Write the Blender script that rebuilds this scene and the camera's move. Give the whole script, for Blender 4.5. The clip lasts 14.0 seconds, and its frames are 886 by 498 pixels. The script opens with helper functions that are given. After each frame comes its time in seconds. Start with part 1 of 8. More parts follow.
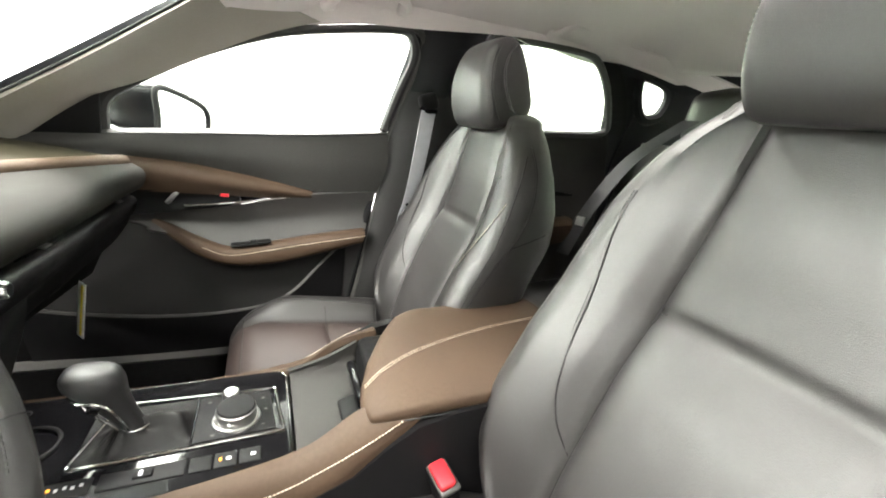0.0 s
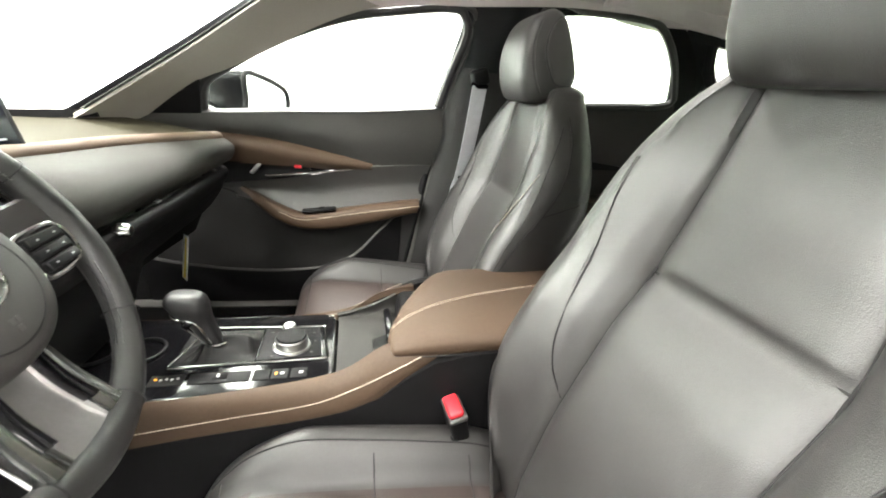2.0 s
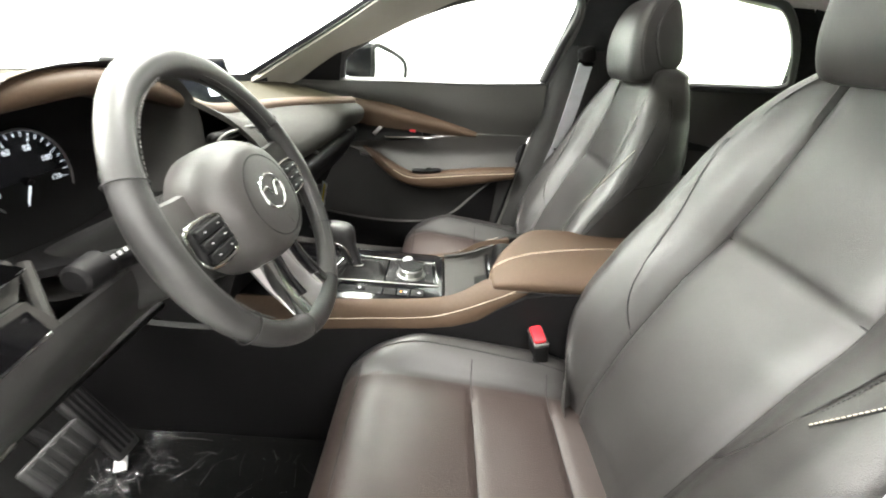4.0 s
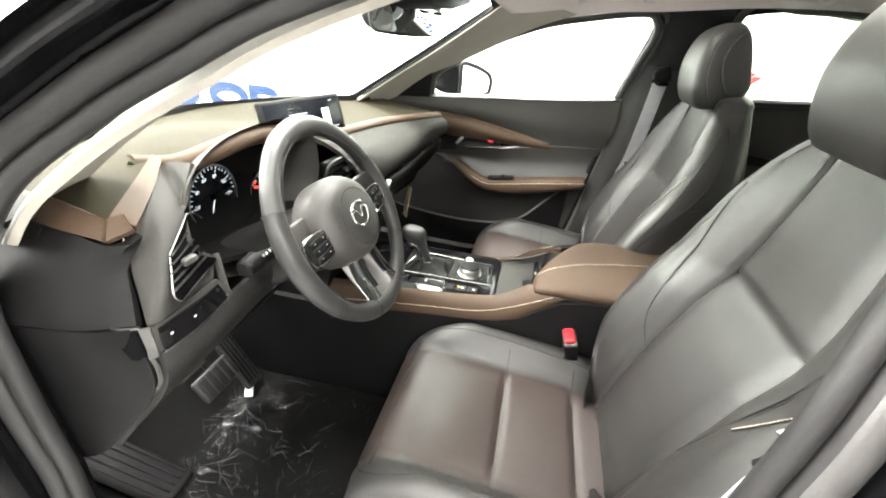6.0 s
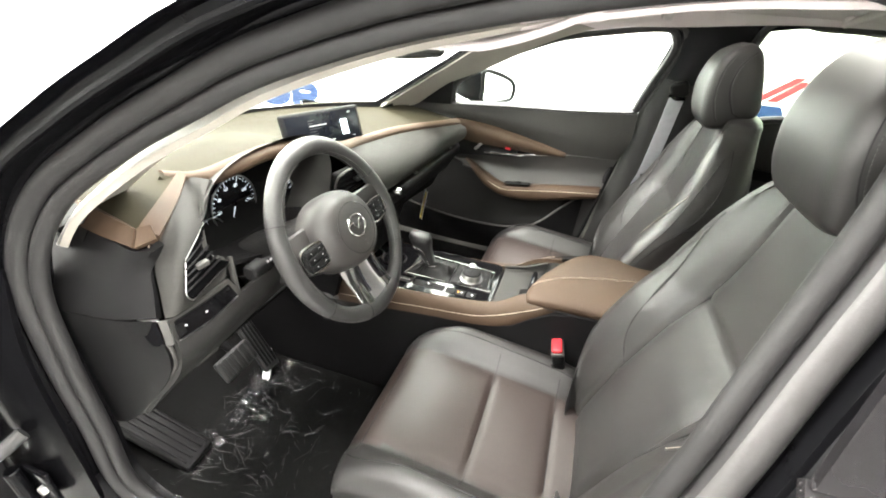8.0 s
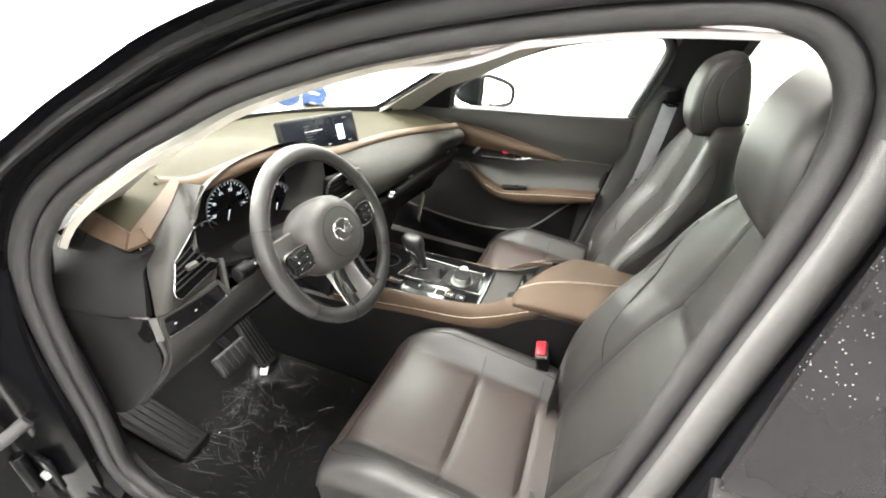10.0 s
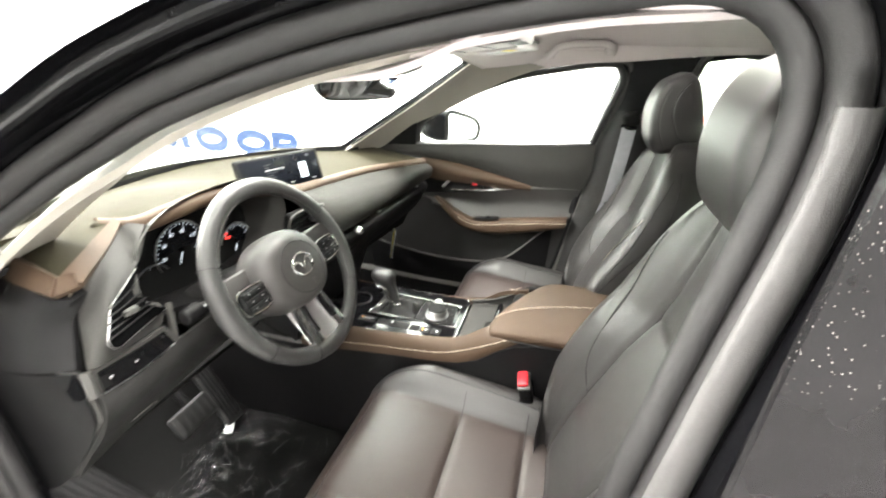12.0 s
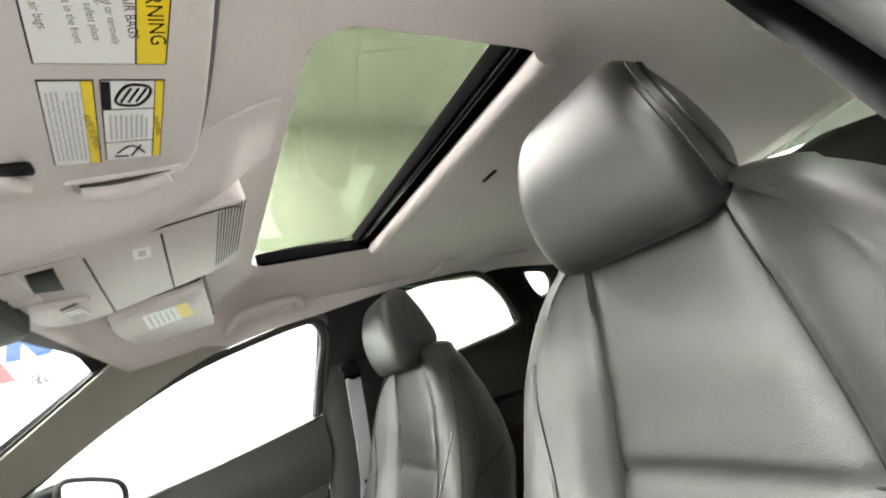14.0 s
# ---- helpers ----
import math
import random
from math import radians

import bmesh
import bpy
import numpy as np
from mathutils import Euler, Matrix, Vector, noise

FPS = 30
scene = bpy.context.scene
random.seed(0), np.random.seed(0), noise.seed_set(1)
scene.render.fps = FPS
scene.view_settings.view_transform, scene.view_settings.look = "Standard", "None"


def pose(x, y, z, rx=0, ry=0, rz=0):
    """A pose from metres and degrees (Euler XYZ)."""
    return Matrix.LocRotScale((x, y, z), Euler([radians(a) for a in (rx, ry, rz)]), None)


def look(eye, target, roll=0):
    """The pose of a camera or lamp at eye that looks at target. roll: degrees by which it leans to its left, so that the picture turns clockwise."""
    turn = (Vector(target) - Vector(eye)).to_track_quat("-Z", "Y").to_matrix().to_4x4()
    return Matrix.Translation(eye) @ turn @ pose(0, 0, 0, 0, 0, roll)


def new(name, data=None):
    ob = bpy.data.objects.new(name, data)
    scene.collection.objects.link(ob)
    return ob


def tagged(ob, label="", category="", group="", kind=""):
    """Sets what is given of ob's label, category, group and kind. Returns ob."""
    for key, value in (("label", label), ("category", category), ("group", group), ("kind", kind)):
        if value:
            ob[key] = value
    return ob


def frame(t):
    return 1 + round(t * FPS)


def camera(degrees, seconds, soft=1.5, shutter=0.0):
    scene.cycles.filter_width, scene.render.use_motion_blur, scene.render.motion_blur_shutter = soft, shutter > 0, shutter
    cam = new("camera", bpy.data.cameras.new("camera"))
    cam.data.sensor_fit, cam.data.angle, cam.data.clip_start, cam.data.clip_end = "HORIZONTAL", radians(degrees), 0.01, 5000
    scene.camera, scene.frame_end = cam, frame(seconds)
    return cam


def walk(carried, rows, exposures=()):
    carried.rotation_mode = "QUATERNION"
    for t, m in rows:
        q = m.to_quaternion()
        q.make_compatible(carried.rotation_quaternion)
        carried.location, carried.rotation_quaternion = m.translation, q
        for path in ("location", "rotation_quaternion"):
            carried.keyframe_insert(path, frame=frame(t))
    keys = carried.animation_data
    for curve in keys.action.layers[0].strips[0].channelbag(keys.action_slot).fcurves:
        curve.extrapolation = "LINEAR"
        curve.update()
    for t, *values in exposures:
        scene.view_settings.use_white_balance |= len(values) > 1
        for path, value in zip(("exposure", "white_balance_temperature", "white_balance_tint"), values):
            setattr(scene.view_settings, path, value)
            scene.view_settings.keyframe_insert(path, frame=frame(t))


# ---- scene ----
cam = camera(93.0, 14.0, 1.9, 0.5)
EXPO, PANEL_WATTS = 1.54, 130.0
PATH = [
    (0, (0.21, -0.599, 1.14), (0.977, 1.149, 0.543), 5.9),
    (0.5, (0.225, -0.632, 1.134), (0.913, 1.137, 0.506), 5.5),
    (1, (0.235, -0.662, 1.136), (0.845, 1.124, 0.474), 5.2),
    (1.5, (0.251, -0.681, 1.135), (0.761, 1.125, 0.443), 4.6),
    (2, (0.271, -0.704, 1.142), (0.688, 1.116, 0.425), 4.4),
    (2.5, (0.261, -0.739, 1.146), (0.612, 1.086, 0.407), 4.7),
    (3, (0.22, -0.781, 1.143), (0.49, 1.043, 0.369), 4.8),
    (3.5, (0.189, -0.823, 1.145), (0.371, 0.992, 0.324), 5.6),
    (5.8, (0.268, -0.988, 1.281), (-0.053, 0.738, 0.322), 4.1),
    (6, (0.278, -0.999, 1.288), (-0.067, 0.724, 0.333), 4.1),
    (6.5, (0.308, -1.011, 1.309), (-0.098, 0.696, 0.35), 4.0),
    (7, (0.334, -1.02, 1.326), (-0.119, 0.672, 0.359), 4.0),
    (7.5, (0.351, -1.017, 1.345), (-0.131, 0.66, 0.367), 4.2),
    (8, (0.373, -1.014, 1.361), (-0.132, 0.643, 0.362), 4.2),
    (10.5, (0.443, -1.014, 1.388), (-0.126, 0.621, 0.387), 3.6),
    (11, (0.452, -1.007, 1.387), (-0.131, 0.63, 0.398), 3.1),
    (11.5, (0.46, -1.001, 1.384), (-0.112, 0.667, 0.44), 2.5),
    (12, (0.456, -0.985, 1.346), (-0.053, 0.765, 0.522), 1.5),
    (12.5, (0.381, -0.889, 1.263), (0.238, 1.041, 0.761), 0.2),
    (13, (0.292, -0.771, 1.164), (0.73, 1.18, 1.11), -5.4),
    (13.5, (0.266, -0.694, 1.135), (1.156, 1.072, 1.431), -13.9),
    (14, (0.258, -0.664, 1.129), (1.334, 0.959, 1.587), -19.4),
]
walk(cam, [(t, look(eye, target, roll)) for t, eye, target, roll in PATH], [(0, EXPO), (12.2, EXPO), (13, EXPO - 0.22), (14, EXPO - 0.40)])

# The car: x to its rear, y to the passenger's side, z up from the showroom floor.

# ---- light ----
world = bpy.data.worlds.new("showroom_air")
world.use_nodes = True
world.node_tree.nodes["Background"].inputs[0].default_value = (0.9, 0.95, 1.0, 1)
world.node_tree.nodes["Background"].inputs[1].default_value = 0.05
scene.world = world


# ---- materials ----
def mat(name, color, rough=0.5, metal=0.0, vary=0.12, big=4.0, fine=300.0, bump=0.15, coat=0.0, spec=0.5, cells=False, emit=0.0, clear=0.0, ior=1.45):
    """A surface with two scales of variation in colour and gloss, and a fine relief."""
    m = bpy.data.materials.new(name)
    m.use_nodes = True
    nt = m.node_tree
    n, link = nt.nodes, nt.links.new
    b = n["Principled BSDF"]
    b.inputs["Metallic"].default_value = metal
    b.inputs["Coat Weight"].default_value = coat
    b.inputs["Coat Roughness"].default_value = 0.05
    b.inputs["Specular IOR Level"].default_value = spec
    b.inputs["IOR"].default_value = ior
    b.inputs["Transmission Weight"].default_value = clear
    co = n.new("ShaderNodeTexCoord")
    a = n.new("ShaderNodeTexNoise")
    a.inputs["Scale"].default_value, a.inputs["Detail"].default_value = big, 5
    f = n.new("ShaderNodeTexNoise")
    f.inputs["Scale"].default_value, f.inputs["Detail"].default_value = fine * 0.25, 3
    link(co.outputs["Object"], a.inputs["Vector"])
    link(co.outputs["Object"], f.inputs["Vector"])
    add = n.new("ShaderNodeMath")
    add.operation = "ADD"
    link(a.outputs[0], add.inputs[0])
    link(f.outputs[0], add.inputs[1])
    ramp = n.new("ShaderNodeMapRange")
    ramp.inputs["From Min"].default_value, ramp.inputs["From Max"].default_value = 0.6, 1.4
    link(add.outputs[0], ramp.inputs["Value"])
    mix = n.new("ShaderNodeMix")
    mix.data_type = "RGBA"
    mix.inputs["A"].default_value = (*[c * (1 - vary) for c in color], 1)
    mix.inputs["B"].default_value = (*[min(1, c * (1 + vary)) for c in color], 1)
    link(ramp.outputs[0], mix.inputs["Factor"])
    link(mix.outputs["Result"], b.inputs["Base Color"])
    rr = n.new("ShaderNodeMapRange")
    rr.inputs["To Min"].default_value, rr.inputs["To Max"].default_value = rough * (1 - vary), min(1, rough * (1 + vary))
    link(a.outputs[0], rr.inputs["Value"])
    link(rr.outputs[0], b.inputs["Roughness"])
    if bump:
        g = n.new("ShaderNodeTexVoronoi") if cells else n.new("ShaderNodeTexNoise")
        g.inputs["Scale"].default_value = fine
        link(co.outputs["Object"], g.inputs["Vector"])
        bp = n.new("ShaderNodeBump")
        bp.inputs["Strength"].default_value, bp.inputs["Distance"].default_value = bump, 0.001
        link(g.outputs[0], bp.inputs["Height"])
        link(bp.outputs[0], b.inputs["Normal"])
    if emit:
        b.inputs["Emission Color"].default_value = (*color, 1)
        b.inputs["Emission Strength"].default_value = emit
    return m


LEATHER = mat("black_leather", (0.0165, 0.0153, 0.0148), 0.44, vary=0.18, big=7, fine=900, bump=0.22, cells=True, spec=0.75)
BOOTHIDE = mat("dull_black_boot_leather", (0.0055, 0.0053, 0.0052), 0.52, vary=0.2, big=14, fine=900, bump=0.3, cells=True, spec=0.16)
DOORLOW = mat("black_door_plastic", (0.018, 0.0176, 0.0172), 0.52, vary=0.14, big=8, fine=1000, bump=0.25, cells=True, spec=0.3)
DOORHIDE = mat("black_door_leather", (0.044, 0.0435, 0.042), 0.34, vary=0.14, big=7, fine=900, bump=0.18, cells=True, spec=0.7)
WHEELHIDE = mat("dark_wheel_leather", (0.024, 0.0235, 0.0232), 0.40, vary=0.16, big=9, fine=1100, bump=0.2, cells=True)
PERF = mat("brown_black_perforated_leather", (0.023, 0.0162, 0.0142), 0.46, vary=0.14, big=6, fine=520, bump=0.30, cells=True)
BROWN = mat("brown_leather", (0.047, 0.030, 0.019), 0.58, vary=0.14, big=8, fine=800, bump=0.22, cells=True, spec=0.25)
DASHTOP = mat("brown_soft_dash_skin", (0.0205, 0.0182, 0.0112), 0.72, vary=0.10, big=9, fine=900, bump=0.30, cells=True, spec=0.10)
DASH = mat("charcoal_dash_skin", (0.034, 0.033, 0.031), 0.60, vary=0.12, big=8, fine=900, bump=0.25, cells=True, spec=0.20)
PLASTIC = mat("black_grained_plastic", (0.0056, 0.0054, 0.0057), 0.52, vary=0.14, big=8, fine=1000, bump=0.25, cells=True, spec=0.14)
PANELSKIN = mat("dark_charcoal_panel_skin", (0.013, 0.0122, 0.0105), 0.66, vary=0.12, big=8, fine=900, bump=0.25, cells=True, spec=0.14)
FELT = mat("black_felt", (0.0022, 0.0022, 0.0024), 0.95, vary=0.1, fine=900, bump=0.2, spec=0.02)
# grey trim plastic; also colours the strips of painted shade on the visors
GREYTRIM = mat("grey_plastic_and_gap_shade", (0.050, 0.0485, 0.046), 0.40, vary=0.1, big=6, fine=900, bump=0.2, cells=True)
HUBSKIN = mat("soft_grey_wheel_plastic", (0.034, 0.0315, 0.0305), 0.44, vary=0.1, big=9, fine=900, bump=0.15, cells=True, spec=0.5)
SPOKE = mat("satin_grey_spoke_plastic", (0.24, 0.228, 0.230), 0.30, 0.6, vary=0.08, big=12, fine=900, bump=0.05)
PIANO = mat("gloss_black_plastic", (0.004, 0.004, 0.0045), 0.10, vary=0.3, big=12, fine=60, bump=0.0, spec=0.26)
CHROME = mat("chrome", (0.58, 0.58, 0.57), 0.12, 1.0, vary=0.05, bump=0.0)
SATIN = mat("satin_silver", (0.36, 0.355, 0.35), 0.30, 1.0, vary=0.08, bump=0.03)
LINER = mat("grey_headliner_fabric", (0.62, 0.565, 0.565), 0.95, vary=0.06, big=5, fine=1400, bump=0.35, spec=0.2)
LINERP = mat("grey_roof_plastic", (0.58, 0.535, 0.53), 0.55, vary=0.05, big=6, fine=1100, bump=0.12)
PILLARP = mat("beige_grey_pillar_plastic", (0.29, 0.270, 0.242), 0.6, vary=0.06, big=6, fine=1100, bump=0.15, spec=0.3)
BLACKCLOTH = mat("black_pillar_cloth", (0.012, 0.012, 0.013), 0.9, vary=0.2, fine=1200, bump=0.3, spec=0.2)
CARPET = mat("black_carpet", (0.0042, 0.0042, 0.0041), 0.95, vary=0.35, big=14, fine=700, bump=0.9, spec=0.05)
RUBBER = mat("black_rubber_seal", (0.024, 0.024, 0.024), 0.48, vary=0.18, big=10, fine=500, bump=0.15)
# lit copy of the seal's grey: paler for light falling on the rear pillar
FLAP = mat("lit_grey_seal_rubber", (0.052, 0.050, 0.050), 0.42, vary=0.1, big=8, fine=900, bump=0.2, cells=True)
SEALCLOTH = mat("grey_seal_cloth", (0.0100, 0.0094, 0.0098), 0.6, vary=0.14, big=10, fine=900, bump=0.3)
PAINT = mat("black_car_paint", (0.003, 0.003, 0.0035), 0.24, 0.0, vary=0.04, big=40, fine=900, bump=0.0, spec=0.10)
WALL = mat("white_wall_paint", (0.84, 0.85, 0.84), 0.7, vary=0.03, big=0.8, fine=60, bump=0.05)
FLOORM = mat("grey_showroom_floor", (0.44, 0.44, 0.43), 0.30, vary=0.10, big=1.2, fine=30, bump=0.02)
BELT = mat("grey_belt_webbing", (0.42, 0.43, 0.46), 0.42, vary=0.12, big=60, fine=1600, bump=0.5)
DARKBELT = mat("black_belt_webbing", (0.02, 0.02, 0.022), 0.6, vary=0.12, big=60, fine=1600, bump=0.5)
RED = mat("red_plastic", (0.42, 0.014, 0.022), 0.4, vary=0.06, bump=0.02)
# for the unseen driver's-side wall: a grey chosen to cut its light
BACKWALL = mat("light_cutting_wall_grey", (0.20, 0.20, 0.195), 0.7, vary=0.05, big=0.8, fine=60, bump=0.05)
SIGNRED = mat("red_sign_print", (0.45, 0.022, 0.03), 0.5, vary=0.04, bump=0.0)
SIGNBLUE = mat("blue_sign_print", (0.002, 0.020, 0.085), 0.5, vary=0.04, bump=0.0)
SIGNGREY = mat("grey_sign_print", (0.030, 0.031, 0.034), 0.5, vary=0.04, bump=0.0)
WHITE = mat("white_label_paper", (0.74, 0.74, 0.74), 0.45, vary=0.03, bump=0.02)
YELLOW = mat("yellow_label_print", (0.80, 0.60, 0.02), 0.45, vary=0.03, bump=0.02)
MATTKEY = mat("matt_black_keys", (0.006, 0.006, 0.0063), 0.6, vary=0.1, bump=0.0, spec=0.22)
INK = mat("black_print", (0.006, 0.006, 0.006), 0.5, vary=0.05, bump=0.0, spec=0.12)
GREYINK = mat("grey_print", (0.45, 0.45, 0.46), 0.5, vary=0.05, bump=0.0)
STITCH = mat("pale_thread", (0.55, 0.48, 0.40), 0.7, vary=0.1, bump=0.0)
DARKSTITCH = mat("dark_thread", (0.007, 0.007, 0.007), 0.7, vary=0.1, bump=0.0)
MIRROR = mat("mirror_silver", (0.85, 0.87, 0.86), 0.02, 1.0, vary=0.02, bump=0.0)
SCREEN = mat("dark_screen_glass", (0.006, 0.007, 0.010), 0.16, vary=0.2, bump=0.0, spec=0.3)
GEARHIDE = mat("black_knob_leather", (0.0065, 0.0064, 0.0066), 0.46, vary=0.16, big=20, fine=700, bump=0.25, cells=True)
LIT = mat("lit_white_print", (0.75, 0.82, 0.9), 0.5, bump=0.0, emit=0.45)
LITRED = mat("lit_red_print", (0.9, 0.05, 0.04), 0.5, bump=0.0, emit=0.9)
AMBER = mat("lit_amber_print", (0.8, 0.30, 0.01), 0.5, bump=0.0, emit=0.5)
LAMP = mat("lamp_diffuser", (1.0, 0.99, 0.95), 0.5, bump=0.0, emit=9.0)


def glass(name, tint, rough=0.0):
    """Thin glass: clear straight through, with a reflection that grows at grazing angles."""
    m = bpy.data.materials.new(name)
    m.use_nodes = True
    n, link = m.node_tree.nodes, m.node_tree.links.new
    n.remove(n["Principled BSDF"])
    t, g, x, lw = (n.new(k) for k in ("ShaderNodeBsdfTransparent", "ShaderNodeBsdfGlossy", "ShaderNodeMixShader", "ShaderNodeLayerWeight"))
    t.inputs[0].default_value = (*tint, 1)
    g.inputs["Roughness"].default_value = rough
    lw.inputs[0].default_value = 0.5
    p = n.new("ShaderNodeMath")
    p.operation = "POWER"
    p.inputs[1].default_value = 5.0
    link(lw.outputs["Facing"], p.inputs[0])
    mr = n.new("ShaderNodeMapRange")
    mr.inputs["To Min"].default_value, mr.inputs["To Max"].default_value = 0.035, 0.7
    link(p.outputs[0], mr.inputs["Value"])
    link(mr.outputs[0], x.inputs[0])
    link(t.outputs[0], x.inputs[1])
    link(g.outputs[0], x.inputs[2])
    link(x.outputs[0], n["Material Output"].inputs[0])
    return m


GLASS = glass("clear_window_glass", (0.93, 0.97, 0.94))
TINT = glass("green_sunroof_glass", (0.27, 0.295, 0.240))
PRIVACY = glass("rear_window_glass", (0.80, 0.87, 0.78))


# ---- shaping tools ----
def resample(pts, n, closed=False):
    """n points evenly along the smooth line through pts."""
    p = [Vector(q) for q in pts]
    k = len(p)
    if k == 2 and not closed:
        return [p[0].lerp(p[1], i / (n - 1)) for i in range(n)]
    dense = []
    spans = k if closed else k - 1
    for i in range(spans):
        a, b, c, d = (p[(i + j) % k] if closed else p[min(max(i + j, 0), k - 1)] for j in (-1, 0, 1, 2))
        for s in range(12):
            t = s / 12
            dense.append(0.5 * (2 * b + (c - a) * t + (2 * a - 5 * b + 4 * c - d) * t * t + (3 * b - a - 3 * c + d) * t ** 3))
    dense.append(p[0].copy() if closed else p[-1].copy())
    run = [0.0]
    for a, b in zip(dense, dense[1:]):
        run.append(run[-1] + (b - a).length)
    out, j = [], 0
    count = n if closed else n - 1
    for i in range(n):
        want = run[-1] * i / count
        while j < len(run) - 2 and run[j + 1] < want:
            j += 1
        span = run[j + 1] - run[j]
        out.append(dense[j].lerp(dense[j + 1], (want - run[j]) / span if span > 1e-9 else 0))
    return out


def put(name, bm, material, parent=None, label="", sharp=40):
    """One mesh object from a bmesh in world coordinates, under parent."""
    bmesh.ops.recalc_face_normals(bm, faces=bm.faces)
    me = bpy.data.meshes.new(name)
    bm.to_mesh(me)
    bm.free()
    me.shade_smooth()
    me.set_sharp_from_angle(angle=radians(sharp))
    me.materials.append(material)
    ob = new(name, me)
    if parent:
        ob.parent = parent
        if parent.data is None:
            ob.matrix_parent_inverse = Matrix.Translation(parent.location).inverted()
    if label:
        tagged(ob, label)
    return ob


def thing(name, at, label, category, group="", kind=""):
    ob = new(name)
    ob.empty_display_size = 0.05
    ob.location = at
    return tagged(ob, label, category, group, kind)


def grid(bm, rows, closed=False):
    vs = [[bm.verts.new(p) for p in r] for r in rows]
    n = len(vs[0])
    for a, b in zip(vs, vs[1:]):
        for i in range(n if closed else n - 1):
            j = (i + 1) % n
            bm.faces.new((a[i], a[j], b[j], b[i]))
    return vs


def loft(rings, caps=True):
    bm = bmesh.new()
    vs = grid(bm, rings, True)
    if caps:
        bm.faces.new(vs[0])
        bm.faces.new(vs[-1])
    return bm


def skin(rows, nu=24, nv=None, thick=0.012, smooth_v=True):
    """A sheet with thickness through rows of points; it grows to the back along the normals."""
    lines = [resample(r, nu) for r in rows]
    nv = nv or max(2, 5 * len(rows))
    if len(lines) > 2 and smooth_v:
        cols = [resample([l[i] for l in lines], nv) for i in range(nu)]
        lines = [[c[j] for c in cols] for j in range(nv)]
    bm = bmesh.new()
    vs = grid(bm, lines)
    bm.normal_update()
    back = [[bm.verts.new(v.co - v.normal * thick) for v in r] for r in vs]
    for a, b in zip(back, back[1:]):
        for i in range(nu - 1):
            bm.faces.new((a[i + 1], a[i], b[i], b[i + 1]))
    edge = vs[0] + [r[-1] for r in vs[1:]] + vs[-1][-2::-1] + [r[0] for r in vs[-2:0:-1]]
    edgeb = back[0] + [r[-1] for r in back[1:]] + back[-1][-2::-1] + [r[0] for r in back[-2:0:-1]]
    for i in range(len(edge)):
        j = (i + 1) % len(edge)
        bm.faces.new((edge[j], edge[i], edgeb[i], edgeb[j]))
    return bm


def tube(pts, r, sides=8, closed=False, n=None, flat=1.0):
    """A round (or flattened) rope along pts."""
    line = resample(pts, n or max(8, 6 * len(pts)), closed)
    k = len(line)
    rings, last = [], None
    for i, p in enumerate(line):
        a, b = (line[i - 1], line[(i + 1) % k]) if closed else (line[max(i - 1, 0)], line[min(i + 1, k - 1)])
        d = (b - a).normalized()
        if last is None:
            last = Vector((0, 0, 1)) if abs(d.z) < 0.9 else Vector((1, 0, 0))
        s = (last - d * last.dot(d)).normalized()
        last = s
        u = d.cross(s)
        rr = r[min(i * len(r) // k, len(r) - 1)] if isinstance(r, (list, tuple)) else r
        rings.append([p + rr * (math.cos(2 * math.pi * q / sides) * s * flat + math.sin(2 * math.pi * q / sides) * u) for q in range(sides)])
    if closed:
        rings.append(rings[0])
        bm = bmesh.new()
        grid(bm, rings, True)
        bmesh.ops.remove_doubles(bm, verts=bm.verts, dist=1e-6)
        return bm
    return loft(rings)


def block(size, m=None, r=0.004, seg=3):
    """A box with rounded edges, at pose m."""
    bm = bmesh.new()
    bmesh.ops.create_cube(bm, size=1, matrix=Matrix.Diagonal((*size, 1)))
    if r:
        bmesh.ops.bevel(bm, geom=bm.edges[:], offset=min(r, min(size) * 0.49), segments=seg, affect="EDGES", profile=0.5)
    if m:
        bm.transform(m)
    return bm


def disc(r0, r1, h, m=None, n=32, r=0.002):
    """A turned piece: radius r0 at the base, r1 at the top, height h along z."""
    prof = [(r0, 0), (r0, h * 0.02), (r1, h - r), (r1 - r, h)]
    bm = loft([[Vector((q * math.cos(2 * math.pi * i / n), q * math.sin(2 * math.pi * i / n), z)) for i in range(n)] for q, z in prof])
    if m:
        bm.transform(m)
    return bm


def plate(outline, depth, n=None, r=0.003):
    """A flat piece with the given outline (in the plane that it spans), depth along its normal, edges rounded."""
    pts = resample(outline, n, True) if n else [Vector(p) for p in outline]
    c = sum(pts, Vector()) / len(pts)
    nor = Vector()
    for a, b in zip(pts, pts[1:] + pts[:1]):
        nor += (a - c).cross(b - c)
    nor.normalize()
    def inset(d, h):
        out = []
        for p in pts:
            w = p - c
            out.append(p - w.normalized() * d + nor * h)
        return out
    return loft([inset(0, 0), inset(0, depth - r), inset(r * 0.3, depth - r * 0.3), inset(r, depth)])


def axes(o, u, v):
    """A pose with its x along u, its y near v, at o."""
    u = Vector(u).normalized()
    w = u.cross(Vector(v)).normalized()
    m = Matrix((u, w.cross(u), w)).transposed().to_4x4()
    return Matrix.Translation(o) @ m


def flip(bm):
    bm.transform(Matrix.Diagonal((1, -1, 1, 1)))
    bmesh.ops.reverse_faces(bm, faces=bm.faces)
    return bm


def join(*bms):
    out = bmesh.new()
    for b in bms:
        me = bpy.data.meshes.new("tmp")
        b.to_mesh(me)
        out.from_mesh(me)
        bpy.data.meshes.remove(me)
        b.free()
    return out


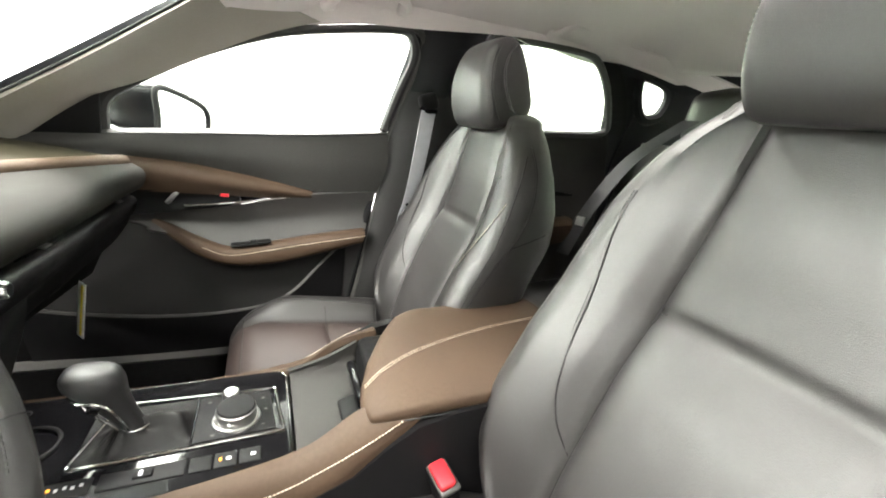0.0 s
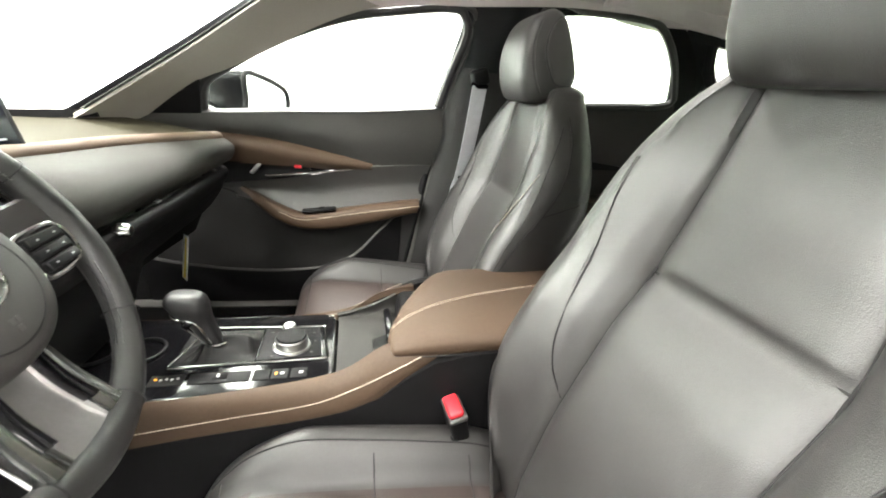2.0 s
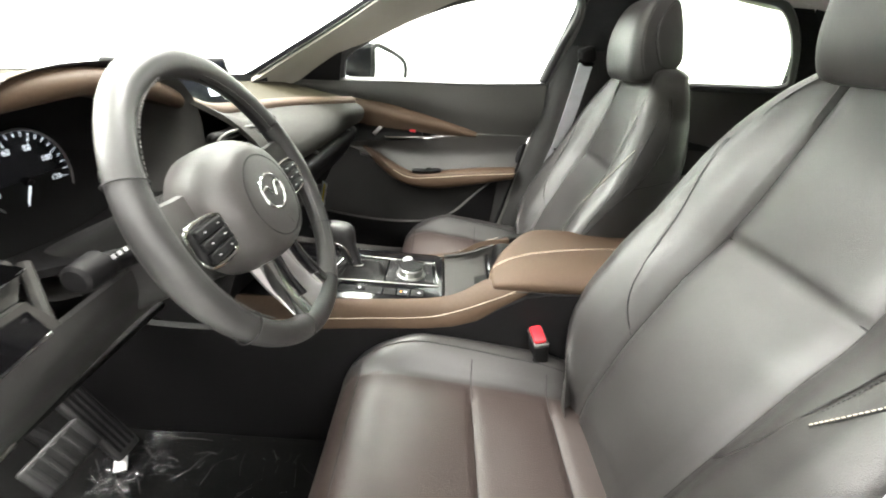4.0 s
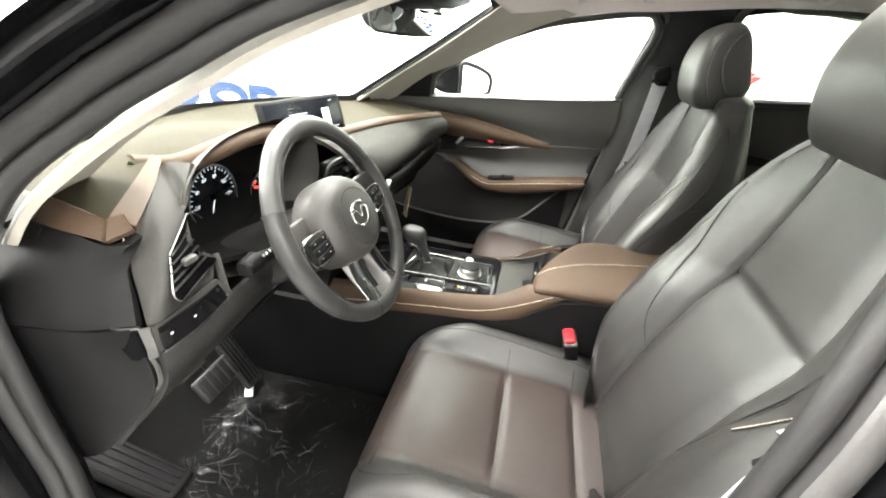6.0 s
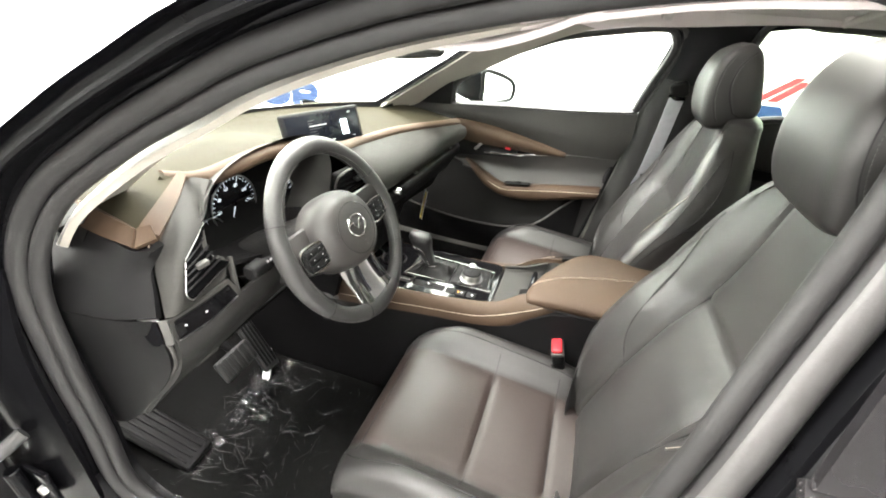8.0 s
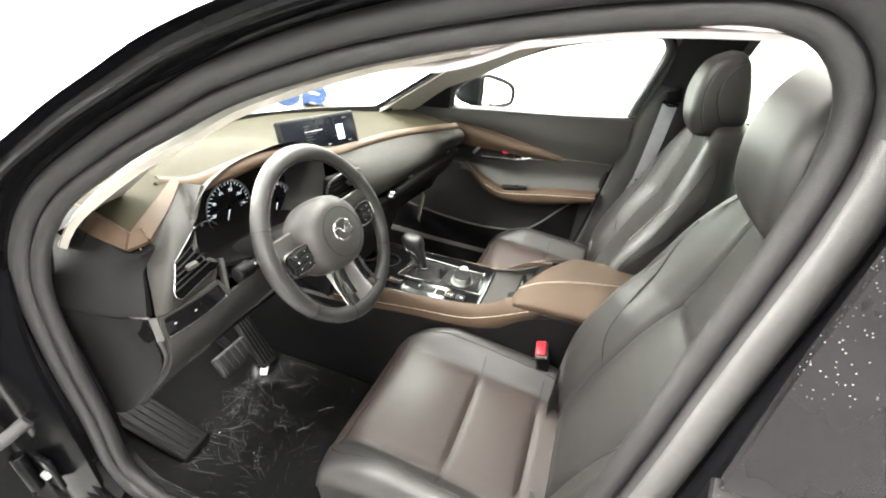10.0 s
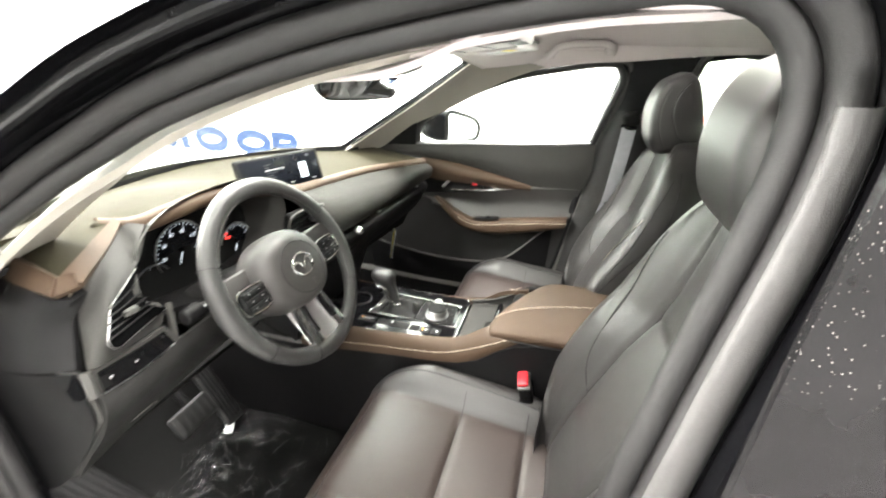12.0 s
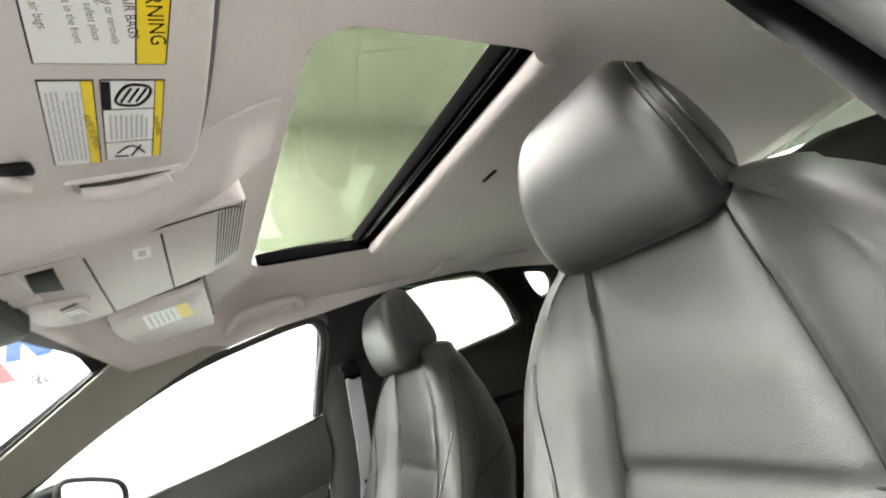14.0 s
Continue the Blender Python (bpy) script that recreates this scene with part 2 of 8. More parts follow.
def dashes(pts, gap=0.006, r=0.0009, n=None):
    """A row of stitches along pts, one small bead each."""
    total = sum((Vector(b) - Vector(a)).length for a, b in zip(pts, pts[1:]))
    k = n or max(4, int(total / gap))
    line = resample(pts, 2 * k)
    bm = bmesh.new()
    for i in range(0, 2 * k - 1, 2):
        a, b = line[i], line[i].lerp(line[i + 1], 1.3)
        d = (b - a).normalized()
        s = d.orthogonal().normalized()
        u = d.cross(s)
        ra = [bm.verts.new(a + r * q) for q in (s, u, -s, -u)]
        rb = [bm.verts.new(b + r * q) for q in (s, u, -s, -u)]
        for q in range(4):
            bm.faces.new((ra[q], ra[(q + 1) % 4], rb[(q + 1) % 4], rb[q]))
        bm.faces.new(ra)
        bm.faces.new(rb)
    return bm


def smooth(a, b, x):
    x = min(1, max(0, (x - a) / (b - a)))
    return x * x * (3 - 2 * x)


def along(table, z):
    """The value at z of a smooth line through (z, value) pairs."""
    if z <= table[0][0]:
        return table[0][1]
    for i in range(len(table) - 1):
        (a, u), (b, v) = table[i], table[i + 1]
        if z <= b:
            p, q = table[max(i - 1, 0)], table[min(i + 2, len(table) - 1)]
            h, t = b - a, (z - a) / (b - a)
            m0, m1 = (v - p[1]) / (b - p[0]), (q[1] - u) / (q[0] - a)
            return (2 * t ** 3 - 3 * t * t + 1) * u + (t ** 3 - 2 * t * t + t) * h * m0 + (3 * t * t - 2 * t ** 3) * v + (t ** 3 - t * t) * h * m1
    return table[-1][1]


def resample4(rows, n):
    """Rows of four numbers, spaced evenly on a smooth line through them."""
    k = len(rows) - 1
    return [tuple(along([(i, r[c]) for i, r in enumerate(rows)], k * j / (n - 1)) for c in range(4)) for j in range(n)]


def number(name, text, size, at, material, parent, m=None):
    """Lettering as a flat mesh, facing the rear of the car unless m turns it."""
    cu = bpy.data.curves.new(name, "FONT")
    cu.body, cu.size, cu.align_x, cu.align_y = text, size, "CENTER", "CENTER"
    cu.offset = 0.03 * size if size > 0.05 else 0.0
    tmp = bpy.data.objects.new("tmp_text", cu)
    me = bpy.data.meshes.new_from_object(tmp)
    bpy.data.objects.remove(tmp)
    bm = bmesh.new()
    bm.from_mesh(me)
    bm.transform(m or (Matrix.Translation(at) @ Matrix(((0, 0, 1, 0), (1, 0, 0, 0), (0, 1, 0, 0), (0, 0, 0, 1)))))
    return put(name, bm, material, parent)


# ---- showroom ----
# share of each light panel, by (front end, front half, passenger's side, driver's side);
# the panels are assumed and added, their shares tuned to light the cabin
WATTS = {(True, True, True, False): 1.1, (True, True, False, False): 2.2, (True, True, False, True): 1.1, (False, True, True, False): 0.6, (False, True, False, False): 0.9,
         (False, True, False, True): 0.25, (False, False, True, False): 1.2, (False, False, False, False): 0.6, (False, False, False, True): 0.35}


def showroom():
    x0, x1, y0, y1, h = -5.2, 5.6, -4.2, 2.4, 3.3
    put("floor", block((x1 - x0, y1 - y0, 0.1), pose((x0 + x1) / 2, (y0 + y1) / 2, -0.05), 0), FLOORM)
    tagged(bpy.data.objects["floor"], "grey polished showroom floor under the car", "floor", kind="structure")
    for name, size, at in (("wall_passenger_side", (x1 - x0, 0.1, h), ((x0 + x1) / 2, y1 + 0.05, h / 2)), ("wall_driver_side", (x1 - x0, 0.1, h), ((x0 + x1) / 2, y0 - 0.05, h / 2)),
                           ("wall_front", (0.1, y1 - y0, h), (x0 - 0.05, (y0 + y1) / 2, h / 2)), ("wall_rear", (0.1, y1 - y0, h), (x1 + 0.05, (y0 + y1) / 2, h / 2))):
        tagged(put(name, block(size, pose(*at), 0), BACKWALL if name == "wall_driver_side" else WALL), "plain unseen wall, greyed to cut light from the driver's side" if name == "wall_driver_side" else "plain bright white painted showroom wall", "wall", kind="structure")
    tagged(put("ceiling", block((x1 - x0, y1 - y0, 0.1), pose((x0 + x1) / 2, (y0 + y1) / 2, h + 0.05), 0), WALL), "white showroom ceiling with assumed light panels", "ceiling", kind="structure")
    for y in (-2.9, -0.7, 1.6):
        for x in (-4.4, -1.5, 1.2 if y < 1 else 0.2, 3.8 if y < 1 else 4.6):
            lamp = thing("ceiling_light", (x, y, h), "assumed square white ceiling light panel, added to light the cabin", "light", "light panels on the ceiling")
            put("frame", block((1.34, 0.94, 0.03), pose(x, y, h - 0.012), 0.004), WHITE, lamp)
            put("diffuser", block((1.26, 0.86, 0.01), pose(x, y, h - 0.032), 0.002), LAMP, lamp, "glowing white diffuser")
            light = new("panel_light", bpy.data.lights.new("panel_light", "AREA"))
            light.data.shape, light.data.size, light.data.size_y, light.data.energy = "RECTANGLE", 1.26, 0.86, PANEL_WATTS * WATTS[(x < -4, x < 0, y > 1, y < -2)]
            light.data.color = (1.0, 0.962, 0.915)
            light.matrix_world = pose(x, y, h - 0.042)
            light.parent = lamp
            light.matrix_parent_inverse = Matrix.Translation(lamp.location).inverted()
    # printed wall logos: plain shapes in their colours
    y = 2.397
    for sx, sz, k in ((-3.69, 0.455, 1.0), (1.41, 0.690, 1.0), (-0.555, 1.825, 0.62)):
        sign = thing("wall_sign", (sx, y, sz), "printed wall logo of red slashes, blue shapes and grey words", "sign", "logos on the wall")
        def flat(name, pts, material):
            put(name, plate([(sx + k * a, y, sz + k * b) for a, b in pts], 0.004, r=0.0), material, sign)
        def band(name, pts, w, material, closed=False):
            """A flat printed stroke of half width w along pts."""
            line = resample([(sx + k * a, y - 0.001, sz + k * b) for a, b in pts], 40 if closed else 16, closed)
            n = len(line)
            rows = []
            for i, p in enumerate(line):
                d = (line[(i + 1) % n] - line[i - 1]) if closed or 0 < i < n - 1 else (line[min(i + 1, n - 1)] - line[max(i - 1, 0)])
                o = Vector((-d.z, 0, d.x)).normalized() * w * k
                rows.append([p - o, p + o, p + o + Vector((0, -0.003, 0)), p - o + Vector((0, -0.003, 0))])
            bm = bmesh.new()
            grid(bm, rows + rows[:1] if closed else rows, True)
            put(name, bm, material, sign)
        if k == 1:
            for i in range(2):
                flat("red_slash", [(-0.03 + 0.085 * i, 0.265), (0.03 + 0.085 * i, 0.265), (0.225 + 0.04 * i, 0.42 - 0.02 * i), (0.165 + 0.04 * i, 0.42 - 0.02 * i)], SIGNRED)
            flat("red_slash", [(-0.15, 0.10), (-0.06, 0.10), (-0.10, 0.34), (-0.18, 0.34)], SIGNRED)
        else:
            for i in range(2):
                flat("red_slash", [(-0.42 + 0.09 * i, 0.0 - 0.02 * i), (-0.36 + 0.09 * i, 0.0 - 0.02 * i), (-0.10 + 0.03 * i, 0.15 - 0.02 * i), (-0.16 + 0.03 * i, 0.15 - 0.02 * i)], SIGNRED)
            flat("red_leg", [(-0.17, 0.15), (-0.08, 0.15), (0.07, -0.17), (-0.06, -0.17)], SIGNRED)
        flat("blue_zigzag", [(0.0, 0), (0.10, 0), (0.115, 0.14), (0.20, 0), (0.29, 0), (0.375, 0.14), (0.39, 0), (0.49, 0), (0.465, 0.24), (0.34, 0.24), (0.245, 0.09), (0.15, 0.24), (0.025, 0.24)], SIGNBLUE)
        for cx in (0.765, 1.255):
            band("blue_ring", [(cx + 0.158 * math.cos(a * math.pi / 12), 0.12 + 0.082 * math.sin(a * math.pi / 12)) for a in range(24)], 0.042, SIGNBLUE, True)
        flat("blue_post", [(1.465, 0), (1.55, 0), (1.55, 0.24), (1.465, 0.24)], SIGNBLUE)
        band("blue_arch", [(1.54, 0.202), (1.64, 0.202), (1.700, 0.185), (1.708, 0.155), (1.685, 0.12), (1.62, 0.105), (1.54, 0.105)], 0.038, SIGNBLUE)
        flat("blue_leg", [(1.585, 0.10), (1.675, 0.10), (1.765, 0), (1.665, 0)], SIGNBLUE)
        size = 0.115 if k < 1 else 0.13
        spot = Vector((sx + 0.235 if k < 1 else sx + 0.95, 2.3925, sz - 0.115 if k < 1 else sz - 0.13))
        number("grey_words", "auto g", size, spot, SIGNGREY, sign, Matrix.Translation(spot) @ Matrix.Rotation(math.pi / 2, 4, "X"))



showroom()


# ---- car shell ----
def side_y(z, at=0.70):
    """How far out the side of the cabin lies at height z: upright below the belt line, leaning in above it."""
    return at - max(0.0, z - 1.0) * 0.30


def mirrored(pts):
    return [(x, -y, z) for x, y, z in pts]


# door opening of the driver's side, from the sill up the front pillar, over and down the rear pillar
APERTURE = [(0.45, -0.715, 0.44), (0.20, -0.725, 0.415), (-0.10, -0.73, 0.415), (-0.32, -0.73, 0.47), (-0.330, -0.73, 0.66), (-0.330, -0.73, 0.83), (-0.325, -0.720, 0.98),
            (-0.270, -0.692, 1.094), (-0.165, -0.655, 1.177), (-0.059, -0.634, 1.237), (0.032, -0.619, 1.283), (0.181, -0.601, 1.335), (0.354, -0.588, 1.374), (0.488, -0.582, 1.393),
            (0.556, -0.583, 1.393), (0.593, -0.589, 1.372), (0.611, -0.601, 1.326), (0.600, -0.626, 1.248), (0.566, -0.664, 1.120), (0.540, -0.695, 1.02), (0.518, -0.71, 0.90), (0.500, -0.715, 0.70), (0.478, -0.715, 0.52)]


def aperture_ring(out, side, n=120):
    """The opening's line, moved out of the opening by out and sideways by side."""
    line = resample(APERTURE, n, True)
    c = Vector((0.16, -0.68, 0.95))
    res = []
    for i, p in enumerate(line):
        d = (line[(i + 1) % n] - line[i - 1]).normalized()
        o = d.cross(Vector((0, 1, 0)))
        if o.dot(p - c) < 0:
            o = -o
        res.append(p + o.normalized() * out + Vector((0, side, 0)))
    return res


def shell():
    car = thing("car_body", (0.3, 0, 0.2), "black compact crossover car body with its driver's door open", "car")
    # painted frame round the driver's door opening, in steps like pressed steel
    rings = [aperture_ring(o, s) for o, s in ((0.024, 0.035), (0.032, -0.002), (0.040, -0.012), (0.046, -0.016), (0.050, -0.034), (0.060, -0.040), (0.068, -0.040), (0.074, -0.056))]
    bm = bmesh.new()
    grid(bm, rings, True)
    put("door_frame", bm, PAINT, car, "gloss black painted door frame", 30)
    put("door_seal", tube(aperture_ring(0.025, -0.007), 0.0145, 12, True, 220), SEALCLOTH, car, "soft grey rubber door seal")
    put("seal_lip", tube(aperture_ring(0.001, 0.002), 0.0120, 10, True, 220), SEALCLOTH, car, "cloth-covered inner lip of the seal")
    # broad flap of the seal along the rear pillar, its light put into a paler colour
    lines = [[q for q in aperture_ring(o, d) if q.x > 0.45 and 0.50 < q.z < 1.33] for o, d in ((0.013, -0.012), (0.017, -0.021), (0.027, -0.025), (0.037, -0.024), (0.044, -0.018))]
    put("seal_flap", skin([resample(l, 60) for l in lines], 60, 16, 0.005), FLAP, car, "broad flap of the door seal, coloured paler as if lit")
    put("outer_seal", tube(aperture_ring(0.054, -0.044), 0.005, 6, True, 160), PAINT, car)
    # sill under the opening
    put("sill", skin([[(-0.42, -0.70, 0.43), (0.1, -0.70, 0.405), (0.62, -0.70, 0.43)], [(-0.42, -0.79, 0.41), (0.1, -0.79, 0.385), (0.62, -0.79, 0.41)], [(-0.42, -0.83, 0.34), (0.1, -0.83, 0.32), (0.62, -0.83, 0.34)], [(-0.42, -0.82, 0.20), (0.1, -0.82, 0.19), (0.62, -0.82, 0.20)]], 20), PAINT, car)
    # hinge pillar and front wing outside the opening
    put("hinge_pillar", skin([[(-0.375, -0.770, 0.30), (-0.365, -0.770, 0.60), (-0.355, -0.768, 0.85), (-0.345, -0.745, 1.0)], [(-0.43, -0.80, 0.30), (-0.43, -0.80, 0.60), (-0.42, -0.80, 0.85), (-0.42, -0.775, 1.02)], [(-0.50, -0.80, 0.30), (-0.52, -0.80, 0.60), (-0.53, -0.80, 0.85), (-0.54, -0.78, 1.03)], [(-0.52, -0.88, 0.30), (-0.54, -0.88, 0.60), (-0.55, -0.87, 0.85), (-0.56, -0.83, 1.02)]], 20), PAINT, car)
    put("front_wing", skin([[(-0.56, -0.83, 1.035), (-0.9, -0.82, 1.0), (-1.4, -0.78, 0.93), (-1.9, -0.66, 0.84)], [(-0.55, -0.88, 0.85), (-0.9, -0.89, 0.83), (-1.4, -0.88, 0.80), (-1.95, -0.74, 0.74)], [(-0.54, -0.89, 0.40), (-0.9, -0.89, 0.62), (-1.4, -0.89, 0.66), (-2.0, -0.76, 0.45)]], 24), PAINT, car)
    put("bonnet", skin([[(-0.62, -0.78, 0.96), (-0.80, -0.4, 0.93), (-0.84, 0, 0.925), (-0.80, 0.4, 0.93), (-0.62, 0.78, 0.95)], [(-1.2, -0.78, 0.87), (-1.25, -0.4, 0.85), (-1.27, 0, 0.85), (-1.25, 0.4, 0.85), (-1.2, 0.78, 0.85)], [(-1.85, -0.66, 0.78), (-1.98, -0.3, 0.76), (-2.0, 0, 0.76), (-1.98, 0.3, 0.75), (-1.85, 0.66, 0.74)]], 24), PAINT, car)
    # pillars beside the windscreen, outside
    out = [[(-0.66, -0.76, 1.03), (-0.40, -0.715, 1.13), (-0.13, -0.665, 1.268), (0.10, -0.63, 1.375), (0.25, -0.61, 1.425)], [(-0.62, -0.700, 1.040), (-0.42, -0.665, 1.135), (-0.18, -0.625, 1.270), (0.05, -0.590, 1.385), (0.21, -0.57, 1.44)]]
    a = [(-0.42, -0.510, 1.020), (-0.372, -0.515, 1.048), (-0.245, -0.522, 1.130), (-0.120, -0.523, 1.211), (0.04, -0.517, 1.317), (0.105, -0.514, 1.362)]
    c = [(-0.30, -0.690, 1.012), (-0.165, -0.672, 1.110), (-0.03, -0.655, 1.175), (0.12, -0.632, 1.245), (0.20, -0.620, 1.285), (0.34, -0.605, 1.345)]
    for m in (lambda b: b, flip):
        inner = [[(x, y + 0.02, z - 0.002) for x, y, z in out[0]], [(x, y, z - 0.018) for x, y, z in out[1]]] if m is not flip else []
        put("windscreen_pillar", m(skin([out[0], *inner] if m is not flip else [c, [tuple((p + q) / 2 + e for p, q, e in zip(u, v, (0, -0.03, 0.02))) for u, v in zip(a, c)], a], 24)), PAINT, car)
        put("roof_rail", m(skin([[(0.10, -0.633, 1.375), (0.40, -0.615, 1.43), (0.70, -0.61, 1.445), (1.3, -0.60, 1.43), (1.9, -0.56, 1.36)], [(0.10, -0.60, 1.405), (0.40, -0.58, 1.465), (0.70, -0.57, 1.48), (1.3, -0.56, 1.465), (1.9, -0.52, 1.39)]], 30)), PAINT, car)
    # roof skin with the sunroof's hole: front, rear and side strips
    def roof(x, y):
        return 1.535 - 0.10 * (y / 0.6) ** 2 - 0.13 * max(0, 0.62 - x) ** 2 * 1.3 - 0.11 * max(0, x - 0.7) ** 2
    def strip(xs, ys):
        return skin([[(x, y, roof(x, y)) for y in ys] for x in xs], 24, 10)
    put("roof_front", strip((0.10, 0.2, 0.30, 0.40), [-0.58 + 0.116 * i for i in range(11)]), PAINT, car)
    put("roof_rear", strip((0.76, 1.1, 1.5, 1.9), [-0.58 + 0.116 * i for i in range(11)]), PAINT, car)
    for s in (-1, 1):
        put("roof_side", strip((0.40, 0.52, 0.64, 0.76), [s * y for y in (0.38, 0.45, 0.52, 0.58)]), PAINT, car)
    # floor pan, firewall and tail close the cabin
    put("floor_pan", block((2.6, 1.44, 0.03), pose(0.6, 0, 0.27), 0.005), CARPET, car, "black carpeted floor pan")
    put("bulkhead", skin([[(-0.80, y, 0.28) for y in (-0.72, 0, 0.72)], [(-0.88, y, 0.6) for y in (-0.72, 0, 0.72)], [(-0.80, y, 0.915) for y in (-0.72, 0, 0.72)]], 8), CARPET, car)
    put("tailgate", skin([[(1.98, -0.62, 0.55), (2.04, 0, 0.55), (1.98, 0.62, 0.55)], [(2.02, -0.66, 0.95), (2.08, 0, 0.95), (2.02, 0.66, 0.95)], [(1.98, -0.64, 1.10), (2.04, 0, 1.11), (1.98, 0.64, 1.10)]], 16), PLASTIC, car)
    return car


CAR = shell()


def windows():
    """The fixed panes: windscreen and rear window."""
    rows = []
    for u in range(7):
        t = u / 6
        rows.append([((-0.655 + 0.20 * abs(s) ** 2.2) * (1 - t) + (0.065 + 0.055 * abs(s) ** 2) * t, s * (0.675 * (1 - t) + 0.565 * t), (1.03 - 0.01 * s * s) * (1 - t) + (1.405 - 0.03 * s * s) * t + 0.035 * math.sin(math.pi * t)) for s in (-1, -0.6, -0.2, 0.2, 0.6, 1)])
    ws = put("windscreen_glass", skin(rows, 24, 14, 0.004), GLASS, CAR, "clear laminated windscreen")
    ws.visible_shadow = False
    put("windscreen_edge", tube([(0.109, 0.491, 1.345), (-0.106, 0.5, 1.197), (-0.354, 0.492, 1.035)], 0.0030, 6, n=60), INK, CAR, "black edge of the windscreen")
    low = [(-0.343, 0.530), (-0.484, 0.375), (-0.549, 0.277), (-0.611, 0.155), (-0.648, 0.004), (-0.649, -0.111), (-0.635, -0.215), (-0.60, -0.36), (-0.54, -0.50)]
    high = (1.031, 1.032, 1.035, 1.038, 1.045, 1.050, 1.052, 1.052, 1.050)
    put("windscreen_base_band", skin([[(x, y, 1.012) for x, y in low], [(x - 0.004, y, z) for (x, y), z in zip(low, high)]], 50, 2, 0.003, False), INK, CAR, "black printed band at the windscreen's base")
    r = put("rear_window_glass", skin([[(1.86, -0.52, 1.385), (1.90, 0, 1.41), (1.86, 0.52, 1.385)], [(2.0, -0.62, 1.11), (2.05, 0, 1.12), (2.0, 0.62, 1.11)]], 14, 2, 0.004, False), PRIVACY, CAR, "tinted rear window")
    r.visible_shadow = False


windows()


# ---- headliner with its fittings ----
def liner_z(x, y):
    """Height of the roof lining."""
    edge = smooth(0.40, 0.60, abs(y)) * 0.075
    front = along([(0.05, 0.100), (0.20, 0.074), (0.30, 0.050), (0.41, 0.0)], x)
    rear = 0.11 * max(0, x - 0.95) ** 1.6
    return 1.458 - edge - front - rear


def liner_half(x):
    return along([(0.05, 0.45), (0.13, 0.53), (0.25, 0.575), (0.7, 0.585), (1.3, 0.575), (1.9, 0.52)], x)


def rounded_rect(x0, x1, y0, y1, r, n):
    """n points round a rectangle with round corners, from the middle of its high-x side."""
    pts = []
    for cx, cy, a in ((x1 - r, y1 - r, 0), (x0 + r, y1 - r, 90), (x0 + r, y0 + r, 180), (x1 - r, y0 + r, 270)):
        pts += [(cx + r * math.cos(radians(a + 15 * k)), cy + r * math.sin(radians(a + 15 * k)), 0) for k in range(7)]
    dense = []
    for a, b in zip(pts, pts[1:] + pts[:1]):
        dense += [Vector(a).lerp(Vector(b), k / 6) for k in range(6)]
    line = [dense[-1]] + dense
    step = len(dense) / n
    return [dense[int(i * step)] for i in range(n)]


SUN = (0.405, 0.735, -0.365, 0.365)


def headliner():
    n = 168
    inner = rounded_rect(SUN[0], SUN[1], SUN[2], SUN[3], 0.055, n)
    c = Vector((0.57, 0, 0))
    rings = [[Vector((p.x, p.y, liner_z(p.x, p.y) + 0.035)) for p in inner]]
    steps = 22
    for k in range(steps + 1):
        t = k / steps
        ring = []
        for p in inner:
            d = p - c
            # the outer edge in that direction
            lo, hi = 1.0, 12.0
            for _ in range(24):
                mid = (lo + hi) / 2
                q = c + d * mid
                front = 0.055 + 0.06 * (q.y / 0.55) ** 2
                if front < q.x < 1.9 and abs(q.y) < liner_half(q.x):
                    lo = mid
                else:
                    hi = mid
            q = p.lerp(c + d * lo, t ** 1.15)
            ring.append(Vector((q.x, q.y, liner_z(q.x, q.y))))
        rings.append(ring)
    bm = bmesh.new()
    grid(bm, rings, True)
    ob = put("headliner", bm, LINER, None, "", 50)
    tagged(ob, "light grey fabric headliner with a sunroof opening", "headliner", kind="structure")
    sol = ob.modifiers.new("thickness", "SOLIDIFY")
    sol.thickness, sol.offset = 0.006, 1


headliner()


def windscreen_top():
    """Black printed border of the glass, just ahead of the lining."""
    ys = [-0.52 + 0.08 * i for i in range(14)]
    fx = [0.055 + 0.06 * (y / 0.55) ** 2 for y in ys]
    rows = [[(x + d, y, liner_z(max(x, 0.056), y) + h) for x, y in zip(fx, ys)] for d, h in ((-0.024, 0.000), (0.010, 0.012))]
    put("windscreen_top_band", skin(rows, 40, 2, 0.003, False), INK, CAR, "black printed band along the windscreen's top")


windscreen_top()


